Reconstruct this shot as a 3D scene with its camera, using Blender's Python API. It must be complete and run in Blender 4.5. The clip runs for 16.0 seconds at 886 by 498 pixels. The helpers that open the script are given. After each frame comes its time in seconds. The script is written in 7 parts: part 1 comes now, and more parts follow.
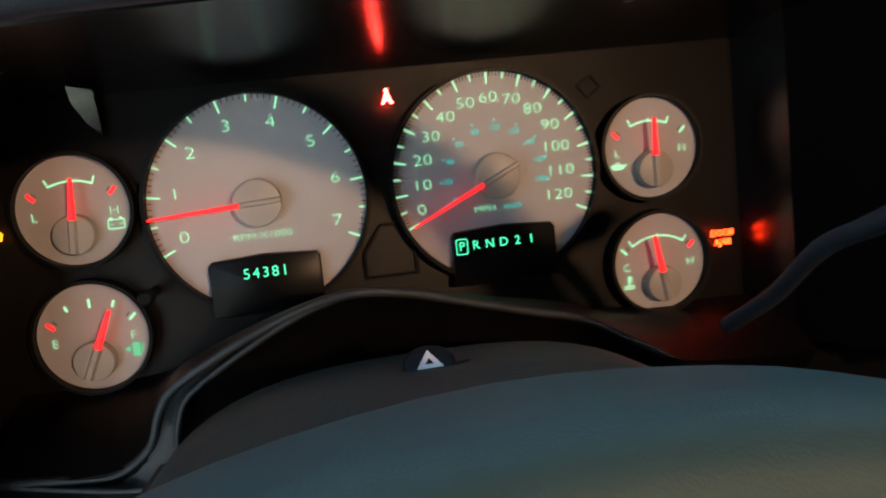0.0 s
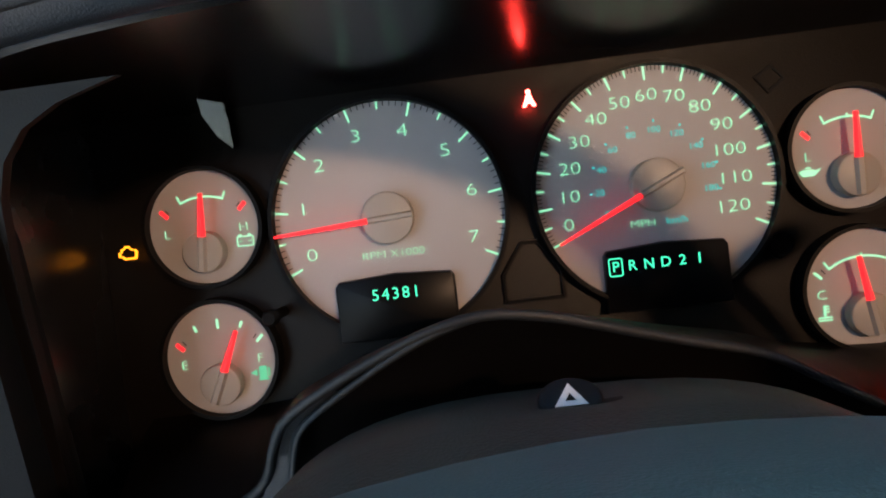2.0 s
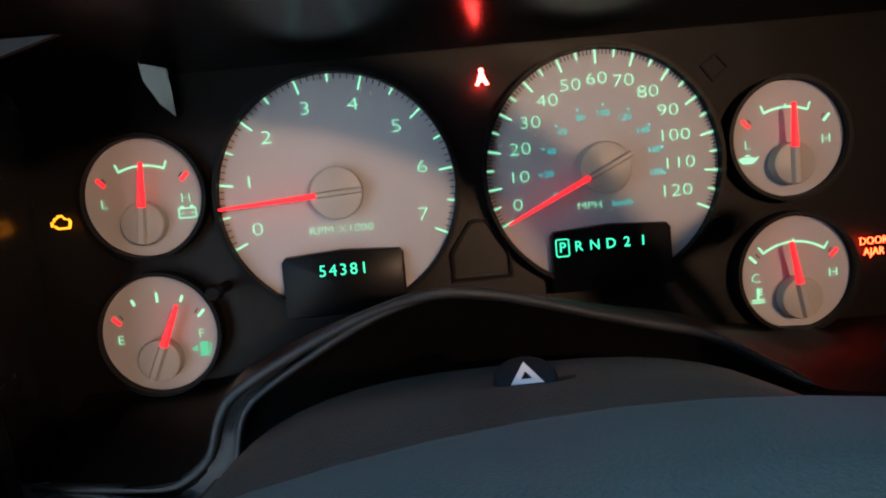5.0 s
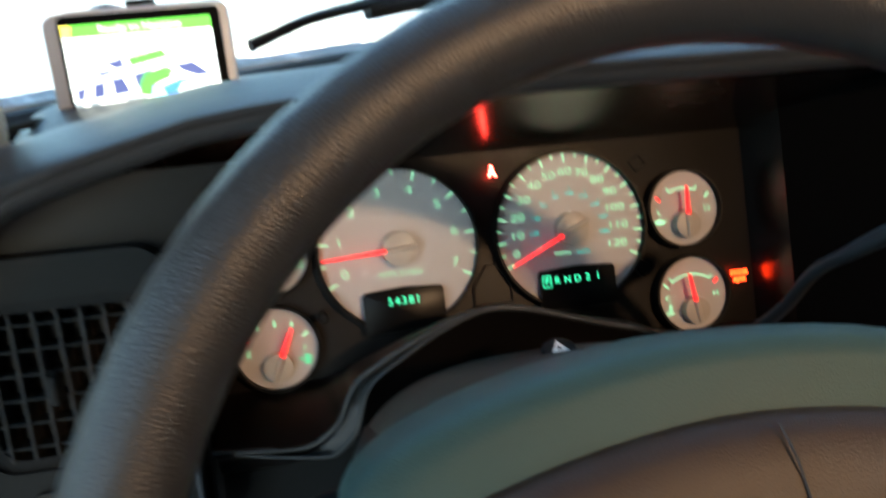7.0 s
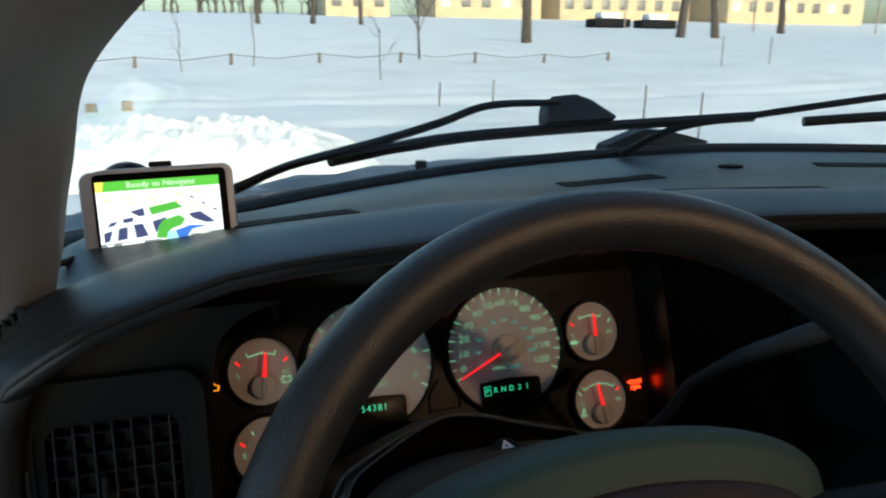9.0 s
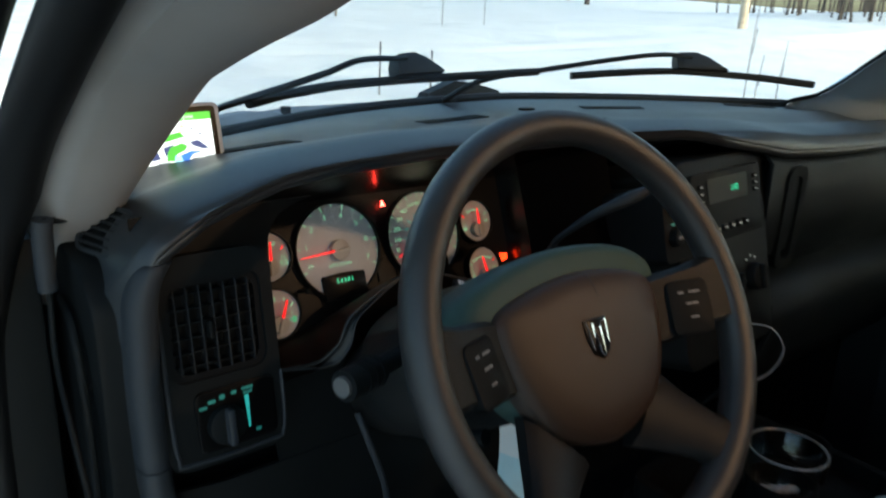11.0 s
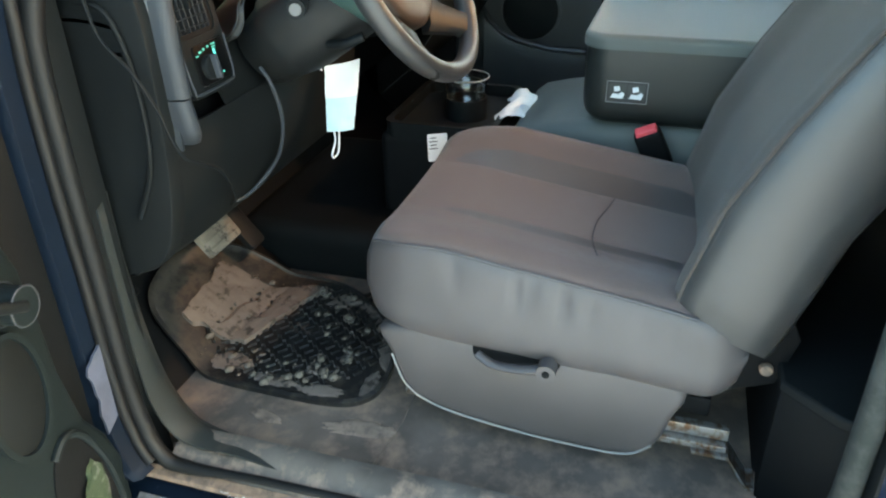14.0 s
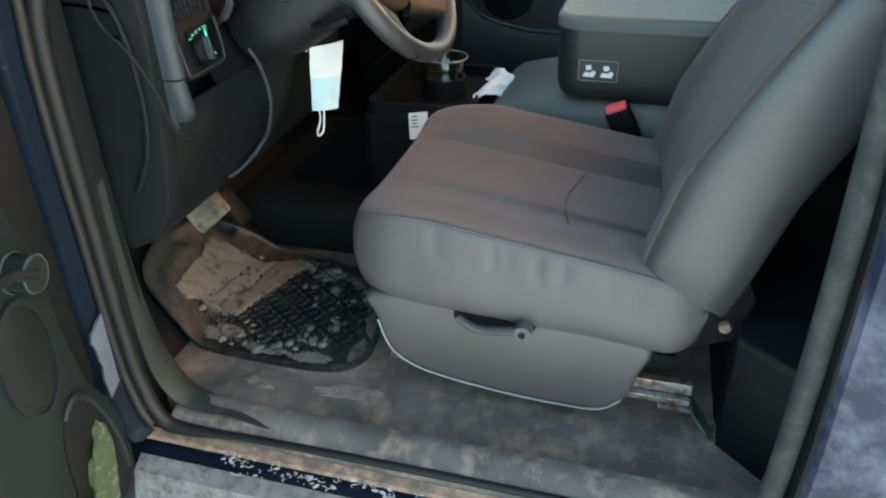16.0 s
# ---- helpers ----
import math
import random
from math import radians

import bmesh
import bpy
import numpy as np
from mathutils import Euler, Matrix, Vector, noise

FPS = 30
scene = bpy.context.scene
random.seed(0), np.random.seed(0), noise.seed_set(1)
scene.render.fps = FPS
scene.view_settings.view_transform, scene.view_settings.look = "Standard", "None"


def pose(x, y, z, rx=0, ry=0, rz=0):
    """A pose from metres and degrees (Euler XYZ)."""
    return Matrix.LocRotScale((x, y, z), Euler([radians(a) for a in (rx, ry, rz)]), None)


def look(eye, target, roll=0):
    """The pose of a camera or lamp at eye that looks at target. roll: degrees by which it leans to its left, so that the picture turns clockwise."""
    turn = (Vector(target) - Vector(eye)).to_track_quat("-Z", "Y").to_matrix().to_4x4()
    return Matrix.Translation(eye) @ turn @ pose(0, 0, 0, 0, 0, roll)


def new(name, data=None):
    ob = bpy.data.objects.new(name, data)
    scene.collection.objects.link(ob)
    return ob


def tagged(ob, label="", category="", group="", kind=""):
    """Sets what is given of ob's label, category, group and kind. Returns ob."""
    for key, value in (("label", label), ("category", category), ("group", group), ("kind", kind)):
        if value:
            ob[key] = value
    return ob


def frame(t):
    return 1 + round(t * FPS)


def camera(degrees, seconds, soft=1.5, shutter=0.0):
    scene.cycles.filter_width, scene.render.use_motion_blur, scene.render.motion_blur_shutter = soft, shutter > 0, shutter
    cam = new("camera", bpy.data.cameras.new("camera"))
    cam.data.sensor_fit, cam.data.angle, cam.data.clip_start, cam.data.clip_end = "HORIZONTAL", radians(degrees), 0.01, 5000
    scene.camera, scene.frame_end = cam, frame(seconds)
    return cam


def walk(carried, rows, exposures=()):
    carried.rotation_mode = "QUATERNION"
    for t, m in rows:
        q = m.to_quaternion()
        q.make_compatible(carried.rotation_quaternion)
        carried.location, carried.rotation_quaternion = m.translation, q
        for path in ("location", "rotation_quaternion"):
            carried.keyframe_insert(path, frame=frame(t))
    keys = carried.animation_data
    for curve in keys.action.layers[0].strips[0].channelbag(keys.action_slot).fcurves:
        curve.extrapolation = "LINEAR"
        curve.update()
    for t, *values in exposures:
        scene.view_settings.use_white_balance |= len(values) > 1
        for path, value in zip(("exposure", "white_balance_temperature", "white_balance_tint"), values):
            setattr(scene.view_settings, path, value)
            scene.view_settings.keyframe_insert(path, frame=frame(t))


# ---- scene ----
cam = camera(61.6, 16.0, 2.0, 0.5)
PATH = [
    (0, (0.036, 0.101, 1.542), (0.312, 1.86, 0.632), -3.1),
    (0.5, (0.047, 0.128, 1.53), (0.19, 1.891, 0.597), -4.6),
    (1, (0.05, 0.138, 1.522), (0.101, 1.913, 0.601), -6.0),
    (1.5, (0.05, 0.137, 1.516), (0.06, 1.932, 0.634), -6.8),
    (2, (0.045, 0.134, 1.516), (-0.087, 1.97, 0.734), -8.4),
    (2.5, (0.045, 0.135, 1.513), (-0.04, 1.964, 0.708), -7.5),
    (3, (0.044, 0.139, 1.514), (-0.001, 1.947, 0.659), -6.3),
    (5.3, (0.037, 0.135, 1.518), (0.083, 1.941, 0.66), -4.9),
    (5.5, (0.04, 0.135, 1.521), (0.08, 1.928, 0.637), -5.0),
    (6, (0.036, 0.11, 1.535), (0.259, 1.882, 0.634), -3.3),
    (6.5, (0.01, 0.051, 1.548), (0.403, 1.787, 0.637), -1.7),
    (7, (-0.051, -0.008, 1.584), (0.272, 1.818, 0.835), -2.9),
    (7.5, (-0.079, -0.047, 1.62), (0.258, 1.819, 0.983), -1.6),
    (8, (-0.089, -0.074, 1.636), (0.292, 1.795, 1.035), -0.7),
    (8.5, (-0.1, -0.088, 1.641), (0.349, 1.79, 1.12), -0.3),
    (8.7, (-0.103, -0.096, 1.644), (0.396, 1.772, 1.132), -0.2),
    (10.8, (-0.372, -0.219, 1.663), (0.793, 1.291, 1.062), 2.3),
    (11, (-0.409, -0.246, 1.661), (0.787, 1.237, 1.054), 2.4),
    (11.5, (-0.523, -0.306, 1.648), (0.817, 1.019, 0.978), 2.2),
    (12, (-0.669, -0.287, 1.632), (0.847, 0.797, 0.905), 1.0),
    (12.5, (-0.802, -0.277, 1.62), (0.807, 0.638, 0.864), 0.8),
    (13, (-0.912, -0.333, 1.596), (0.722, 0.437, 0.737), 0.8),
    (13.5, (-0.996, -0.331, 1.57), (0.648, 0.287, 0.614), -0.4),
    (14, (-1.08, -0.292, 1.585), (0.582, 0.233, 0.604), -1.1),
    (14.5, (-1.128, -0.299, 1.592), (0.514, 0.214, 0.571), -1.4),
    (15, (-1.153, -0.316, 1.605), (0.488, 0.236, 0.604), -1.6),
    (15.5, (-1.157, -0.321, 1.608), (0.497, 0.212, 0.619), -1.5),
    (16, (-1.151, -0.315, 1.605), (0.501, 0.159, 0.582), -1.0),
]
# seconds, stops, kelvin, tint
EXPOSURES = [(0, 2.5, 6450, 4), (1, 2.5, 6350, 5), (3, 2.5, 5870, 8), (6.0, 2.55, 5900, 6), (6.4, 2.6, 5800, 5), (7.0, 2.85, 6400, -2), (7.6, 1.35, 6250, -2), (8.7, 1.25, 6250, -2), (10.8, 1.75, 6250, -3), (11, 1.75, 6250, -3), (11.7, 2.2, 6300, -4), (12.5, 3.7, 6800, -4), (13.1, 3.5, 7000, -3), (13.6, 4.03, 7700, -2), (14, 4.2, 7600, -1), (15, 4.05, 7600, -1), (16, 3.9, 7600, -1)]
walk(cam, [(t, look(eye, target, roll)) for t, eye, target, roll in PATH], EXPOSURES)


# daylight under a thin overcast, with the warm cab lamp of an open door
world = bpy.data.worlds.new("overcast")
scene.world = world
world.use_nodes = True
wt = world.node_tree
sky = wt.nodes.new("ShaderNodeTexSky")
sky.sky_type = "NISHITA"
sky.sun_disc = False
sky.sun_elevation = radians(13)
sky.sun_rotation = radians(163)
sky.dust_density = 3.0
sky.ozone_density = 2.0
wt.links.new(sky.outputs["Color"], wt.nodes["Background"].inputs["Color"])
wt.nodes["Background"].inputs["Strength"].default_value = 0.15
sun = new("sun", bpy.data.lights.new("sun", "SUN"))
sun.data.energy, sun.data.angle, sun.data.color = 0.8, radians(20), (1.0, 0.90, 0.78)
sun.matrix_basis = look((0, 0, 0), (-math.sin(radians(163)), -math.cos(radians(163)), -math.tan(radians(14))))
dome_bulb = new("dome_light_bulb", bpy.data.lights.new("dome_light_bulb", "AREA"))
dome_bulb.data.shape, dome_bulb.data.size, dome_bulb.data.size_y = "RECTANGLE", 0.05, 0.04
dome_bulb.data.energy, dome_bulb.data.color = 0.42, (1.0, 0.57, 0.32)
dome_bulb.data.spread = radians(84)
dome_bulb.matrix_basis = look((0.49, -0.65, 1.962), (0.12, 0.36, 1.46))


# ---- materials ----
def material(name, color, rough=0.5, metal=0.0, vary=0.12, scale=8.0, grain=900.0, bump=0.15, coat=0.0, sheen=0.0, second=None, mix_at=(0.45, 0.6), spec=0.5):
    """A surface with two scales of variation and a fine grain; second is a stain colour in noise patches."""
    m = bpy.data.materials.new(name)
    m.use_nodes = True
    nt = m.node_tree
    b = nt.nodes["Principled BSDF"]
    co = nt.nodes.new("ShaderNodeTexCoord")
    n1 = nt.nodes.new("ShaderNodeTexNoise")
    n1.inputs["Scale"].default_value, n1.inputs["Detail"].default_value = scale, 6
    n2 = nt.nodes.new("ShaderNodeTexNoise")
    n2.inputs["Scale"].default_value, n2.inputs["Detail"].default_value = grain, 2
    for n in (n1, n2):
        nt.links.new(co.outputs["Object"], n.inputs["Vector"])
    ramp = nt.nodes.new("ShaderNodeValToRGB")
    lo, hi = [c * (1 - vary) for c in color], [min(1, c * (1 + vary)) for c in color]
    ramp.color_ramp.elements[0].position, ramp.color_ramp.elements[1].position = 0.3, 0.7
    ramp.color_ramp.elements[0].color, ramp.color_ramp.elements[1].color = (*lo, 1), (*hi, 1)
    nt.links.new(n1.outputs["Fac"], ramp.inputs["Fac"])
    out = ramp.outputs["Color"]
    if second:
        n3 = nt.nodes.new("ShaderNodeTexNoise")
        n3.inputs["Scale"].default_value, n3.inputs["Detail"].default_value, n3.inputs["Roughness"].default_value = scale * 1.7, 9, 0.65
        nt.links.new(co.outputs["Object"], n3.inputs["Vector"])
        r3 = nt.nodes.new("ShaderNodeMapRange")
        r3.inputs["From Min"].default_value, r3.inputs["From Max"].default_value = mix_at
        nt.links.new(n3.outputs["Fac"], r3.inputs["Value"])
        mx = nt.nodes.new("ShaderNodeMix")
        mx.data_type = "RGBA"
        nt.links.new(r3.outputs["Result"], mx.inputs["Factor"])
        nt.links.new(out, mx.inputs["A"])
        mx.inputs["B"].default_value = (*second, 1)
        out = mx.outputs["Result"]
    nt.links.new(out, b.inputs["Base Color"])
    rr = nt.nodes.new("ShaderNodeMapRange")
    rr.inputs["To Min"].default_value, rr.inputs["To Max"].default_value = max(0.02, rough - 0.08), min(1, rough + 0.08)
    nt.links.new(n1.outputs["Fac"], rr.inputs["Value"])
    nt.links.new(rr.outputs["Result"], b.inputs["Roughness"])
    b.inputs["Metallic"].default_value = metal
    b.inputs["Specular IOR Level"].default_value = spec
    b.inputs["Coat Weight"].default_value = coat
    b.inputs["Sheen Weight"].default_value = sheen
    if bump:
        bp = nt.nodes.new("ShaderNodeBump")
        bp.inputs["Strength"].default_value, bp.inputs["Distance"].default_value = bump, 0.0006
        nt.links.new(n2.outputs["Fac"], bp.inputs["Height"])
        nt.links.new(bp.outputs["Normal"], b.inputs["Normal"])
    return m


def glow(name, color, strength, base=(0.02, 0.02, 0.02)):
    m = bpy.data.materials.new(name)
    m.use_nodes = True
    b = m.node_tree.nodes["Principled BSDF"]
    b.inputs["Base Color"].default_value = (*base, 1)
    b.inputs["Emission Color"].default_value = (*color, 1)
    b.inputs["Emission Strength"].default_value = strength
    b.inputs["Roughness"].default_value = 0.5
    return m


def clear(name, color=(1, 1, 1), rough=0.0, ior=1.45):
    m = bpy.data.materials.new(name)
    m.use_nodes = True
    b = m.node_tree.nodes["Principled BSDF"]
    b.inputs["Base Color"].default_value = (*color, 1)
    b.inputs["Transmission Weight"].default_value = 1.0
    b.inputs["Roughness"].default_value = rough
    b.inputs["IOR"].default_value = ior
    return m


PAD = material("slate_soft_plastic", (0.0175, 0.021, 0.0245), 0.46, grain=1400, bump=0.35, spec=0.6)
DOOR_TRIM = material("green_black_door_plastic", (0.0034, 0.0070, 0.0080), 0.6, grain=1400, bump=0.35, spec=0.22)
PAD_LIGHT = material("slate_trim_plastic", (0.024, 0.028, 0.033), 0.55, grain=1400, bump=0.3, spec=0.3)
PANEL = material("charcoal_hard_plastic", (0.0053, 0.0066, 0.0071), 0.6, grain=1600, bump=0.25, spec=0.14)
PANEL_GREEN = material("green_slate_plastic", (0.0058, 0.0078, 0.0086), 0.6, grain=1400, bump=0.3, spec=0.14)
VENT = material("vent_plastic", (0.0115, 0.0125, 0.0140), 0.5, grain=1500, bump=0.2, spec=0.3)
BEZEL = material("black_brown_plastic", (0.0032, 0.0023, 0.0019), 0.45, grain=1500, bump=0.2, spec=0.22)
GLOSS = material("gloss_black_plastic", (0.003, 0.003, 0.0032), 0.3, vary=0.05, bump=0.03, spec=0.12)
DARK = material("void_black_plastic", (0.0034, 0.0040, 0.0047), 0.65, spec=0.15)
RUBBER = material("black_rubber", (0.0045, 0.005, 0.0056), 0.55, grain=600, bump=0.2, spec=0.25)
PILLAR = material("taupe_pillar_plastic", (0.24, 0.228, 0.22), 0.6, grain=1300, bump=0.25)
WHEEL = material("dark_rubber_rim", (0.022, 0.0212, 0.021), 0.42, grain=1000, bump=0.6, spec=0.55)
# brown tint stands in for the cab lamp's warm light on slate vinyl
AIRBAG = material("lamp_tinted_vinyl_cover", (0.030, 0.0170, 0.0105), 0.46, grain=1500, bump=0.45, spec=0.45)
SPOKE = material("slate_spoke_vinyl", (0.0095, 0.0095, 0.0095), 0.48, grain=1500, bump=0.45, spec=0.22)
# teal tint puts the skylight on the hub's top into its colour
HUBTOP = material("skylit_slate_vinyl", (0.030, 0.064, 0.058), 0.55, grain=1500, bump=0.4, spec=0.4)
RING = material("matt_black_ring", (0.0026, 0.0026, 0.0028), 0.45, vary=0.05, bump=0.05, spec=0.12)
DIAL = material("silver_dial_face", (0.43, 0.41, 0.41), 0.6, vary=0.03, grain=3000, bump=0.02)
HUB = material("cream_hub_cap", (0.37, 0.335, 0.295), 0.45, vary=0.04, bump=0.02)
INK = material("black_print", (0.02, 0.02, 0.022), 0.6, bump=0)
GREEN = glow("green_backlight", (0.36, 1.0, 0.54), 0.165, (0.34, 0.50, 0.39))
DIM_GREEN = glow("dim_green_backlight", (0.12, 0.9, 0.42), 0.085, (0.14, 0.40, 0.25))
TEAL = glow("teal_backlight", (0.03, 0.75, 0.58), 0.026, (0.05, 0.20, 0.18))
METRIC = glow("teal_metric_print", (0.05, 0.85, 0.75), 0.10, (0.12, 0.36, 0.36))
LCD = glow("green_display", (0.10, 1.0, 0.5), 0.28)
RED = glow("red_needle", (1.0, 0.012, 0.016), 0.42, (0.35, 0.008, 0.006))
LAMP_RED = glow("red_telltale", (1.0, 0.024, 0.004), 7.0)
LAMP_ORANGE = glow("orange_telltale", (1.0, 0.27, 0.006), 0.6)
LAMP_ICON = glow("bright_telltale", (1.0, 0.035, 0.025), 12.0)
ROOF = material("polished_black_plastic", (0.004, 0.004, 0.0045), 0.24, vary=0.05, bump=0.02, spec=0.75)
POLISH = material("mirror_black_plastic", (0.004, 0.004, 0.0045), 0.14, vary=0.02, bump=0, spec=0.45)
SMEAR = material("satin_black_plastic", (0.0035, 0.0030, 0.0030), 0.27, vary=0.05, bump=0.02, spec=0.9)
VOID = material("matt_black_lining", (0.0022, 0.0022, 0.0024), 0.8, bump=0.05, spec=0.03)
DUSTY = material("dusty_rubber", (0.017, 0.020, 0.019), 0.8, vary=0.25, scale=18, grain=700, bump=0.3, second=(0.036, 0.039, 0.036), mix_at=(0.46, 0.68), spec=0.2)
# column plastic twice: LOWER darkened as shaded sides, COLUMN paled as lit top
LOWER = material("column_plastic_shaded", (0.0064, 0.0074, 0.0076), 0.55, vary=0.2, scale=60, grain=1100, bump=0.5, spec=0.3)
COLUMN = material("column_plastic_lit", (0.032, 0.038, 0.030), 0.55, vary=0.2, scale=60, grain=1100, bump=0.6, spec=0.35)
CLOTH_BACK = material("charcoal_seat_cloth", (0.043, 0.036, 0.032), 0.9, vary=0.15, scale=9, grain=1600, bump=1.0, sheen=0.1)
GASKET = material("slate_rubber_gasket", (0.014, 0.016, 0.0165), 0.5, grain=1200, bump=0.3, spec=0.45, scale=7, second=(0.034, 0.036, 0.034), mix_at=(0.5, 0.75))
LEGEND = material("grey_print", (0.22, 0.225, 0.23), 0.6, bump=0)
WHITE = material("white_print", (0.75, 0.77, 0.78), 0.5, bump=0)
CHROME = material("chrome", (0.75, 0.75, 0.77), 0.12, metal=1.0, vary=0.03, bump=0)
STEEL = material("worn_steel", (0.32, 0.31, 0.30), 0.45, metal=0.8, scale=30, second=(0.16, 0.09, 0.05))
FABRIC = material("taupe_seat_cloth", (0.094, 0.066, 0.059), 0.85, vary=0.1, scale=5, grain=2200, bump=0.7, sheen=0.15)
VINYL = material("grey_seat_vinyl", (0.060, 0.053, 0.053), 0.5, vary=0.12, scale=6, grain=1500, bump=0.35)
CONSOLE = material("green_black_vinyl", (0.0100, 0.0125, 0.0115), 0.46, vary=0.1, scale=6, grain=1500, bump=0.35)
CRUST = material("dried_dirt_crust", (0.20, 0.148, 0.115), 0.95, vary=0.3, scale=25, grain=300, bump=1.0, second=(0.10, 0.078, 0.062), mix_at=(0.46, 0.62))
# console vinyl made far paler, the light from above put into its colour
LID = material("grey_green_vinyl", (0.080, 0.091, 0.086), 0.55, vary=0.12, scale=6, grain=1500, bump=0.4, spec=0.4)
CARPET = material("dirty_carpet", (0.098, 0.079, 0.066), 0.95, vary=0.4, scale=7, grain=1300, bump=1.0, second=(0.25, 0.170, 0.122), mix_at=(0.46, 0.70))
SILL = material("dirty_sill_plastic", (0.092, 0.083, 0.073), 0.65, vary=0.35, scale=14, bump=0.5, second=(0.31, 0.225, 0.17), mix_at=(0.49, 0.74))
MAT = material("muddy_rubber_mat", (0.008, 0.0085, 0.009), 0.5, vary=0.4, scale=26, grain=400, bump=0.9, second=(0.034, 0.029, 0.023), mix_at=(0.49, 0.62))
MUD = material("dried_mud", (0.13, 0.113, 0.09), 0.9, vary=0.35, scale=22, grain=300, bump=1.0, second=(0.03, 0.026, 0.022), mix_at=(0.54, 0.64))
PAINT = material("navy_truck_paint", (0.0017, 0.0052, 0.0118), 0.5, metal=0.0, vary=0.15, scale=9, bump=0.02, second=(0.10, 0.115, 0.14), mix_at=(0.62, 0.78), spec=0.12)
RUST = material("rusty_lip", (0.20, 0.135, 0.095), 0.85, vary=0.4, scale=20, bump=0.6, second=(0.085, 0.065, 0.052), mix_at=(0.44, 0.62))
SNOW = material("snow", (0.82, 0.845, 0.85), 0.8, vary=0.05, scale=0.35, grain=9, bump=1.0, second=(0.67, 0.705, 0.73), mix_at=(0.5, 0.72))
PATCHED_PAINT = material("pale_patched_navy_paint", (0.008, 0.013, 0.028), 0.5, vary=0.15, scale=4, bump=0.1, second=(0.075, 0.082, 0.108), mix_at=(0.47, 0.62), spec=0.25)
FROST = material("frost_crust", (0.115, 0.115, 0.12), 0.8, vary=0.25, scale=30, grain=500, bump=0.8, second=(0.05, 0.048, 0.046), mix_at=(0.48, 0.66))
# lilac tone for the sky reflected in the jamb's paint
JAMB_SHEEN = material("lilac_jamb_sheen", (0.052, 0.060, 0.088), 0.6, vary=0.2, scale=18, grain=500, bump=0.3, second=(0.035, 0.043, 0.066), mix_at=(0.5, 0.7))
SALT = material("road_salt_grains", (0.34, 0.34, 0.34), 0.9, vary=0.2, scale=40, grain=500, bump=0.5)
# the cushion's vinyl again, darkened for the backrest with shade in the colour
BOLSTER = material("shaded_seat_vinyl", (0.035, 0.035, 0.035), 0.42, vary=0.12, scale=6, grain=1500, bump=0.35, spec=0.55)
KICK = material("green_grey_kick_plastic", (0.021, 0.0245, 0.0240), 0.55, vary=0.2, scale=12, grain=1400, bump=0.3, second=(0.060, 0.050, 0.042), mix_at=(0.56, 0.78), spec=0.3)
GLASS = clear("window_glass", (0.97, 0.99, 0.98))
CLEAR = clear("clear_plastic", (0.95, 0.97, 0.97), 0.04)
def worn_centre(m, centre, reach):
    """Keeps a mat's mud away from the trodden middle: the stain grows with the distance from it."""
    nt = m.node_tree
    far = nt.nodes.new("ShaderNodeVectorMath")
    far.operation = "DISTANCE"
    far.inputs[1].default_value = centre
    mp = [n for n in nt.nodes if n.type == "MAP_RANGE" and n.inputs["From Min"].default_value > 0.4][0]
    src = mp.inputs["Value"].links[0].from_socket
    co = [n for n in nt.nodes if n.type == "TEX_COORD"][0]
    nt.links.new(co.outputs["Object"], far.inputs[0])
    ad = nt.nodes.new("ShaderNodeMath")
    ad.operation = "MULTIPLY_ADD"
    nt.links.new(far.outputs["Value"], ad.inputs[0])
    ad.inputs[1].default_value = 0.10 / reach
    nt.links.new(src, ad.inputs[2])
    sb = nt.nodes.new("ShaderNodeMath")
    sb.operation = "SUBTRACT"
    nt.links.new(ad.outputs[0], sb.inputs[0])
    sb.inputs[1].default_value = 0.098
    nt.links.new(sb.outputs[0], mp.inputs["Value"])


worn_centre(MAT, (0.02, 0.37, 0.68), 0.15)
SLAB = material("pale_caked_mud", (0.128, 0.103, 0.086), 0.9, vary=0.25, scale=16, grain=300, bump=1.0, second=(0.038, 0.030, 0.024), mix_at=(0.55, 0.63))
PAPER = material("white_paper", (0.74, 0.76, 0.76), 0.8, vary=0.03, bump=0.1)
MASK = material("blue_mask_fabric", (0.50, 0.68, 0.73), 0.9, vary=0.05, scale=25, grain=1500, bump=0.4)
SILVER = material("silver_plastic", (0.52, 0.53, 0.55), 0.45, metal=0.1, vary=0.05)
HEADLINER = material("grey_headliner", (0.42, 0.41, 0.40), 0.9, grain=1500, bump=0.4)
BARK = material("bare_bark", (0.075, 0.06, 0.05), 0.9, scale=3)
WOOD = material("weathered_wood", (0.16, 0.13, 0.10), 0.9, scale=5)
BUCKLE = material("red_buckle", (0.62, 0.07, 0.09), 0.5)
BRICK_FAR = material("pale_building_render", (0.55, 0.45, 0.30), 0.8, scale=1)


# ---- mesh helpers ----


def thing(name, base, label, category, group="", kind=""):
    ob = new(name)
    ob.empty_display_size = 0.05
    ob.matrix_basis = Matrix.Translation(base)
    return tagged(ob, label, category, group, kind)


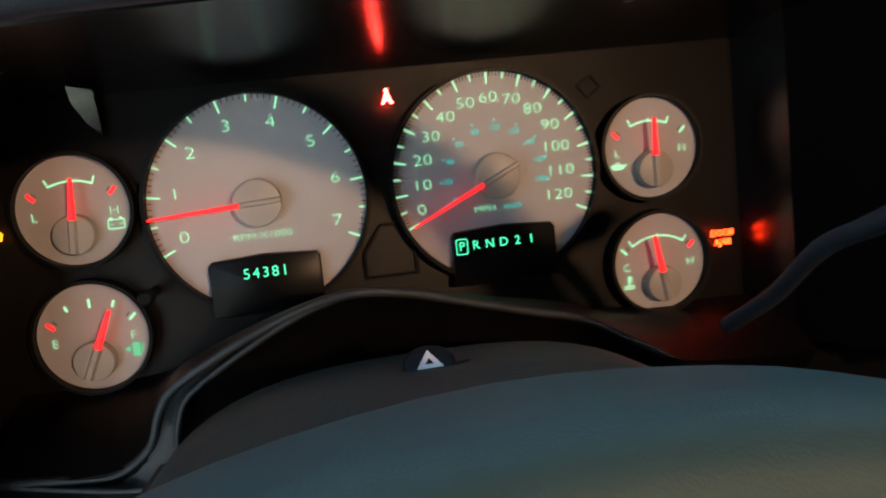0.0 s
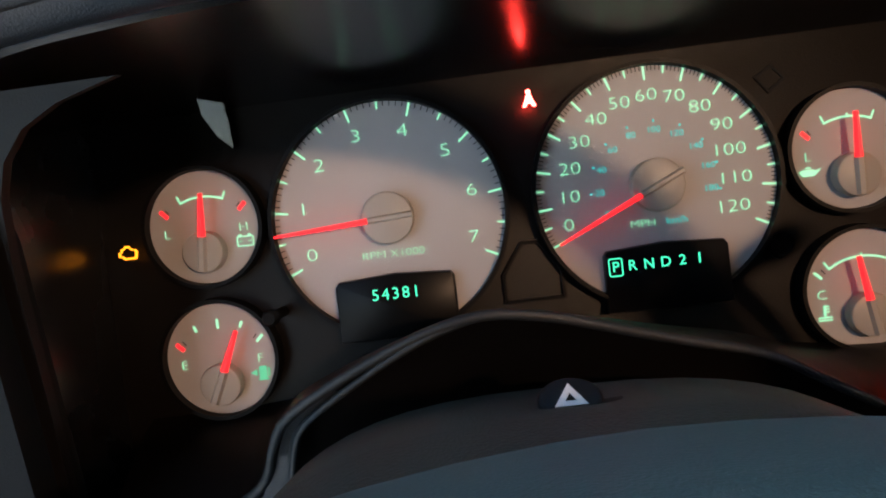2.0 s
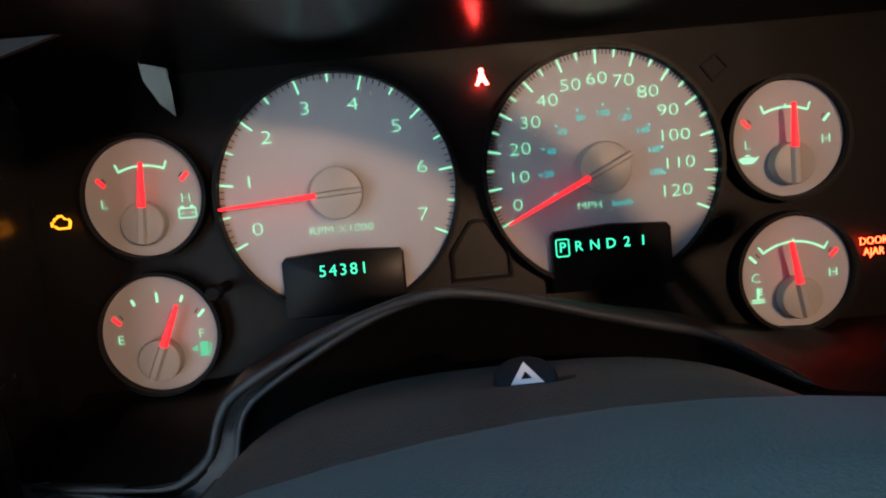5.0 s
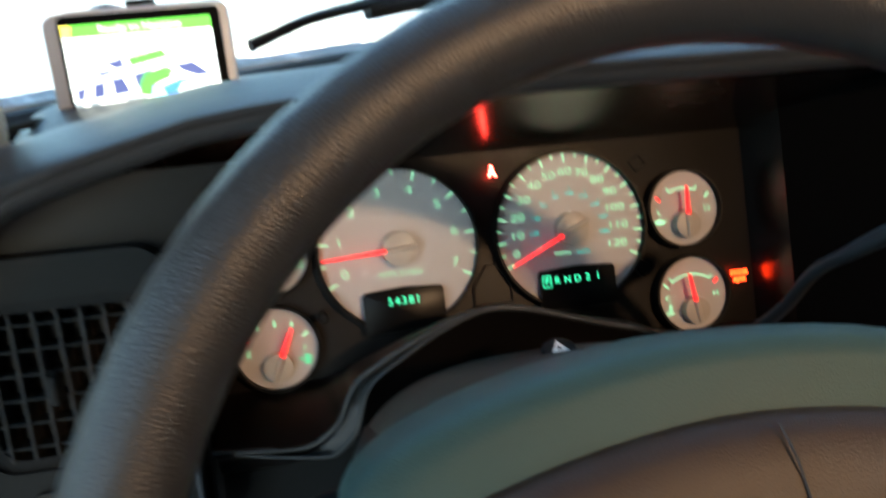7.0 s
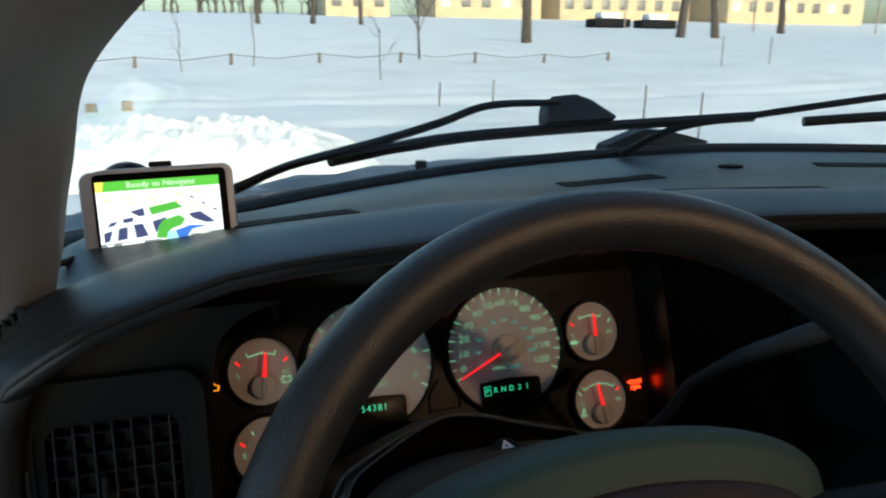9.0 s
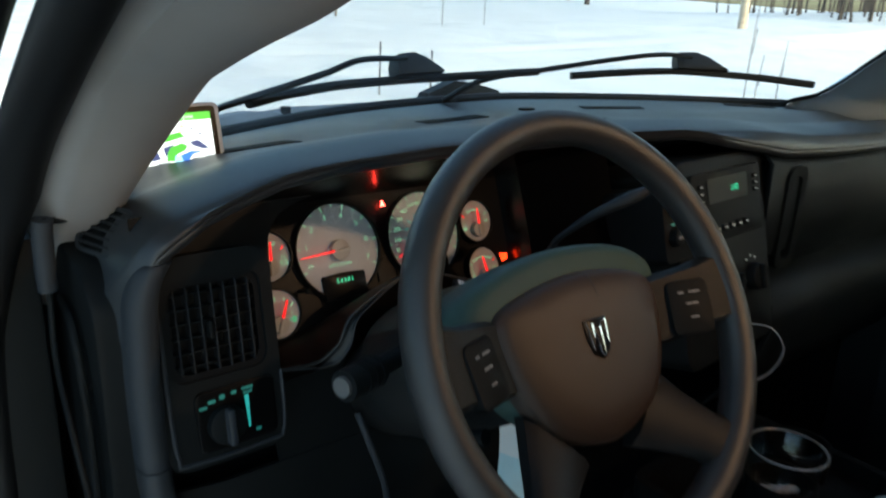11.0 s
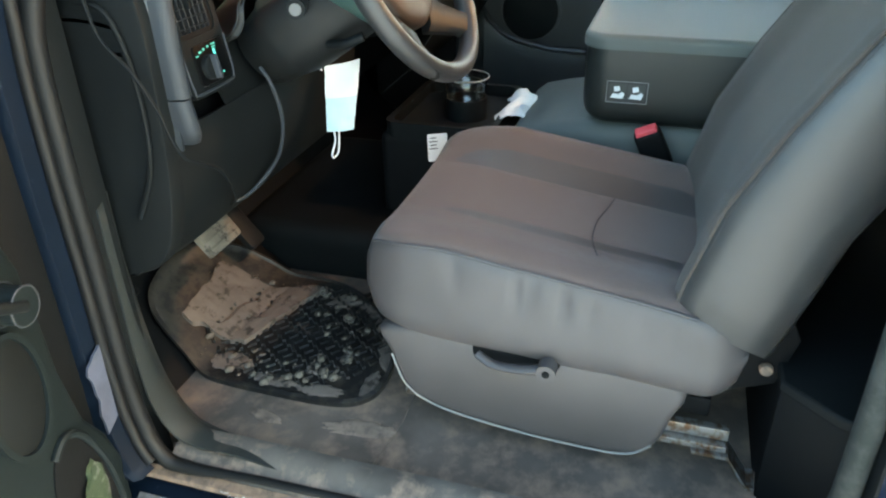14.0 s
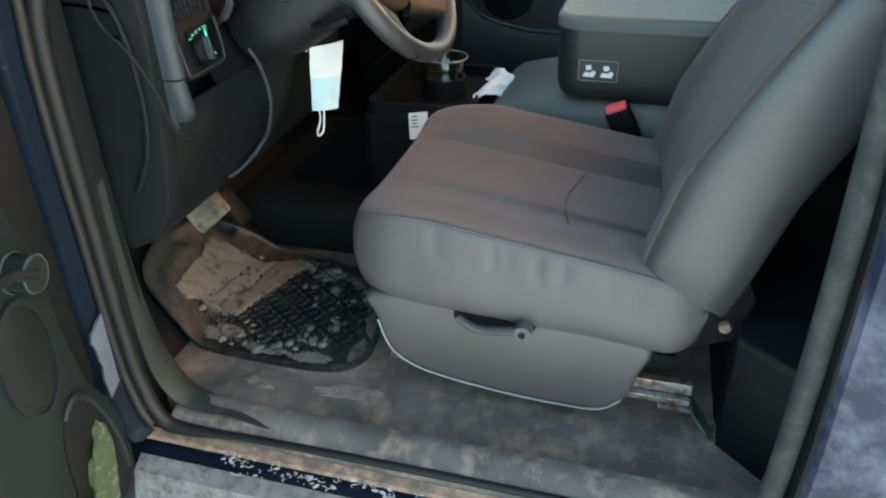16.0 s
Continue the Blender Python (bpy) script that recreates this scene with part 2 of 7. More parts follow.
def part(name, bm, mat, parent=None, label="", smooth=40):
    """Links a bmesh in world places as one mesh under a thing or part."""
    me = bpy.data.meshes.new(name)
    bmesh.ops.recalc_face_normals(bm, faces=bm.faces)
    bm.to_mesh(me)
    bm.free()
    me.materials.append(mat)
    if smooth:
        me.shade_smooth()
        me.set_sharp_from_angle(angle=radians(smooth))
    ob = new(name, me)
    if parent is not None:
        ob.parent = parent
        if parent.type == "EMPTY":
            ob.matrix_parent_inverse = parent.matrix_basis.inverted()
    if label:
        ob["label"] = label
    return ob


def solo(name, bm, mat, label, category="", group="", kind="", smooth=40):
    return tagged(part(name, bm, mat, None, "", smooth), label, category, group, kind)


def box(bm, x0, x1, y0, y1, z0, z1, bevel=0.0, seg=2, m=None):
    r = bmesh.ops.create_cube(bm, size=1)
    v = r["verts"]
    for p in v:
        p.co = Vector((x0 + (p.co.x + 0.5) * (x1 - x0), y0 + (p.co.y + 0.5) * (y1 - y0), z0 + (p.co.z + 0.5) * (z1 - z0)))
        if m:
            p.co = m @ p.co
    if bevel:
        e = list({e for p in v for e in p.link_edges})
        bmesh.ops.bevel(bm, geom=e, offset=bevel, segments=seg, affect="EDGES", profile=0.6)
    return bm


def rrect(w, h, r, cx=0, cy=0, n=5):
    pts = []
    for sx, sy, a0 in ((1, 1, 0), (-1, 1, 90), (-1, -1, 180), (1, -1, 270)):
        for i in range(n + 1):
            a = radians(a0 + 90 * i / n)
            pts.append((cx + sx * (w / 2 - r) + r * math.cos(a), cy + sy * (h / 2 - r) + r * math.sin(a)))
    return pts


def circle(r, cx=0, cy=0, n=48):
    return [(cx + r * math.cos(2 * math.pi * i / n), cy + r * math.sin(2 * math.pi * i / n)) for i in range(n)]


def spline(ctrl, n=8, closed=False):
    """A Catmull-Rom curve through the given points."""
    p = [Vector(c) for c in ctrl]
    out = []
    k = len(p)
    for i in range(k if closed else k - 1):
        a = p[(i - 1) % k] if closed or i else p[0] * 2 - p[1]
        b, c = p[i], p[(i + 1) % k]
        d = p[(i + 2) % k] if closed or i + 2 < k else p[-1] * 2 - p[-2]
        for j in range(n):
            t = j / n
            out.append(0.5 * ((2 * b) + (c - a) * t + (2 * a - 5 * b + 4 * c - d) * t * t + (3 * b - a - 3 * c + d) * t ** 3))
    if not closed:
        out.append(p[-1])
    return out


def slab(bm, outline, z0, z1, m=None, bevel=0.0, seg=2):
    """Extrudes a flat outline from z0 to z1 in the frame m, its front edge rounded."""
    m = m or Matrix()
    steps = [(z0, 0.0)]
    if bevel:
        for i in range(seg + 1):
            a = math.pi / 2 * i / seg
            steps.append((z1 - bevel * (1 - math.sin(a)), bevel * (1 - math.cos(a))))
    else:
        steps.append((z1, 0.0))
    n = len(outline)
    pts = [Vector((p[0], p[1])) for p in outline]
    area = sum(pts[i].x * pts[(i + 1) % n].y - pts[(i + 1) % n].x * pts[i].y for i in range(n))
    s = 1 if area > 0 else -1
    nor = []
    for i in range(n):
        d = (pts[(i + 1) % n] - pts[i - 1])
        d = d.normalized() if d.length > 1e-9 else Vector((1, 0))
        nor.append(Vector((-d.y, d.x)) * s)
    rings = [[bm.verts.new(m @ Vector((pts[i].x + nor[i].x * ins, pts[i].y + nor[i].y * ins, z))) for i in range(n)] for z, ins in steps]
    for a, b in zip(rings, rings[1:]):
        for i in range(n):
            bm.faces.new((a[i], a[(i + 1) % n], b[(i + 1) % n], b[i]))
    bm.faces.new(rings[0])
    bm.faces.new(rings[-1])
    return bm


def frame_ring(bm, outer, inner, z0, z1, m=None):
    """A flat frame between two outlines of as many points."""
    m = m or Matrix()
    n = len(outer)
    r = [[bm.verts.new(m @ Vector((p[0], p[1], z))) for p in o] for o, z in ((outer, z0), (outer, z1), (inner, z1), (inner, z0))]
    for a, b in zip(r, r[1:] + r[:1]):
        for i in range(n):
            bm.faces.new((a[i], a[(i + 1) % n], b[(i + 1) % n], b[i]))
    return bm


def loft(bm, rings, closed=True, caps=True):
    rows = [[bm.verts.new(Vector(p)) for p in r] for r in rings]
    n = len(rows[0])
    for a, b in zip(rows, rows[1:]):
        for i in range(n if closed else n - 1):
            bm.faces.new((a[i], a[(i + 1) % n], b[(i + 1) % n], b[i]))
    if caps and closed:
        bm.faces.new(rows[0])
        bm.faces.new(rows[-1])
    return bm


def sweep(bm, pts, r, n=10, flat=1.0, closed=False, taper=None):
    """A round or oval bar along a line of points."""
    pts = [Vector(p) for p in pts]
    k = len(pts)
    up = Vector((0.13, 0.27, 0.95)).normalized()
    rings = []
    for i, p in enumerate(pts):
        d = (pts[(i + 1) % k] - pts[i - 1]) if closed else (pts[min(i + 1, k - 1)] - pts[max(i - 1, 0)])
        d.normalize()
        s = d.cross(up)
        s = s.normalized() if s.length > 1e-4 else Vector((1, 0, 0))
        u = s.cross(d)
        rad = r[i] if isinstance(r, list) else r * (1 + (taper - 1) * i / (k - 1)) if taper is not None else r
        rings.append([p + s * (rad * math.cos(2 * math.pi * j / n)) + u * (rad * flat * math.sin(2 * math.pi * j / n)) for j in range(n)])
    if closed:
        rings.append(rings[0])
        rows = [[bm.verts.new(q) for q in rg] for rg in rings[:-1]]
        rows.append(rows[0])
        for a, b in zip(rows, rows[1:]):
            for i in range(n):
                bm.faces.new((a[i], a[(i + 1) % n], b[(i + 1) % n], b[i]))
        return bm
    return loft(bm, rings)


def sheet(bm, grid, thick, out):
    """A sheet over a grid of points, given a thickness against the direction out."""
    o = Vector(out).normalized() * thick
    a = [[bm.verts.new(Vector(p)) for p in r] for r in grid]
    b = [[bm.verts.new(Vector(p) - o) for p in r] for r in grid]
    R, C = len(grid), len(grid[0])
    for i in range(R - 1):
        for j in range(C - 1):
            bm.faces.new((a[i][j], a[i][j + 1], a[i + 1][j + 1], a[i + 1][j]))
            bm.faces.new((b[i][j], b[i + 1][j], b[i + 1][j + 1], b[i][j + 1]))
    edge = [(i, 0) for i in range(R)] + [(R - 1, j) for j in range(1, C)] + [(i, C - 1) for i in range(R - 2, -1, -1)] + [(0, j) for j in range(C - 2, 0, -1)]
    for (i, j), (k, l) in zip(edge, edge[1:] + edge[:1]):
        bm.faces.new((a[i][j], a[k][l], b[k][l], b[i][j]))
    return bm


def lettering(name, text, size, m, mat, parent, depth=0.0002, spread=1.0, wide=1.0, thin=0.012):
    """Raised letters centred at m's origin, reading along its x."""
    c = bpy.data.curves.new(name, "FONT")
    c.body, c.size, c.align_x, c.align_y, c.extrude, c.space_character = text, size, "CENTER", "CENTER", depth, spread
    c.resolution_u = 3
    c.offset = -size * thin
    tmp = bpy.data.objects.new(name, c)
    scene.collection.objects.link(tmp)
    bpy.context.view_layer.update()
    me = bpy.data.meshes.new_from_object(tmp.evaluated_get(bpy.context.evaluated_depsgraph_get()))
    bpy.data.objects.remove(tmp)
    bpy.data.curves.remove(c)
    me.transform(m @ Matrix.Diagonal((wide, 1, 1, 1)))
    me.materials.clear()
    me.materials.append(mat)
    ob = new(name, me)
    ob.parent = parent
    if parent.type == "EMPTY":
        ob.matrix_parent_inverse = parent.matrix_basis.inverted()
    return ob


def plane_frame(origin, lean, turn=0.0):
    """x along the truck's width, y up a face that leans forward at its top by lean degrees, z out of it to the rear."""
    a = radians(lean)
    m = Matrix(((1, 0, 0), (0, math.sin(a), -math.cos(a)), (0, math.cos(a), math.sin(a)))).to_4x4()
    return Matrix.Translation(origin) @ Matrix.Rotation(radians(turn), 4, "Z") @ m


def B():
    return bmesh.new()


# ---- large structure: snow field, cab shell ----
def lerp_table(tab, x):
    if x <= tab[0][0]:
        return tab[0][1]
    for (a, u), (b, v) in zip(tab, tab[1:]):
        if x <= b:
            return u + (v - u) * (x - a) / (b - a)
    return tab[-1][1]


def ground_z(x, y):
    d = math.hypot(x, y)
    z = 0.0 if y < 5 else 0.062 * (y - 5)
    z += 0.12 * noise.noise((x * 0.12, y * 0.12, 0)) * min(1, max(0, d - 2.2) / 4)
    for y0, slope, w, deep in ((15.2, 0.055, 0.28, 0.06), (16.9, 0.06, 0.28, 0.05), (11.8, 0.10, 0.3, 0.05)):
        z -= deep * math.exp(-((y - y0 - slope * x - 0.3 * noise.noise((x * 0.15, y0, 0))) / w) ** 2)
    z += 0.05 * noise.noise((x * 0.7, y * 0.7, 5)) * min(1, max(0, d - 2.5) / 3)
    z += 0.018 * max(0.0, min(y, 45) - 25) + 0.045 * max(0.0, min(x, 70) - 14) * min(1, max(0, y - 8) / 8) * min(1, max(0, 38 - y) / 14)
    return z


def build_ground():
    bm = B()
    xs = [-900, -400, -200, -120, -80, -50, -35, -25, -18, -13, -10, -8] + [-7 + 0.25 * i for i in range(73)] + [12, 14, 17, 21, 26, 33, 45, 60, 80, 110, 160, 260, 450, 900]
    ys = [-900, -300, -100, -50, -25, -14, -8, -5, -3, -2] + [-1 + 0.25 * i for i in range(83)] + [20.5, 22, 25, 28, 32, 37, 43, 50, 60, 72, 86, 105, 130, 180, 300, 900]
    rows = [[bm.verts.new((x, y, ground_z(x, min(y, 130)))) for x in xs] for y in ys]
    for a, b in zip(rows, rows[1:]):
        for i in range(len(xs) - 1):
            bm.faces.new((a[i], a[i + 1], b[i + 1], b[i]))
    solo("ground", bm, SNOW, "wide field of drifted white snow", "snow", kind="structure", smooth=80)


build_ground()
bm = B()
grid = []
for i in range(170):
    row = []
    for j in range(84):
        u, v = -1 + 2 * i / 169, -1 + 2 * j / 83
        x, y = -0.25 + 2.3 * u, 9.6 + 1.2 * v
        e = max(0.0, 1 - u * u) ** 0.7 * max(0.0, 1 - v * v) ** 0.7
        h = 0.62 * e * (0.85 + 0.30 * noise.noise((x * 1.6, y * 1.6, 3)) + 0.30 * math.sqrt(0.02 + noise.noise((x * 3.6, y * 3.6, 3)) ** 2) + 0.20 * math.sqrt(0.02 + noise.noise((x * 8, y * 8, 3)) ** 2))
        row.append((x, y, ground_z(x, y) - 0.06 + h))
    grid.append(row)
sheet(bm, grid, 0.05, (0, 0, 1))
solo("snow_bank", bm, SNOW, "low lumpy bank of shovelled snow", "snow bank", smooth=80)

FLOOR_Z, SILL_X = 0.665, -0.36

bm = B()
box(bm, -0.30, 1.28, -0.75, 0.62, 0.60, FLOOR_Z, 0.01)
solo("floor", bm, CARPET, "dirty dark cab carpet floor", "floor", kind="structure")
bm = slab(B(), [(0.30, 0.085), (-0.155, 0.085), (-0.250, 0.098), (-0.262, 0.12), (-0.258, 0.25), (-0.264, 0.455), (-0.255, 0.48), (-0.215, 0.54), (0.30, 0.54)], 0.655, 0.6685, None, 0.004)
solo("floor_front", bm, CARPET, "moulded front section of the dirty floor covering", "floor", kind="structure")
# dark hump added over the carpet to stand for its unlit part
bm = box(B(), 0.285, 0.88, 0.04, 0.66, 0.62, 0.79, 0.05, 5)
solo("floor_shade_hump", bm, PANEL, "dark hump added where the middle of the floor lies in shade", "floor", kind="structure", smooth=60)
bm = B()
sheet(bm, [[(x, 0.52, FLOOR_Z), (x, 0.70, 0.80), (x, 0.80, 1.0), (x, 0.84, 1.25), (x, 0.86, 1.462)] for x in (-0.34, 0.1, 0.5, 0.9, 1.32)], 0.02, (0, -1, 0.3))
solo("wall_firewall", bm, DARK, "dark lined firewall under the dashboard", "wall", kind="structure")
# unseen wall added to stop light coming in from behind
bm = B()
box(bm, -0.36, 1.33, -0.80, -0.76, 0.60, 2.0, 0.01)
solo("wall_rear", bm, DARK, "unseen plain wall added to keep light out of the cab", "wall", kind="structure")
bm = box(B(), -0.345, -0.30, 0.455, 0.86, 0.60, 1.46, 0.005)
solo("wall_kick_driver", bm, PANEL, "dark kick panel beside the pedals", "wall", kind="structure")
bm = box(B(), 1.28, 1.34, 0.40, 0.88, 0.60, 1.46, 0.005)
solo("wall_kick_passenger", bm, DARK, "dark kick panel of the passenger side", "wall", kind="structure")
bm = box(B(), -0.345, -0.29, -0.80, -0.58, 0.60, 1.98, 0.005)
solo("wall_quarter", bm, PANEL, "dark rear quarter trim", "wall", kind="structure")
bm = box(B(), 1.29, 1.34, -0.80, -0.72, 0.60, 1.98, 0.005)
solo("wall_quarter_passenger", bm, PANEL, "dark rear quarter trim", "wall", kind="structure")
bm = B()
sheet(bm, [[(x, y, 2.0 - 0.06 * ((x - 0.47) / 0.8) ** 2 - 0.06 * max(0, (y + 0.1) / 0.3)) for x in [-0.30 + 0.1 * i for i in range(16)]] for y in (-0.80, -0.5, -0.25, -0.1, 0.10)], 0.03, (0, 0, -1))
solo("ceiling", bm, HEADLINER, "grey cab headliner", "ceiling", kind="structure")

# sill: inner plastic plate, rusty pinch lip, painted rocker
bm = B()
prof = [(-0.265, 0.668), (-0.285, 0.700), (-0.31, 0.706), (-0.345, 0.690), (-0.36, 0.676), (-0.36, 0.60), (-0.265, 0.60)]
loft(bm, [[(x, y, z) for x, z in prof] for y in (-0.62, -0.3, 0.1, 0.42)])
solo("sill_plate", bm, SILL, "scuffed plastic sill plate caked with road salt", "sill", kind="structure")
bm = B()
prof = [(-0.362, 0.677), (-0.378, 0.672), (-0.380, 0.664), (-0.362, 0.660)]
loft(bm, [[(x, y, z) for x, z in prof] for y in (-0.62, -0.2, 0.2, 0.46)])
solo("sill_lip", bm, RUST, "rusty metal lip along the door sill", "sill", kind="structure")
bm = B()
prof = [(-0.362, 0.655), (-0.40, 0.648), (-0.425, 0.63), (-0.44, 0.57), (-0.435, 0.50), (-0.40, 0.44), (-0.362, 0.44)]
loft(bm, [[(x, y, z) for x, z in prof] for y in (-0.75, -0.3, 0.1, 0.5)])
solo("rocker_panel", bm, PAINT, "navy painted rocker panel streaked with frost", "body panel", kind="structure")

bm = B()
prof = [(-0.402, 0.651), (-0.428, 0.636), (-0.447, 0.57), (-0.443, 0.55), (-0.425, 0.60)]
loft(bm, [[(x, y, z) for x, z in prof] for y in (-0.75, -0.3, 0.1, 0.45)])
solo("step_trim", bm, FROST, "pale frosted metal step trim on the rocker", "trim", kind="structure")
bm = B()
rnd = random.Random(31)
for k in range(420):
    y, u = -0.5 + 0.92 * rnd.random(), rnd.random()
    x, z = -0.374 - 0.030 * u, 0.6705 - 0.019 * u
    if noise.noise((x * 30, y * 11, 2)) < -0.02:
        continue
    if k % 3:
        bmesh.ops.create_icosphere(bm, subdivisions=1, radius=0.0008 + 0.0032 * rnd.random() ** 3, matrix=Matrix.Translation((x, y, z)) @ Matrix.Rotation(6 * rnd.random(), 4, "Z") @ Matrix.Diagonal((1.0, 2.0, 0.3, 1)))
    else:
        a, r = 6.28 * rnd.random(), rnd.uniform(0.004, 0.010)
        sweep(bm, [(x + 0.5 * r * math.cos(a + 0.8 * i), y + r * math.sin(a + 0.8 * i), z) for i in range(4)], 0.0007, 4)
solo("road_salt", bm, SALT, "crumbs and curls of white road salt on the rocker", "salt", kind="stuff", smooth=70)

# moulded kick trim sweeping down from the door post into the sill
outer_line = spline([(-0.330, 0.452, 1.13), (-0.332, 0.452, 0.98), (-0.335, 0.450, 0.87), (-0.338, 0.440, 0.785), (-0.338, 0.412, 0.727), (-0.336, 0.370, 0.7085), (-0.334, 0.30, 0.7060), (-0.334, 0.20, 0.690)], 5)
inner_line = spline([(-0.262, 0.492, 1.13), (-0.262, 0.490, 0.98), (-0.262, 0.482, 0.86), (-0.262, 0.462, 0.765), (-0.264, 0.425, 0.705), (-0.266, 0.375, 0.683), (-0.268, 0.30, 0.674), (-0.272, 0.20, 0.655)], 5)
bm = sheet(B(), [[o.lerp(i, t) + Vector((0.0, -0.010, 0.008)) * math.sin(math.pi * t) for t in (0, 0.2, 0.4, 0.6, 0.8, 1.0)] for o, i in zip(outer_line, inner_line)], 0.004, (0, -0.7, 0.7))
solo("kick_trim", bm, KICK, "dusty green-grey kick trim sweeping into the sill", "trim", kind="structure", smooth=60)

# door opening: weatherstrip round the front and bottom, painted jamb
seal_path = spline([(-0.255, -0.12, 1.90), (-0.27, 0.0, 1.80), (-0.285, 0.10, 1.735), (-0.295, 0.20, 1.675), (-0.305, 0.29, 1.615), (-0.315, 0.37, 1.55), (-0.322, 0.44, 1.465), (-0.328, 0.462, 1.36), (-0.335, 0.462, 1.2), (-0.335, 0.462, 1.05), (-0.338, 0.460, 0.90), (-0.342, 0.450, 0.78), (-0.348, 0.42, 0.705), (-0.345, 0.37, 0.688), (-0.338, 0.25, 0.688), (-0.336, 0.0, 0.690), (-0.336, -0.25, 0.690), (-0.338, -0.48, 0.690)], 8)
def ease(z):
    """0 along the pillar, 1 down the door post."""
    return min(1.0, max(0.0, (1.52 - z) / 0.14))


low_path = [p + Vector((-0.018 * ease(p.z), 0, 0)) for p in seal_path]
bm = sweep(B(), low_path, [0.020 - 0.0065 * ease(p.z) - 0.0065 * min(1, max(0, (0.42 - p.y) / 0.12)) * (p.z < 0.8) for p in seal_path], 12)
seal = solo("door_seal", bm, RUBBER, "black rubber weatherstrip round the door opening", "door seal", kind="structure", smooth=70)
bm = sweep(B(), [p + Vector((-0.030, 0.030, 0.022)).lerp(Vector((-0.018, 0.008, 0)), ease(p.z)) for p in low_path[:-40]], [0.013 - 0.004 * ease(p.z) for p in low_path[:-40]], 10)
solo("door_seal_outer", bm, RUBBER, "second thinner weatherstrip outside the first", "door seal", kind="structure", smooth=70)
bm = sweep(B(), [p + Vector((0.034, 0.004, 0)) for p in low_path if 0.75 < p.z < 1.40], 0.003, 8)
solo("kick_trim_edge", bm, PANEL, "moulded edge of the kick panel trim", "trim", kind="structure", smooth=70)
bm = B()
jc = [p + (Vector((-0.005, 0.045, 0.03)) if p.z > 1.48 else Vector((-0.026, 0.012, 0))) for p in seal_path[:-38]]
nrm = [Vector((0, 0.7, 0.7)) if p.z > 1.45 else Vector((0, 1, 0)) for p in jc]
loft(bm, [[(p.x - 0.012, p.y, p.z), (p.x - 0.040, p.y + 0.004 * n.y, p.z + 0.004 * n.z), (p.x - 0.047, p.y + 0.014 * n.y, p.z + 0.014 * n.z), (p.x - 0.047, p.y + 0.09 * n.y, p.z + 0.09 * n.z), (p.x - 0.01, p.y + 0.09 * n.y, p.z + 0.09 * n.z)] for p, n in zip(jc, nrm)])
jamb = solo("door_jamb", bm, PAINT, "navy painted front door jamb with flecks of frost and painted sheen", "body panel", kind="structure")

# thin pale sheet painted in for the sky's reflection on the bent jamb
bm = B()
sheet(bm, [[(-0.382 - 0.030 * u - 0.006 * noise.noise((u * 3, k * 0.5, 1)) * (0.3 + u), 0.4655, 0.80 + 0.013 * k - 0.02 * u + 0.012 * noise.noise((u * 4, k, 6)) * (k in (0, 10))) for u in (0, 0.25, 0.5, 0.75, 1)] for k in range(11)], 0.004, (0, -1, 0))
part("sheen_patch", bm, JAMB_SHEEN, jamb, "lilac sheet painting the sky's sheen on the jamb")
# dark box put in for the shade between door and jamb
bm = box(B(), -0.505, -0.408, 0.488, 0.60, 0.60, 1.43, 0.004)
solo("hinge_gap_shade", bm, DARK, "dark box in place of the shaded gap between door and jamb", "body panel", kind="structure")

# windscreen pillar trims, a bowed band between two edges
INNER = [(-0.240, 0.50, 1.46), (-0.216, 0.446, 1.509), (-0.199, 0.39, 1.557), (-0.186, 0.353, 1.591), (-0.174, 0.313, 1.624), (-0.158, 0.257, 1.645), (-0.132, 0.204, 1.668), (-0.095, 0.17, 1.70), (-0.04, 0.145, 1.76), (0.04, 0.13, 1.84)]
OUTER = [(-0.280, 0.518, 1.37), (-0.285, 0.46, 1.445), (-0.290, 0.385, 1.512), (-0.284, 0.335, 1.562), (-0.276, 0.28, 1.605), (-0.268, 0.22, 1.64), (-0.258, 0.15, 1.675), (-0.25, 0.08, 1.73), (-0.24, 0.0, 1.80), (-0.22, -0.08, 1.88)]


INNER_FAR = [(1.180, 0.580, 1.480), (1.188, 0.560, 1.506), (1.212, 0.514, 1.524), (1.219, 0.475, 1.553), (1.217, 0.424, 1.597), (1.211, 0.375, 1.636), (1.195, 0.300, 1.690), (1.165, 0.225, 1.745), (1.12, 0.16, 1.80), (1.04, 0.12, 1.86)]
OUTER_FAR = [(1.262, 0.400, 1.455), (1.264, 0.362, 1.488), (1.268, 0.330, 1.522), (1.270, 0.300, 1.555), (1.268, 0.255, 1.600), (1.264, 0.205, 1.645), (1.258, 0.140, 1.700), (1.25, 0.07, 1.755), (1.24, 0.0, 1.81), (1.22, -0.08, 1.88)]


def pillar(name, inner, outer, label):
    bm = B()
    I, O = spline(inner, 4), spline(outer, 4)
    rings = []
    for k, (i_, o_) in enumerate(zip(I, O)):
        d = I[min(k + 1, len(I) - 1)] - I[max(k - 1, 0)]
        n = d.cross(o_ - i_).normalized()
        if n.dot(Vector((0.4, -0.3, 1.5)) - i_) < 0:
            n = -n
        rings.append([i_ - n * 0.03, i_] + [i_.lerp(o_, t) + n * 0.020 * math.sin(math.pi * t) for t in (0.08, 0.2, 0.4, 0.6, 0.8, 0.92)] + [o_, o_ - n * 0.03])
    loft(bm, rings)
    solo(name, bm, PILLAR, label, "pillar", kind="structure", smooth=60)
    return I


pillar("pillar_trim_driver", INNER, OUTER, "taupe plastic windscreen pillar trim")
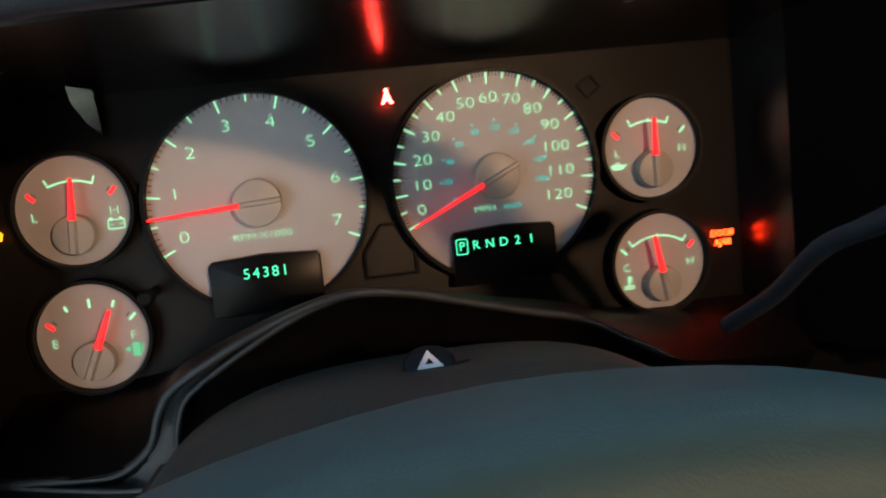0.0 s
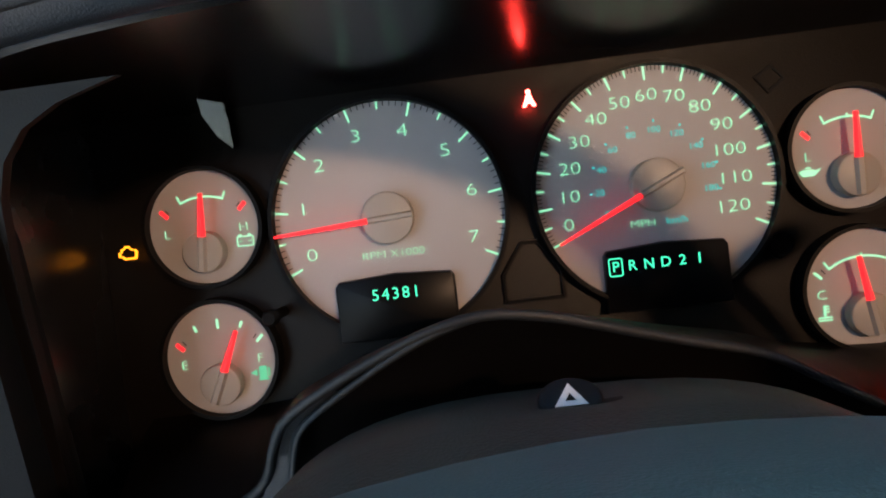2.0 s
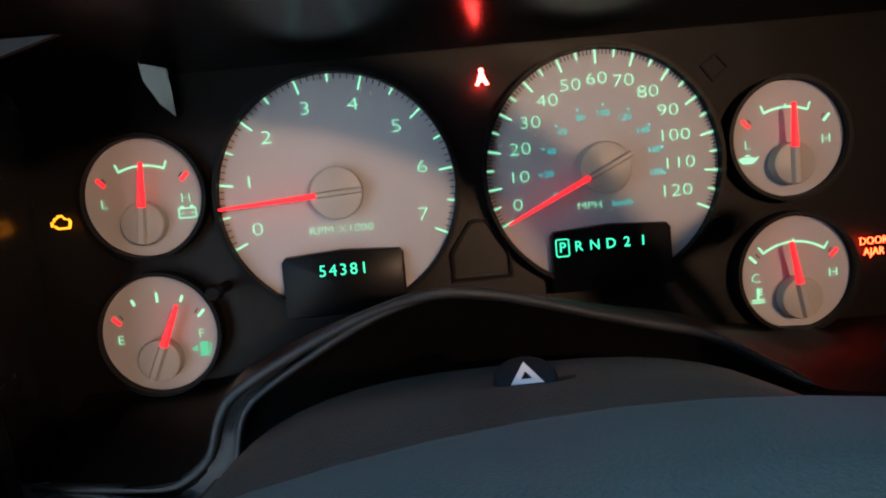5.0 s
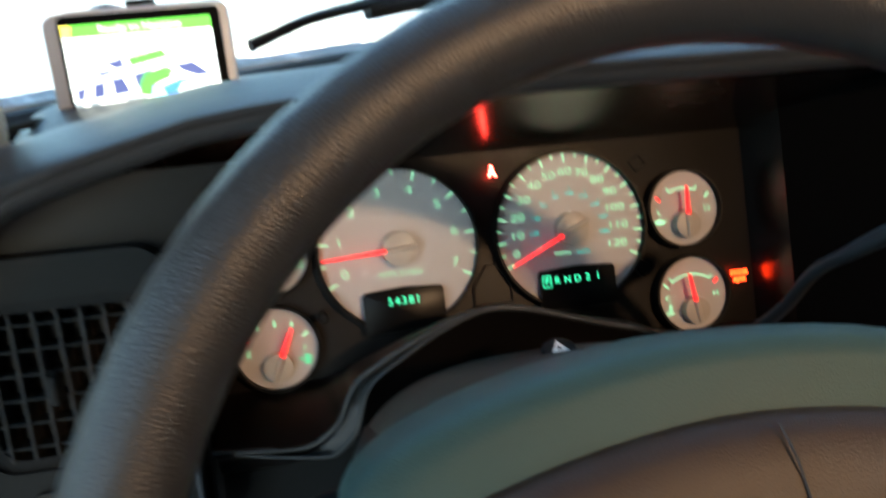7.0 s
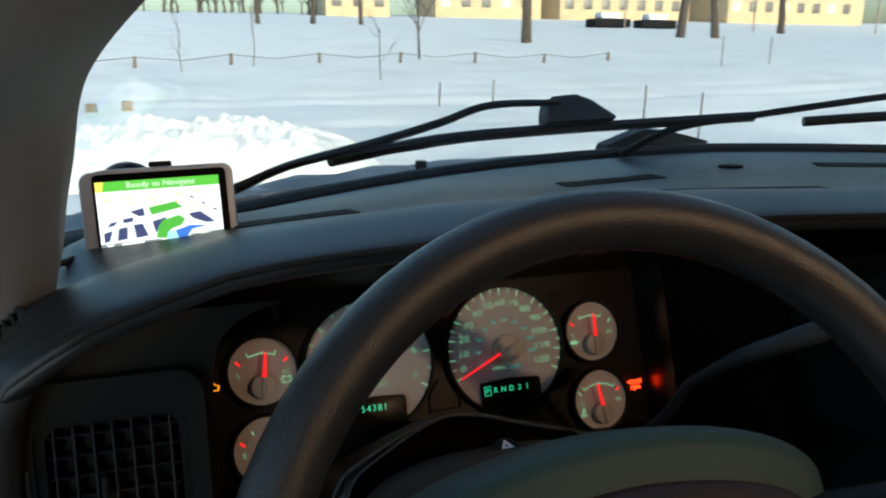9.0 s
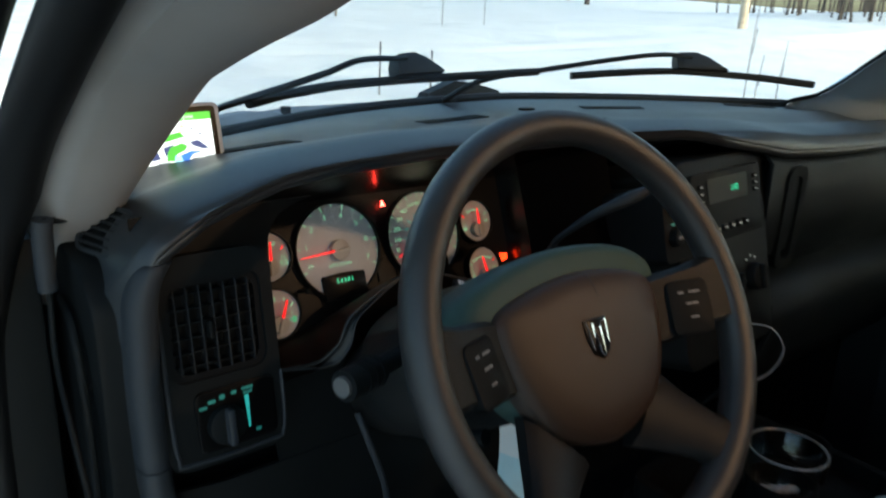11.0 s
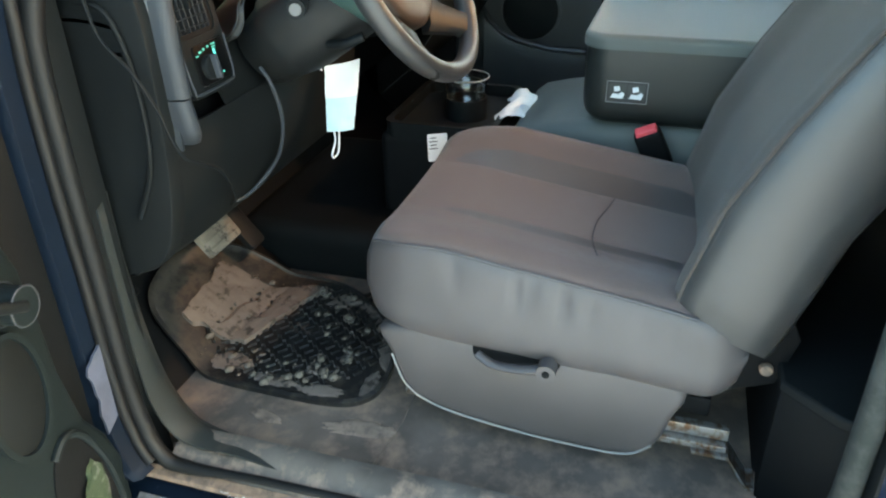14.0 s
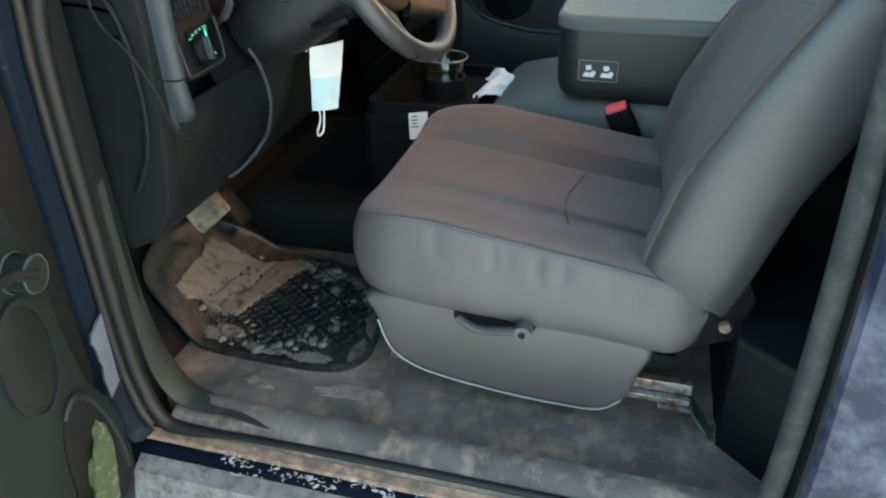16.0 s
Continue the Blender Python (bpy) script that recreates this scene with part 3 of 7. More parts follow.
edge_far = pillar("pillar_trim_passenger", INNER_FAR, OUTER_FAR, "pale taupe windscreen pillar trim across the cab")
solo("pillar_seal_passenger", sweep(B(), [p + Vector((-0.004, 0.006, 0.002)) for p in edge_far[3:]], 0.005, 8), RUBBER, "black rubber edge between pillar trim and windscreen", "seal", kind="structure", smooth=70)

# rear door pillar, seen beside the seat
bm = B()
loft(bm, [[(-0.30, y, z), (-0.37, y - 0.01, z), (-0.37, y - 0.14, z), (-0.28, y - 0.14, z), (-0.28, y - 0.03, z)] for y, z in ((-0.56, 0.62), (-0.565, 0.9), (-0.56, 1.2), (-0.545, 1.5), (-0.50, 1.95))])
solo("pillar_rear", bm, PANEL, "dark rear door pillar trim", "pillar", kind="structure")
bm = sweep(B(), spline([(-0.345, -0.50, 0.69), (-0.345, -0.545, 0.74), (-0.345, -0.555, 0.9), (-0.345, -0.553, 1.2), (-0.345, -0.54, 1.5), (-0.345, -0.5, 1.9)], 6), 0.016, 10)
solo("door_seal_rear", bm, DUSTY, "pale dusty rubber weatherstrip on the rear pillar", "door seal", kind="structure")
bm = B()
loft(bm, [[(-0.36, y, z), (-0.385, y - 0.01, z), (-0.40, y - 0.04, z), (-0.41, y - 0.22, z), (-0.36, y - 0.22, z)] for y, z in ((-0.57, 0.45), (-0.575, 0.9), (-0.57, 1.2), (-0.555, 1.5), (-0.50, 1.95))])
solo("jamb_rear", bm, PATCHED_PAINT, "navy painted rear door jamb with pale patches", "body panel", kind="structure")

bm = B()
rows = []
for k in range(13):
    t = k / 12
    z = 0.672 + 0.60 * t
    xi = -0.222 - 0.080 * min(1.0, 1.6 * t)
    rows.append([(xi, -0.592, z), (xi - 0.006, -0.572, z), (xi - 0.020, -0.562, z), (-0.330, -0.558, z), (-0.340, -0.572, z)])
sheet(bm, rows, 0.004, (0, 1, 0))
solo("rear_pillar_trim", bm, KICK, "dusty grey trim at the foot of the rear pillar", "trim", kind="structure", smooth=50)

# unseen closed rear cabin behind the seats, added to shade the open door
bm = box(B(), -0.41, 1.35, -2.3, -0.81, 0.55, 2.02, 0.03)
solo("rear_cab_body", bm, PAINT, "unseen navy painted rear cab body, added for its shade", "body panel", kind="structure")

# windscreen
bm = B()
grid = []
for k in range(7):
    t = k / 6
    row = []
    for j in range(17):
        x = -0.27 + 1.48 * j / 16
        s = ((x - 0.47) / 0.72) ** 2
        y0, y1 = 0.94 - 0.32 * s, 0.12 - 0.16 * s
        z0, z1 = 1.455, 1.97 - 0.05 * s
        row.append((x, y0 + (y1 - y0) * t, z0 + (z1 - z0) * (t + 0.06 * math.sin(math.pi * t))))
    grid.append(row)
sheet(bm, grid, 0.004, (0, -0.5, -0.8))
ws = solo("windscreen", bm, GLASS, "clear curved windscreen glass", "window", kind="structure", smooth=60)
ws.visible_shadow = False


# ---- instrument cluster ----
CM = plane_frame((0.06, 0.45, 1.40), 20)


def at(x, y, z=0.0, turn=0.0):
    return CM @ pose(x, y, z, 0, 0, turn)


cluster = thing("instrument_cluster", (0.06, 0.45, 1.33), "lit instrument cluster with six silver-faced gauges", "gauge cluster")
bm = slab(B(), rrect(0.412, 0.20, 0.02, 0.0, -0.022), -0.03, -0.004, CM, 0.002)
face = part("face_panel", bm, BEZEL, cluster, "black-brown cluster face panel")


def ticks(bm, r0, r1, angles, w, z):
    for a in angles:
        c, s = math.cos(radians(a)), math.sin(radians(a))
        q = [(r1 * c - w * s, r1 * s + w * c), (r0 * c - w * s, r0 * s + w * c), (r0 * c + w * s, r0 * s - w * c), (r1 * c + w * s, r1 * s - w * c)]
        v = [bm.verts.new((x, y, z)) for x, y in q]
        bm.faces.new(v)


def shifted(bm, m):
    bmesh.ops.transform(bm, matrix=m, verts=bm.verts)
    return bm


def needle(name, cx, cy, angle, length, tail, gauge, hub_r, w=0.00095):
    m = at(cx, cy, 0, angle)
    bm = slab(B(), circle(hub_r, 0, 0, 32), 0.001, 0.0075, m, 0.0012)
    part("hub_cap", bm, HUB, gauge)
    bm = B()
    loft(bm, [[(x, -ww, 0.0078), (x, ww, 0.0078), (x, 0.4 * ww, 0.0098), (x, -0.4 * ww, 0.0098)] for x, ww in ((hub_r * 0.75, w * 1.1), (length, w * 0.55))])
    part("needle", shifted(bm, m), RED, gauge, "glowing red needle")
    bm = B()
    loft(bm, [[(x, -ww, 0.0076), (x, ww, 0.0076), (x, 0.5 * ww, 0.0094), (x, -0.5 * ww, 0.0094)] for x, ww in ((-tail, w * 1.3), (hub_r * 0.74, w * 1.3))])
    part("needle_tail", shifted(bm, m), HUB, gauge)


def dial(name, cx, cy, r, label, cut=None):
    gauge = part(name, slab(B(), circle(r, cx, cy, 64), -0.004, 0.0, CM), DIAL, cluster, label)
    bm = frame_ring(B(), circle(r + 0.0020, cx, cy, 64), circle(r + 0.0002, cx, cy, 64), -0.004, 0.005, CM)
    part("bezel_ring", bm, RING, gauge, "black gauge ring")
    return gauge


tacho = dial("rev_counter", -0.06, 0, 0.0528, "silver rev counter dial with green numerals")
speedo = dial("speedometer", 0.06, 0, 0.0528, "silver speedometer dial with green numerals")
Z1 = 0.0004
for k in range(8):
    a = 204 - 229.3 / 7 * k
    na = 89.9 + (a - 89.35) * 0.956
    lettering("numeral", str(k), 0.0083, at(-0.06 + 0.0396 * math.cos(radians(na)), 0.0396 * math.sin(radians(na)), Z1), GREEN, tacho, wide=1.42, thin=0.026)
    part("tick", shifted(ticks(b := B(), 0.0465, 0.0526, [a], 0.00042, Z1) or b, at(-0.06, 0)), GREEN, tacho, smooth=0)
    if k < 7:
        part("tick", shifted(ticks(b := B(), 0.0492, 0.0526, [a - 229.3 / 14], 0.00036, Z1) or b, at(-0.06, 0)), GREEN, tacho, smooth=0)
part("tick_scale", shifted(ticks(b := B(), 0.0505, 0.0527, [204 - 229.3 / 70 * k for k in range(71) if k % 5], 0.00022, Z1) or b, at(-0.06, 0)), INK, tacho, smooth=0)["kind"] = "stuff"
lettering("legend", "RPM X1000", 0.0050, at(-0.06, -0.0165, Z1), GREEN, tacho, wide=1.2, thin=0.03)
for k in range(13):
    a = 205.5 - 231 / 12 * k
    na = 90 + (a - 90) * 0.95
    lettering("numeral", str(10 * k), 0.0078, at(0.06 + (0.0421, 0.0382, 0.0348)[len(str(10 * k)) - 1] * math.cos(radians(na)), 0.0398 * math.sin(radians(na)), Z1), GREEN, speedo, wide=1.34, thin=0.026)
    part("tick", shifted(ticks(b := B(), 0.0465, 0.0526, [a], 0.00042, Z1) or b, at(0.06, 0)), GREEN, speedo, smooth=0)
    if k < 12:
        part("tick", shifted(ticks(b := B(), 0.0492, 0.0526, [a - 231 / 24], 0.00036, Z1) or b, at(0.06, 0)), GREEN, speedo, smooth=0)
part("tick_scale", shifted(ticks(b := B(), 0.0505, 0.0527, [205.5 - 231 / 120 * k for k in range(121) if k % 5], 0.0002, Z1) or b, at(0.06, 0)), INK, speedo, smooth=0)["kind"] = "stuff"
for k in range(11):
    a = 205.5 - 231 / 12 * k * 20 / 16.09
    if k < 10:
        lettering("metric_numeral", str(20 * k), 0.0040, at(0.06 + 0.0245 * math.cos(radians(a)), 0.0245 * math.sin(radians(a)), Z1), METRIC, speedo, wide=1.1)
        part("metric_tick", shifted(ticks(b := B(), 0.0278, 0.029, [a], 0.0005, Z1) or b, at(0.06, 0)), METRIC, speedo, smooth=0)
lettering("legend", "MPH", 0.0048, at(0.053, -0.0165, Z1), GREEN, speedo, wide=1.2, thin=0.03)
lettering("legend", "km/h", 0.0042, at(0.068, -0.0165, Z1), METRIC, speedo, wide=1.15)
needle("needle", -0.06, 0, 183.0, 0.0515, 0.0115, tacho, 0.0118, 0.00115)
needle("needle", 0.06, 0, 205.2, 0.0500, 0.0125, speedo, 0.0118, 0.00115)
for cx, txt, gauge in ((-0.0605, "54381", tacho), (0.0605, "", speedo)):
    top = [(cx - 0.0272, -0.0545), (cx + 0.0272, -0.0545), (cx + 0.0272, -0.0290), (cx + 0.0255, -0.0268), (cx, -0.0252), (cx - 0.0255, -0.0268), (cx - 0.0272, -0.0290)]
    win = part("display_window", slab(B(), top, 0.0002, 0.0055, CM, 0.001), GLOSS, gauge, "black display window")
    if txt:
        lettering("odometer", txt, 0.0074, at(cx, -0.0343, 0.0058), LCD, win, spread=1.25, thin=0.005)
    else:
        for j, ch in enumerate("PRND21"):
            lettering("gear_letter", ch, 0.0064, at(cx - 0.0225 + 0.0073 * j, -0.0340, 0.0058), LCD, win, thin=0.0)
        bm = frame_ring(B(), rrect(0.0062, 0.0082, 0.001, cx - 0.0225, -0.0340, 2), rrect(0.0052, 0.0072, 0.0006, cx - 0.0225, -0.0340, 2), 0.0056, 0.0059, CM)
        part("gear_frame", bm, LCD, win)


def small_gauge(name, cx, cy, needle_deg, label, low, high, red_at, green_at, arc):
    g = dial(name, cx, cy, 0.0262, label)
    hub = (cx, cy - 0.0114)
    needle("needle", hub[0], hub[1], needle_deg, 0.0268, 0.0085, g, 0.0096, 0.0017)
    if arc:
        bm = B()
        rr = 0.0250
        a0, a1 = 90 + arc, 90 - arc
        pts = [(math.cos(radians(a0 + (a1 - a0) * i / 12)) * rr, math.sin(radians(a0 + (a1 - a0) * i / 12)) * rr) for i in range(13)]
        v = [[bm.verts.new((x * s, y * s, Z1)) for x, y in pts] for s in (1.0, 1.035)]
        for i in range(12):
            bm.faces.new((v[0][i], v[0][i + 1], v[1][i + 1], v[1][i]))
        ticks(bm, rr, rr + 0.0042, [a0, a1], 0.0004, Z1)
        ticks(bm, rr, rr + 0.002, [90], 0.0004, Z1)
        part("scale_arc", shifted(bm, at(*hub)), GREEN, g, smooth=0)
    else:
        for a in (112.5, 90, 67.5):
            part("scale_tick", shifted(ticks(b := B(), 0.0255 if a == 90 else 0.0268, 0.0300, [a], 0.0006, Z1) or b, at(*hub)), GREEN, g, smooth=0)
    for a in red_at:
        part("red_mark", shifted(ticks(b := B(), 0.0242, 0.0290, [a], 0.0009, Z1) or b, at(*hub)), RED, g, smooth=0)
    for a in green_at:
        part("scale_tick", shifted(ticks(b := B(), 0.0245, 0.0290, [a], 0.0006, Z1) or b, at(*hub)), GREEN, g, smooth=0)
    for a in (130, 50):
        part("fine_tick", shifted(ticks(b := B(), 0.0250, 0.0275, [a], 0.00025, Z1) or b, at(*hub)), INK, g, smooth=0)
    lettering("letter", low, 0.0060, at(cx - 0.0182, cy - 0.0018, Z1), GREEN, g, wide=1.15, thin=0.03)
    lettering("letter", high, 0.0060, at(cx + 0.0180, cy - 0.0020, Z1), GREEN, g, wide=1.15, thin=0.03)
    return g


volt = small_gauge("volt_gauge", -0.1455, 0.0060, 84, "silver battery gauge with a red needle", "L", "H", [134, 46], [], 23)
fuel = small_gauge("fuel_gauge", -0.1460, -0.0556, 66, "silver fuel gauge with a red needle", "E", "F", [136], [45], 0)
oil = small_gauge("oil_gauge", 0.1447, 0.0056, 90, "silver oil pressure gauge with a red needle", "L", "H", [134], [46], 23)
heat = small_gauge("coolant_gauge", 0.1453, -0.0558, 100, "silver coolant gauge with a red needle", "C", "H", [45], [136], 34)

# small pictograms on the dials
def icon_battery(g, cx, cy):
    bm = frame_ring(B(), rrect(0.0080, 0.0048, 0.0006, cx, cy, 2), rrect(0.0070, 0.0038, 0.0004, cx, cy, 2), Z1, Z1 + 0.0002, CM)
    for dx in (-0.0022, 0.0022):
        slab(bm, rrect(0.0014, 0.0010, 0.0002, cx + dx, cy + 0.0028, 1), Z1, Z1 + 0.0002, CM)
        slab(bm, rrect(0.0016, 0.0004, 0.0001, cx + dx, cy, 1), Z1, Z1 + 0.0002, CM)
    part("battery_symbol", bm, GREEN, g)


def icon_pump(g, cx, cy):
    bm = slab(B(), rrect(0.0036, 0.0058, 0.0005, cx, cy, 2), Z1, Z1 + 0.0002, CM)
    slab(bm, rrect(0.0050, 0.0008, 0.0002, cx, cy - 0.0033, 1), Z1, Z1 + 0.0002, CM)
    slab(bm, [(cx + 0.0022, cy - 0.002), (cx + 0.0030, cy - 0.002), (cx + 0.0034, cy + 0.0015), (cx + 0.0026, cy + 0.0024)], Z1, Z1 + 0.0002, CM)
    slab(bm, [(cx - 0.0028, cy - 0.0016), (cx - 0.0028, cy + 0.0016), (cx - 0.0058, cy)], Z1, Z1 + 0.0002, CM)
    part("pump_symbol", bm, DIM_GREEN, g)


def icon_can(g, cx, cy):
    bm = slab(B(), [(cx - 0.003, cy - 0.0015), (cx + 0.002, cy - 0.0015), (cx + 0.0052, cy + 0.0016), (cx + 0.0028, cy + 0.0008), (cx + 0.001, cy + 0.0014), (cx - 0.003, cy + 0.0014), (cx - 0.0048, cy + 0.0006)], Z1, Z1 + 0.0002, CM)
    slab(bm, rrect(0.0024, 0.0006, 0.0002, cx - 0.0005, cy + 0.0022, 1), Z1, Z1 + 0.0002, CM)
    part("oil_can_symbol", bm, GREEN, g)


def icon_thermo(g, cx, cy):
    bm = slab(B(), rrect(0.0010, 0.0050, 0.0003, cx, cy + 0.001, 2), Z1, Z1 + 0.0002, CM)
    for dy in (0.0005, 0.0018, 0.003):
        slab(bm, rrect(0.0018, 0.0005, 0.0001, cx + 0.0012, cy + dy, 1), Z1, Z1 + 0.0002, CM)
    for dy in (-0.002, -0.0032):
        slab(bm, rrect(0.0062, 0.0006, 0.0002, cx, cy + dy, 1), Z1, Z1 + 0.0002, CM)
    part("coolant_symbol", bm, GREEN, g)


icon_battery(volt, -0.1274, -0.0026)
icon_pump(fuel, -0.1274, -0.0641)
icon_can(oil, 0.1267, -0.0030)
icon_thermo(heat, 0.1276, -0.0655)

# warning lamps
def lamp_belt(cx, cy):
    bm = slab(B(), circle(0.0011, cx, cy + 0.0030, 14), Z1, Z1 + 0.0002, CM)
    slab(bm, [(cx - 0.001, cy + 0.0018), (cx + 0.001, cy + 0.0018), (cx + 0.0019, cy - 0.0008), (cx + 0.0030, cy - 0.0034), (cx + 0.0016, cy - 0.0036), (cx + 0.0007, cy - 0.0020), (cx - 0.0007, cy - 0.0020), (cx - 0.0016, cy - 0.0036), (cx - 0.0030, cy - 0.0034), (cx - 0.0019, cy - 0.0008)], Z1, Z1 + 0.0002, CM)
    part("seat_belt_lamp", bm, LAMP_ICON, cluster, "lit red seat belt warning lamp")


def lamp_engine(cx, cy):
    o = [(-0.0042, 0.0006), (-0.0030, 0.0006), (-0.0030, 0.0020), (-0.0012, 0.0026), (-0.0012, 0.0034), (0.0016, 0.0034), (0.0016, 0.0026), (0.0030, 0.0016), (0.0044, 0.0016), (0.0052, 0.0002), (0.0044, -0.0030), (-0.0014, -0.0030), (-0.0030, -0.0016), (-0.0042, -0.0016)]
    inner = [(x * 0.74 + 0.0001, y * 0.70) for x, y in o]
    bm = frame_ring(B(), [(cx + x, cy + y) for x, y in o], [(cx + x, cy + y) for x, y in inner], Z1, Z1 + 0.0002, CM)
    part("engine_lamp", bm, LAMP_ORANGE, cluster, "lit amber engine warning lamp")


lamp_belt(0.0088, 0.0449)
lamp_engine(-0.1838, -0.0018)
for j, word in enumerate(("DOOR", "AJAR")):
    lettering("door_ajar_lamp", word, 0.0050, at(0.1828, -0.0450 - 0.0050 * j, Z1), LAMP_RED, cluster, wide=0.9, thin=0.02)

# cluster details: odometer reset stalk, blank recesses
bm = sweep(B(), [CM @ Vector((-0.1145, -0.0372, z)) for z in (-0.002, 0.016, 0.0165, 0.021, 0.0225)], [0.0024, 0.0024, 0.0036, 0.0036, 0.0026], 16)
part("reset_stalk", bm, DARK, cluster, "black odometer reset stalk")
bm = frame_ring(B(), circle(0.0060, 0.1125, -0.0335, 24), circle(0.0045, 0.1125, -0.0335, 24), -0.004, -0.0015, CM)
part("blank_plug", bm, GLOSS, cluster)
bm = frame_ring(B(), [(0.108, 0.042), (0.1165, 0.047), (0.122, 0.040), (0.114, 0.034)], [(0.1095, 0.0417), (0.1162, 0.0453), (0.1205, 0.0402), (0.1142, 0.0358)], -0.004, -0.0032, CM)
part("blank_mark", bm, DARK, cluster)
bm = frame_ring(B(), [(-0.012, -0.046), (0.016, -0.046), (0.016, -0.032), (0.006, -0.018), (-0.002, -0.018), (-0.012, -0.032)], [(-0.0105, -0.0445), (0.0145, -0.0445), (0.0145, -0.033), (0.0055, -0.0195), (-0.0015, -0.0195), (-0.0105, -0.033)], -0.004, -0.0015, CM)
part("centre_recess", bm, GLOSS, cluster)
# glossy moulded corner over the battery gauge
bm = B()
facet = [(-0.1285, 0.0655), (-0.1372, 0.0665), (-0.1360, 0.0550), (-0.1318, 0.0455), (-0.1270, 0.0400), (-0.1272, 0.0520)]
for dz in (0.0, -0.003):
    bm.faces.new([bm.verts.new(CM @ Vector((x, y, (-0.1258 - x) * 0.905 + 0.108 * (y - 0.045) + dz))) for x, y in facet])
vs = list(bm.verts)
for k in range(6):
    bm.faces.new((vs[k], vs[(k + 1) % 6], vs[6 + (k + 1) % 6], vs[6 + k]))
part("recess_corner", bm, POLISH, cluster, "polished black corner catching the window light", smooth=0)
# satin ends of the recess; the inner one runs on as a matt flare to the centre stack
for sx, x, run, name, mat, label in ((-1, -0.197, ((0, 0), (0.5, 0.001), (1, 0.002), (1.25, 0.003)), "recess_side", SMEAR, "satin black side of the cluster recess"), (1, 0.196, ((0, 0), (0.3, 0.003), (0.6, 0.008)), "recess_side", SMEAR, "satin black side of the cluster recess"), (1, 0.196, ((0.6, 0.008), (0.8, 0.016), (1, 0.024), (1.6, 0.050), (2.1, 0.074)), "recess_flare", VOID, "matt black flare beside the recess")):
    bm = B()
    sheet(bm, [[CM @ Vector((x + dx, y, -0.004 + 0.06 * k)) for y in (-0.10, -0.05, 0.0, 0.04, 0.075)] for k, dx in run], 0.004, CM.to_3x3() @ Vector((-sx, 0, 0)))
    part(name, bm, mat, cluster, label, smooth=60)


# ---- dashboard ----
CREST = [(-0.285, 1.375), (-0.277, 1.405), (-0.267, 1.440), (-0.25, 1.471), (-0.23, 1.491), (-0.20, 1.500), (-0.15, 1.510), (-0.1, 1.519), (0.08, 1.530), (0.3, 1.534), (0.45, 1.535), (0.58, 1.531), (0.72, 1.515), (0.9, 1.504), (1.3, 1.490)]
LIP = [(-0.285, 1.34), (-0.27, 1.375), (-0.255, 1.416), (-0.236, 1.459), (-0.19, 1.487), (-0.16, 1.496), (-0.10, 1.510), (-0.05, 1.514), (0.08, 1.518), (0.3, 1.523), (0.43, 1.526), (0.54, 1.506), (0.65, 1.487), (0.84, 1.476), (1.3, 1.466)]
LIPY = [(-0.30, 0.410), (-0.275, 0.368), (-0.255, 0.340), (-0.24, 0.333), (-0.2, 0.338), (-0.15, 0.350), (-0.1, 0.360), (0.08, 0.372), (0.3, 0.340), (0.45, 0.29), (0.6, 0.272), (0.8, 0.276), (1.3, 0.288)]
dash = thing("dashboard", (0.47, 0.45, 1.0), "dark slate plastic pickup dashboard", "dashboard")
def seal_z(x):
    """Height of the windscreen's foot, rising towards the passenger."""
    return 1.482 + 0.022 * min(1.0, max(0.0, (x + 0.1) / 0.75))


def pad_row(x):
    zc, zl, yl = lerp_table(CREST, x), lerp_table(LIP, x), lerp_table(LIPY, x)
    yw = 0.905 - 0.32 * ((x - 0.47) / 0.74) ** 2
    ym = min(yl + 0.20, yw - 0.04)
    return spline([(x, yw, min(seal_z(x) - 0.006, zc)), (x, (yw + ym) / 2, min(1.494, zc + 0.001)), (x, ym, min(1.499 + 0.15 * (zc - 1.5), zc + 0.002)), (x, yl + 0.135, zc - 0.010), (x, yl + 0.085, zc), (x, yl + 0.040, zc - 0.003), (x, yl + 0.017, zc - 0.007), (x, yl + 0.010, zc - 0.011), (x, yl + 0.001, zl + 0.006), (x, yl + 0.006, zl - 0.003), (x, yl + 0.022, zl - 0.002)], 3)


def pad_z(x, y):
    row = pad_row(x)
    for p, q in zip(row, row[1:]):
        if q.y <= y <= p.y:
            return p.z + (q.z - p.z) * (p.y - y) / max(1e-6, p.y - q.y)
    return row[0].z


bm = B()
grid = [pad_row(x) for x in [-0.283, -0.279, -0.274, -0.268, -0.261, -0.253, -0.244, -0.233, -0.22, -0.205, -0.187] + [-0.165 + 1.46 * j / 50 for j in range(51)]]
sheet(bm, grid, 0.005, (0, 0.1, 1))
pad = part("top_pad", bm, PAD, dash, "slate dash pad with a rolled brow", smooth=60)
bm = B()
rows = []
for k in range(7):
    t = k / 6
    row = []
    for j in range(25):
        x = -0.142 + 0.416 * j / 24
        back = CM @ Vector((x - 0.06, 0.0585, -0.006))
        front = Vector((x, lerp_table(LIPY, x) + 0.018, lerp_table(LIP, x) - 0.011))
        row.append(back.lerp(front, t) + Vector((0, 0, 0.004 * math.sin(math.pi * t))))
    rows.append(row)
sheet(bm, rows, 0.003, (0, 0, -1))
part("recess_roof", bm, ROOF, dash, "glossy black roof of the cluster recess", smooth=60)
bm = B()
sheet(bm, [[(x, lerp_table(LIPY, x) + 0.02 + k, lerp_table(LIP, x) - 0.004 + 0.03 * k) for x in [0.276 + 0.05 * i for i in range(8)]] for k in (0, 0.06, 0.12)], 0.003, (0, 0, -1))
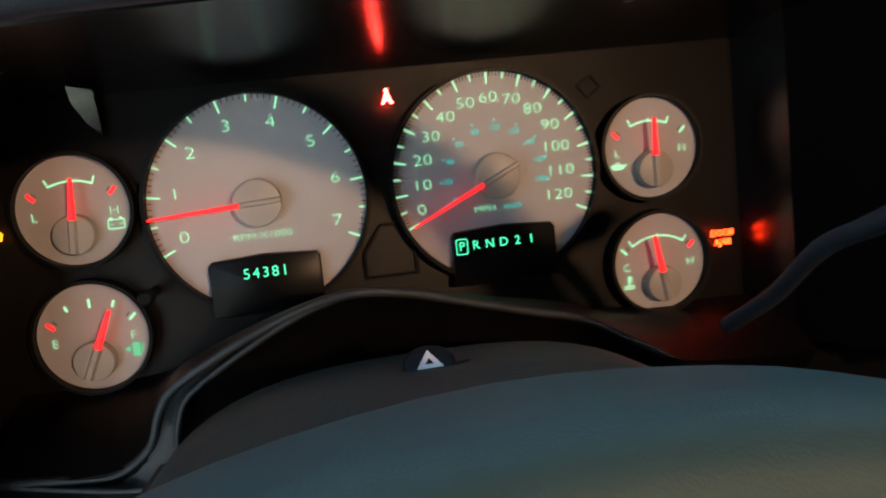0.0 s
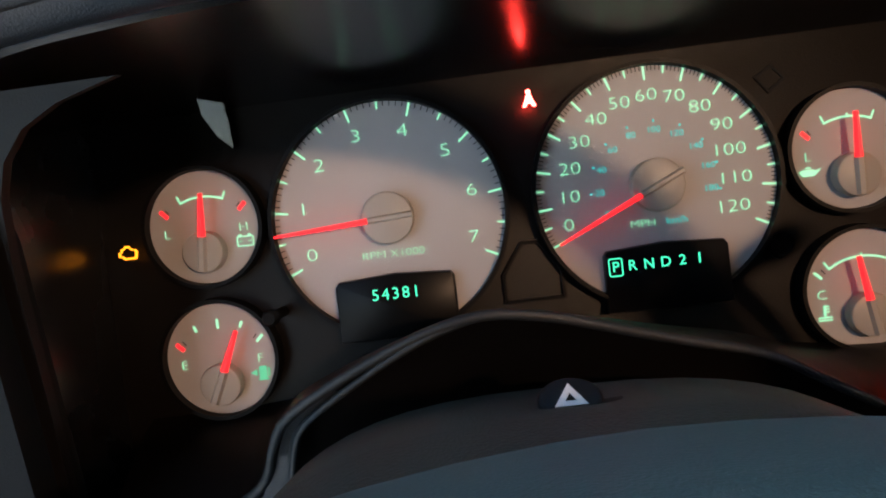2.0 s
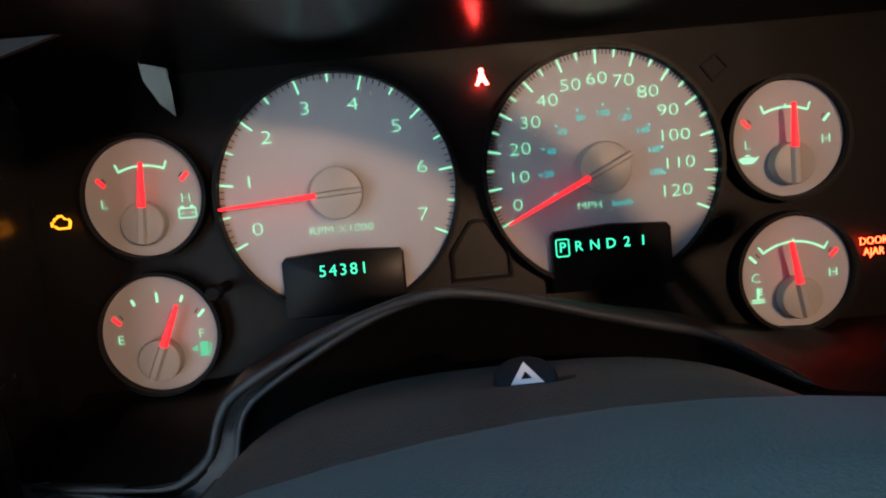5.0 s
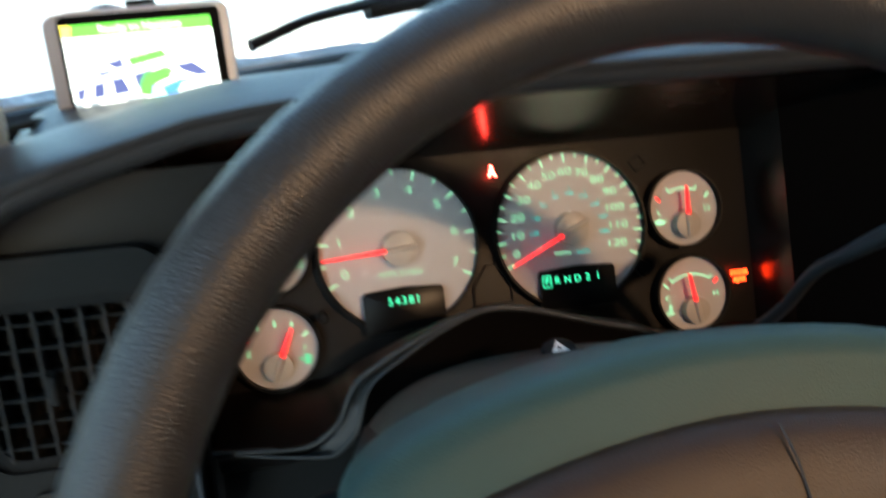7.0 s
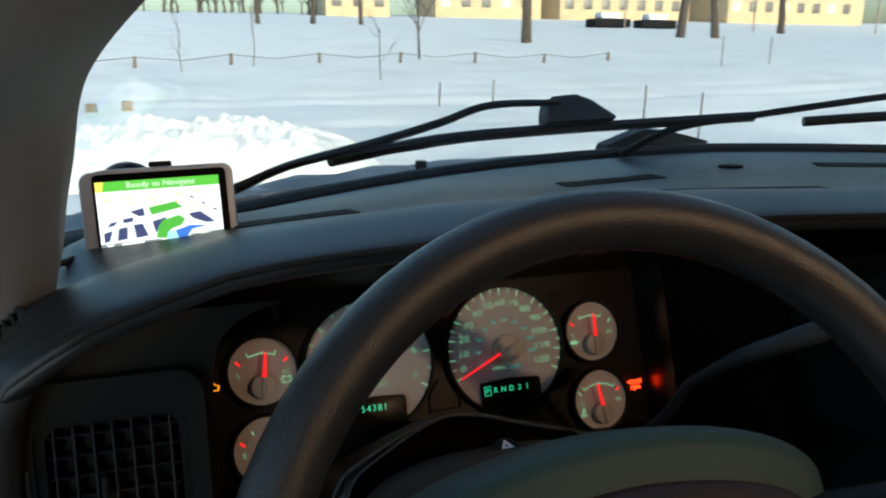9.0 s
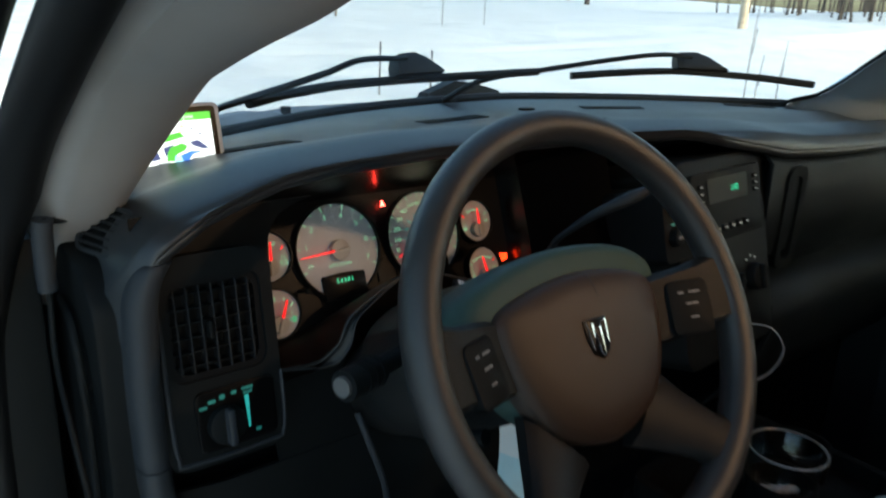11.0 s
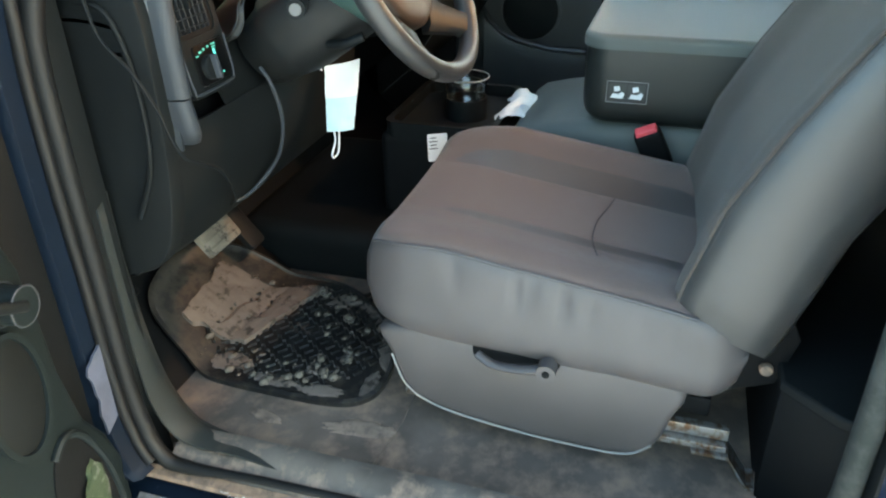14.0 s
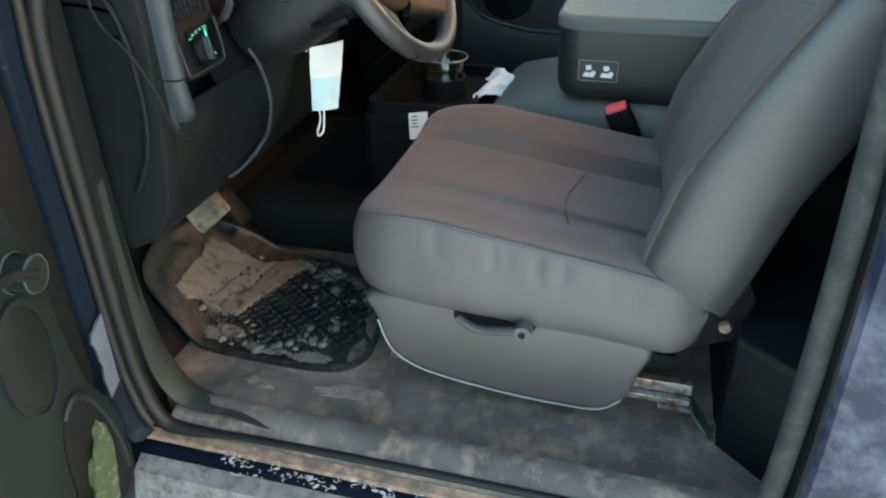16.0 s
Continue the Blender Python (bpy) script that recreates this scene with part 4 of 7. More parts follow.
part("stack_roof", bm, DARK, dash)
# hoop of lighter trim down the door side of the panel
bm = B()
hp = spline([(-0.19, 0.350, 1.482), (-0.228, 0.340, 1.462), (-0.2455, 0.336, 1.432), (-0.2500, 0.334, 1.38), (-0.2505, 0.333, 1.33), (-0.249, 0.332, 1.276)], 6)
def band(path, wx, wy):
    rings = []
    for p in path:
        rings.append([(p.x + a, p.y + b, p.z) for a, b in ((-wx, 0.05), (-wx, 0.008), (-wx * 0.75, -0.004), (0, -0.008), (wx * 0.7, -0.004), (wx, 0.006), (wx, 0.05))])
    return rings
loft(bm, band(hp[7:], 0.0135, 0.03))
part("side_hoop", bm, PAD_LIGHT, dash, "lighter slate trim band", smooth=60)
bm = B()
loft(bm, band(spline([(-0.249, 0.334, 1.273), (-0.247, 0.331, 1.245), (-0.242, 0.332, 1.222), (-0.233, 0.342, 1.205)], 4), 0.0135, 0.03))
part("hoop_foot", bm, PAD_LIGHT, dash, smooth=60)
bm = B()
sheet(bm, [[(-0.258 - 0.012 * min(1, k / 2), 0.345 + 0.045 * k, z) for k in range(5)] for z in (1.20, 1.26, 1.33, 1.38, 1.42)], 0.004, (-1, 0, 0))
part("side_wall", bm, PAD, dash, "dark slate end of the dash", smooth=60)
# end plate by the door
bm = B()
o = [(0.355, 1.20), (0.352, 1.38), (0.37, 1.43), (0.42, 1.45), (0.50, 1.44), (0.52, 1.30), (0.52, 1.02), (0.44, 1.0), (0.38, 1.06)]
M_END = Matrix(((0, 0, -1, -0.283), (1, 0, 0, 0), (0, 1, 0, 0), (0, 0, 0, 1)))
slab(bm, spline([(a, b, 0) for a, b in o], 5, True), -0.03, 0.0, M_END, 0.006)
end = part("end_cover", bm, PANEL, dash, "dark end cover of the dashboard")
bm = sweep(B(), spline([(-0.287, 0.445, 1.405), (-0.289, 0.40, 1.395), (-0.290, 0.378, 1.34), (-0.290, 0.372, 1.25), (-0.289, 0.385, 1.17), (-0.288, 0.42, 1.10)], 6), 0.004, 8)
part("cover_rib", bm, PANEL, end)

# panel left of the cluster with vent and light switch
PM = plane_frame((-0.181, 0.340, 1.345), 10)
bm = frame_ring(B(), rrect(0.112, 0.192, 0.018, -0.003, 0.015, 6), rrect(0.090, 0.090, 0.014, -0.003, 0.044, 6), -0.03, 0.0, PM)
vp = part("vent_panel", bm, PANEL, dash, "black-brown panel round the side vent")
# paler bead stands in for the highlight along the raised edge
bm = sweep(B(), [PM @ (p + Vector((0, 0, 0.0005))) for p in spline([(-0.052, 0.06, 0), (-0.0525, -0.03, 0), (-0.050, -0.067, 0), (-0.042, -0.075, 0), (0.038, -0.075, 0), (0.049, -0.069, 0), (0.052, -0.05, 0), (0.0525, -0.01, 0)], 5)], 0.0018, 8)
part("edge_highlight", bm, PAD_LIGHT, vp, "paler bead painting the highlight on the panel's edge")
bm = frame_ring(B(), rrect(0.090, 0.090, 0.014, -0.003, 0.044, 6), rrect(0.078, 0.078, 0.011, -0.003, 0.044, 6), -0.02, -0.003, PM)
vent = part("side_vent", bm, DARK, dash, "dark louvred air vent")
bm = slab(B(), rrect(0.088, 0.088, 0.010, -0.003, 0.044, 4), -0.045, -0.035, PM)
part("duct", bm, DARK, vent)
for i in range(7):
    x = -0.0366 + 0.0112 * i
    bm = box(B(), x - 0.0009, x + 0.0009, 0.005, 0.083, -0.016, -0.001, 0.0006, 1, PM)
    part("slat", bm, VENT, vent)
for i in range(6):
    y = 0.0115 + 0.0130 * i
    bm = box(B(), -0.041, 0.035, y - 0.0009, y + 0.0009, -0.018, -0.0025, 0.0006, 1, PM)
    part("cross_slat", bm, PANEL, vent)
bm = slab(B(), rrect(0.005, 0.016, 0.002, -0.009, 0.043, 3), -0.004, 0.006, PM, 0.002)
part("vent_tab", bm, PANEL, vent)
PS = PM @ pose(0, 0.007, 0)
bm = slab(B(), rrect(0.074, 0.056, 0.007, 0.006, -0.047, 5), 0.0, 0.003, PS, 0.001)
sw = part("light_switch", bm, GLOSS, dash, "headlamp switch panel with green markings")
bm = slab(B(), circle(0.0175, -0.006, -0.052, 32), 0.003, 0.012, PS, 0.003)
knob = part("switch_knob", bm, PANEL, sw)
bm = slab(B(), rrect(0.007, 0.034, 0.003, -0.006, -0.052, 3), 0.012, 0.021, PS, 0.002)
part("knob_grip", bm, PAD_LIGHT, knob, "paler ridge of the knob")
for i, (dx, dy, w, h) in enumerate(((-0.025, -0.033, 0.007, 0.0022), (-0.0165, -0.029, 0.007, 0.003), (-0.007, -0.027, 0.005, 0.004), (0.004, -0.0255, 0.005, 0.003), (0.017, -0.0245, 0.011, 0.0022), (0.017, -0.0285, 0.009, 0.0018), (0.024, -0.066, 0.005, 0.003))):
    bm = slab(B(), rrect(w, h, min(w, h) * 0.3, dx, dy, 2), 0.003, 0.0035, PS)
    part("switch_mark", bm, TEAL, sw)
bm = slab(B(), [(0.0135, -0.031), (0.0175, -0.031), (0.0165, -0.062), (0.0150, -0.062)], 0.003, 0.0035, PS)
part("dimmer_bar", bm, METRIC, sw, "lit green dimmer wedge")

# fascia round the cluster recess, with its rounded upper corner
bm = B()
rows = []
for z, xe in ((1.27, -0.125), (1.32, -0.124), (1.38, -0.123), (1.43, -0.1225), (1.452, -0.1205), (1.464, -0.116), (1.474, -0.107), (1.481, -0.093), (1.487, -0.071)):
    rows.append([(-0.242 + (xe + 0.242) * t, 0.354 + 0.176 * (z - 1.345), z) for t in (0, 0.4, 0.8, 1.0)])
sheet(bm, rows, 0.005, (0, -1, 0.18))
part("cluster_fascia", bm, BEZEL, dash, "black-brown fascia beside the cluster", smooth=30)

# demister vent at the dash end, in a rounded cheek of the pad
en = Vector((-0.74, -0.30, 0.60)).normalized()
ex = Vector((0.32, -0.95, 0.0))
ex = (ex - en * ex.dot(en)).normalized()
ey = en.cross(ex)
EV = Matrix(((ex.x, ey.x, en.x, -0.2505), (ex.y, ey.y, en.y, 0.4128), (ex.z, ey.z, en.z, 1.4688), (0, 0, 0, 1)))
bm = frame_ring(B(), rrect(0.060, 0.046, 0.014, 0, 0, 5), rrect(0.053, 0.039, 0.011, 0, 0, 5), -0.025, 0.004, EV)
ev = part("demister_vent", bm, PAD, dash, "small slatted demister vent")
bm = slab(B(), rrect(0.056, 0.042, 0.010, 0, 0, 3), -0.02, 0.0, EV)
part("duct", bm, DARK, ev)
for i in range(5):
    bm = box(B(), -0.026, 0.026, -0.0144 + 0.0072 * i - 0.0011, -0.0144 + 0.0072 * i + 0.0011, 0.0, 0.0036, 0.0005, 1, EV)
    part("slat", bm, PAD, ev)

# lower bezel under the cluster and knee cover
rim_arch = [(-0.125, 0.372, 1.312), (-0.062, 0.362, 1.322), (-0.047, 0.36, 1.345), (-0.036, 0.36, 1.361), (-0.002, 0.36, 1.380), (0.031, 0.36, 1.3925), (0.057, 0.36, 1.391), (0.077, 0.362, 1.384), (0.107, 0.365, 1.372), (0.14, 0.368, 1.360), (0.17, 0.37, 1.340), (0.20, 0.37, 1.325), (0.265, 0.372, 1.32)]
top_arch = [(-0.125, 0.428, 1.322), (-0.07, 0.428, 1.323), (-0.05, 0.427, 1.325), (-0.036, 0.426, 1.327), (-0.002, 0.426, 1.330), (0.031, 0.424, 1.332), (0.057, 0.424, 1.332), (0.077, 0.424, 1.332), (0.107, 0.425, 1.331), (0.14, 0.426, 1.329), (0.17, 0.427, 1.326), (0.20, 0.428, 1.323), (0.265, 0.428, 1.322)]
bm = B()
rows = []
ra, ta = spline(rim_arch, 4), spline(top_arch, 4)
for k in range(6):
    t = k / 5
    rows.append([b_.lerp(a_, t) + Vector((0, 0, 0.012 * math.sin(math.pi * t) * (a_.z - 1.30) / 0.09)) for a_, b_ in zip(ra, ta)])
rows.append([a_ + Vector((0, 0.004, -0.012)) for a_ in ra])
rows.append([Vector((a_.x, 0.39, min(a_.z - 0.02, 1.30))) for a_ in ra])
sheet(bm, rows, 0.003, (0, -0.3, 0.9))
part("lower_bezel", bm, BEZEL, dash, "black-brown bezel arched over the steering column", smooth=50)
foot = [Vector((-0.128, 0.372, 1.3165)), Vector((-0.102, 0.369, 1.3155)), Vector((-0.078, 0.367, 1.3145)), Vector((-0.065, 0.364, 1.3195))]
bm = sweep(B(), spline(foot + ra[6:-6:3], 3), 0.0020, 12)
part("bezel_gasket", bm, GASKET, dash, "slate gasket edge of the column arch", smooth=70)
edge1 = spline(foot + ra[6:22:3], 3)
edge2 = [p + Vector((0.014, -0.008, -0.006)) * 1.25 * min(1, 3.2 * i / (len(edge1) - 1)) * (1 - i / (len(edge1) - 1)) for i, p in enumerate(edge1)]
bm = sheet(B(), [edge1, [a_.lerp(b_, 0.5) + Vector((0, 0.003, -0.003)) for a_, b_ in zip(edge1, edge2)], edge2], 0.0015, (0, -0.5, 0.8))
part("gasket_flap", bm, GASKET, dash, "slate rubber flap of the column gasket", smooth=60)
bm = sweep(B(), edge2, 0.0014, 8)
part("bezel_gasket", bm, GASKET, dash, smooth=70)
bm = B()
sheet(bm, [[Vector((a_.x, y, z if k else min(a_.z - 0.02, 1.30))) for a_ in ra] for k, (y, z) in enumerate(((0.386, 1.30), (0.368, 1.262), (0.353, 1.224)))], 0.003, (0, -1, 0))
part("column_surround", bm, PANEL, dash, "dark surround of the steering column")
bm = box(B(), -0.255, 1.27, 0.50, 0.53, 1.02, 1.46)
part("carrier", bm, DARK, dash)
for x0, x1, y0, z0, z1 in ((-0.255, 0.30, 0.395, 1.19, 1.30), (-0.25, -0.154, 0.40, 1.22, 1.45), (0.288, 0.37, 0.40, 1.22, 1.45)):
    part("carrier", box(B(), x0, x1, y0, 0.50, z0, z1), DARK, dash)
bm = B()
rows = []
for y, z in ((0.352, 1.225), (0.345, 1.20), (0.352, 1.15), (0.375, 1.08), (0.405, 1.02), (0.44, 0.99), (0.50, 0.985)):
    rows.append([(x, y + 0.05 * max(0, -(x + 0.20) / 0.08) * 0.4, z) for x in (-0.28, -0.24, -0.18, -0.10, 0.0, 0.1, 0.2, 0.3, 0.36)])
sheet(bm, rows, 0.006, (0, -1, 0.1))
knee = part("knee_cover", bm, PANEL, dash, "dark knee cover under the steering column", smooth=60)

# centre stack with radio
RM = plane_frame((0.475, 0.262, 1.40), 14, 4)
bm = slab(B(), rrect(0.235, 0.27, 0.025, 0.01, -0.035, 6), -0.14, 0.0, RM, 0.006)
stack = part("radio_housing", bm, PANEL, dash, "dark housing round radio and heater controls")
bm = slab(B(), rrect(0.182, 0.092, 0.006, 0.012, 0.035, 3), 0.0, 0.006, RM, 0.002)
radio = part("radio", bm, PANEL, stack, "car radio with a green clock display")
bm = slab(B(), rrect(0.104, 0.032, 0.003, 0.010, 0.056, 2), 0.006, 0.0072, RM)
disp = part("radio_display", bm, material("dim_display", (0.055, 0.066, 0.064), 0.6, bump=0, spec=0.1), radio)
lettering("clock_digits", "5:42", 0.012, RM @ pose(0.026, 0.055, 0.0076), LCD, disp)
for i in range(6):
    bm = slab(B(), rrect(0.014, 0.009, 0.002, -0.045 + 0.019 * i, 0.006, 2), 0.006, 0.010, RM, 0.001)
    bt = part("radio_button", bm, PANEL, radio)
    bm = slab(B(), rrect(0.006, 0.002, 0.0004, -0.045 + 0.019 * i, 0.006, 1), 0.010, 0.0104, RM)
    part("button_mark", bm, WHITE, bt)
for sx in (-0.060, 0.084):
    for i in range(3):
        bm = slab(B(), rrect(0.011, 0.006, 0.0015, sx, 0.046 + 0.009 * i, 2), 0.006, 0.009, RM, 0.001)
        bt = part("radio_button", bm, PANEL, radio)
        bm = slab(B(), rrect(0.005, 0.0015, 0.0004, sx, 0.046 + 0.009 * i, 1), 0.009, 0.0094, RM)
        part("button_mark", bm, WHITE, bt)
for i in range(3):
    bm = slab(B(), circle(0.019, -0.05 + 0.06 * i, -0.075, 28), 0.0, 0.014, RM, 0.003)
    kn = part("heater_knob", bm, PANEL, stack)
    bm = slab(B(), rrect(0.005, 0.034, 0.002, -0.05 + 0.06 * i, -0.075, 3), 0.014, 0.021, RM, 0.002)
    part("knob_grip", bm, PANEL, kn)
    for dx in (-0.012, 0.0, 0.012):
        bm = slab(B(), rrect(0.004, 0.003, 0.0006, -0.05 + 0.06 * i + dx, -0.046 - abs(dx) * 0.35, 1), 0.0, 0.0006, RM)
        part("heater_mark", bm, WHITE, kn)

# switch pod beside the radio, half behind the gear lever
bm = slab(B(), rrect(0.064, 0.092, 0.010, -0.114, 0.026, 4), -0.10, 0.006, RM, 0.003)
pod = part("switch_pod", bm, PANEL, stack, "dark switch pod with pale green marks")
for px, py in ((-0.128, 0.050), (-0.100, 0.050), (-0.128, 0.012), (-0.100, 0.012)):
    bm = slab(B(), circle(0.0105, px, py, 24), 0.006, 0.016, RM, 0.002)
    kn = part("pod_knob", bm, PANEL, pod)
    part("knob_mark", slab(B(), rrect(0.010, 0.0035, 0.001, px, py, 1), 0.016, 0.0166, RM), LEGEND, kn)
    part("pod_mark", slab(B(), rrect(0.008, 0.003, 0.001, px, py + 0.016, 1), 0.006, 0.0066, RM), TEAL, pod)

# passenger side of the dash
bm = B()
rows = []
for y, z in ((0.0, 1.452), (-0.012, 1.44), (-0.014, 1.38), (-0.010, 1.335), (0.010, 1.325), (0.014, 1.26)):
    rows.append([(x, lerp_table(LIPY, x) + 0.012 + y, z + (lerp_table(LIP, x) - 1.46) * (1 if z > 1.4 else 0)) for x in (0.60, 0.68, 0.8, 0.95, 1.1, 1.2, 1.28)])
sheet(bm, rows, 0.006, (0, -1, 0))
part("passenger_panel", bm, PANEL_GREEN, dash, "slate passenger panel above the glove box", smooth=60)
VM = plane_frame((1.222, 0.284, 1.402), 2)
pv = part("passenger_vent", frame_ring(B(), rrect(0.060, 0.076, 0.018, 0, 0, 5), rrect(0.046, 0.062, 0.014, 0, 0, 5), -0.012, 0.006, VM), PAD, dash, "rounded passenger air vent")
part("duct", slab(B(), rrect(0.050, 0.066, 0.015, 0, 0, 5), -0.012, 0.001, VM), DARK, pv)
for k in range(4):
    part("slat", box(B(), -0.022, 0.022, -0.0205 + 0.0137 * k - 0.0012, -0.0205 + 0.0137 * k + 0.0012, 0.0, 0.005, 0.0006, 1, VM), PANEL, pv)
bm = B()
rows = []
for y, z in ((0.012, 1.300), (-0.022, 1.292), (-0.046, 1.272), (-0.052, 1.238), (-0.03, 1.17), (0.03, 1.08), (0.10, 1.02)):
    rows.append([(x, lerp_table(LIPY, x) + 0.012 + y, z - 0.045 * max(0.0, x - 0.75)) for x in (0.60, 0.68, 0.8, 0.95, 1.1, 1.2, 1.28)])
sheet(bm, rows, 0.006, (0, -1, 0.2))
part("glove_box", bm, PANEL_GREEN, dash, "slate glove box ledge", smooth=60)
GS = Matrix(((1, 0, 0, 0), (0, 0, -1, 0.274), (0, 1, 0, 0), (0, 0, 0, 1)))
bm = frame_ring(B(), rrect(0.056, 0.158, 0.020, 0.672, 1.388, 6), rrect(0.026, 0.128, 0.011, 0.672, 1.388, 6), -0.05, 0.006, GS)
gs = part("grab_frame", bm, PANEL, dash, "raised frame of the grab slot")
part("grab_slot", slab(B(), rrect(0.034, 0.136, 0.012, 0.672, 1.388, 4), -0.05, -0.030, GS), DARK, gs)
# defroster slots and light sensor in the top
for (xa, ya), (xb, yb) in (((-0.100, 0.540), (0.018, 0.584)), ((0.286, 0.684), (0.445, 0.718)), ((0.708, 0.732), (0.839, 0.684)), ((1.070, 0.650), (1.155, 0.578))):
    n = Vector((-(yb - ya), xb - xa, 0)).normalized()
    for k in range(3):
        bm = B()
        rings = []
        for i in range(7):
            t = (i + 0.10 * k) / 6.2
            c = Vector((xa + (xb - xa) * t, ya + (yb - ya) * t, 0)) + n * (0.012 * (k - 1))
            rings.append([(p.x, p.y, pad_z(p.x, p.y) + dz) for p, dz in ((c - n * 0.0042, -0.006), (c - n * 0.0042, 0.0012), (c + n * 0.0042, 0.0012), (c + n * 0.0042, -0.006))])
        loft(bm, rings)
        part("defroster_slot", bm, DARK, pad, "black defroster slot", smooth=0)
bm = slab(B(), [(1.4 * a, b) for a, b in circle(0.013, 0, 0, 24)], -0.004, 0.003, Matrix.Translation((0.585, 0.755, pad_z(0.585, 0.755))), 0.0015)
part("light_sensor", bm, PANEL, pad, "small dark oval light sensor")

# ---- steering column ----
column = thing("steering_column", (0.065, 0.30, 1.30), "dark plastic steering column with stalk and hazard button", "steering column")
A = radians(30)
axis = Vector((0, math.cos(A), -math.sin(A)))
upv = Vector((0, math.sin(A), math.cos(A)))
C0 = Vector((0.062, 0.195, 1.372))
def shell(k0, k1, grow):
    """Part of the column's casing, from one place round it to another."""
    rings = []
    for d, w, ht, hb in ((-0.01, 0.075, 0.046, 0.075), (0.02, 0.092, 0.057, 0.085), (0.07, 0.108, 0.072, 0.09), (0.125, 0.112, 0.075, 0.095), (0.137, 0.111, 0.072, 0.092), (0.144, 0.108, 0.064, 0.09), (0.19, 0.106, 0.05, 0.085), (0.20, 0.09, 0.04, 0.07)):
        c = C0 + axis * d
        ring = []
        for k in range(k0, k1 + 1):
            a = 2 * math.pi * k / 56
            cx, sy = math.cos(a), math.sin(a)
            px = (w + grow) * math.copysign(abs(cx) ** (0.7 if sy > 0 else 0.55), cx) * (1 + 0.24 * min(0.0, sy))
            py = ((ht if sy > 0 else 0.80 * hb) + grow) * math.copysign(abs(sy) ** (0.75 if sy > 0 else 0.62), sy)
            ring.append(c + Vector((1, 0, 0)) * px + upv * py)
        rings.append(ring)
    return loft(B(), rings)


part("upper_shroud", shell(4, 24, 0.0), COLUMN, column, "upper column casing, coloured paler for the light on top", smooth=60)
part("lower_shroud", shell(23, 61, 0.0012), LOWER, column, "lower column casing, coloured darker for its shaded sides", smooth=60)
bm = sweep(B(), spline([C0 + axis * 0.060 + upv * -0.050 + Vector((-0.085, 0, 0)), C0 + axis * 0.030 + upv * -0.062 + Vector((-0.092, 0, 0)), C0 + axis * 0.0 + upv * -0.066 + Vector((-0.086, 0, 0))], 4), 0.0075, 10)
part("tilt_lever", bm, PANEL, column, "dark tilt lever under the column")
HZ = Matrix.Translation((0.0613, 0.3073, 1.3876)) @ Matrix.Rotation(radians(14), 4, "X")
bm = slab(B(), [(1.25 * a, b) for a, b in circle(0.0105, 0.001, 0, 32)], -0.02, 0.0012, Matrix.Translation((0.063, 0.310, 1.3885)) @ Matrix.Rotation(radians(-29), 4, "X"), 0.001)
part("button_recess", bm, DARK, column)
bm = slab(B(), [(1.2 * a, b) for a, b in circle(0.0076, 0, 0, 32)], -0.01, 0.0075, HZ, 0.0015, 4)
hz = part("hazard_button", bm, RUBBER, column, "black hazard button with a white triangle")
bm = frame_ring(B(), [(-0.0046, -0.0034), (0.0046, -0.0034), (0, 0.0046)], [(-0.0016, -0.0017), (0.0016, -0.0017), (0, 0.0012)], 0.0073, 0.0078, HZ)
part("triangle", bm, WHITE, hz, smooth=0)
bm = sweep(B(), spline([(-0.02, 0.25, 1.375), (-0.07, 0.235, 1.372), (-0.115, 0.22, 1.373)], 4), 0.009, 12)
part("stalk", bm, PANEL, column, "multifunction stalk")
bm = sweep(B(), [(-0.095, 0.226, 1.3725), (-0.125, 0.216, 1.3735), (-0.134, 0.213, 1.374)], 0.0135, 16)
se = part("stalk_end", bm, PANEL, column)
for k in range(3):
    a, b = Vector((-0.095, 0.226, 1.3725)), Vector((-0.125, 0.216, 1.3735))
    part("stalk_ring", sweep(B(), [a.lerp(b, 0.1 + 0.28 * k), a.lerp(b, 0.2 + 0.28 * k)], 0.0146, 16), DARK, se)
LEGEND_DARK = material("worn_grey_plastic", (0.09, 0.09, 0.088), 0.6)
part("stalk_cap", sweep(B(), [(-0.132, 0.2137, 1.3739), (-0.1375, 0.2118, 1.3742)], 0.0085, 16), LEGEND_DARK, se, "grey stalk end cap")
lever = spline([(0.196, 0.345, 1.362), (0.201, 0.325, 1.388), (0.199, 0.303, 1.419), (0.201, 0.285, 1.436), (0.208, 0.262, 1.457), (0.223, 0.240, 1.474), (0.244, 0.222, 1.489)], 5)
bm = sweep(B(), lever, [0.0036 + 0.0034 * min(1.0, max(0.0, (i - 14) / 13)) - 0.002 * max(0.0, (i - 28) / 2) for i in range(len(lever))], 12)
part("shift_lever", bm, PAD_LIGHT, column, "column gear lever")

# ---- steering wheel ----
wheel = thing("steering_wheel", (0.065, 0.12, 1.41), "worn black four-spoke steering wheel with chrome badge", "steering wheel")
WM = plane_frame((0.065, 0.122, 1.410), 29, -1.2)
R = 0.1815
bm = B()
rows = []
for i in range(72):
    a = 2 * math.pi * i / 72
    rad = Vector((math.cos(a), math.sin(a), 0))
    rows.append([WM @ (rad * (R + 0.0155 * math.cos(b)) + Vector((0, 0, 0.0175 * math.sin(b)))) for b in [2 * math.pi * j / 14 for j in range(14)]])
vs = [[bm.verts.new(p) for p in r] for r in rows]
for i in range(72):
    for j in range(14):
        bm.faces.new((vs[i][j], vs[i][(j + 1) % 14], vs[(i + 1) % 72][(j + 1) % 14], vs[(i + 1) % 72][j]))
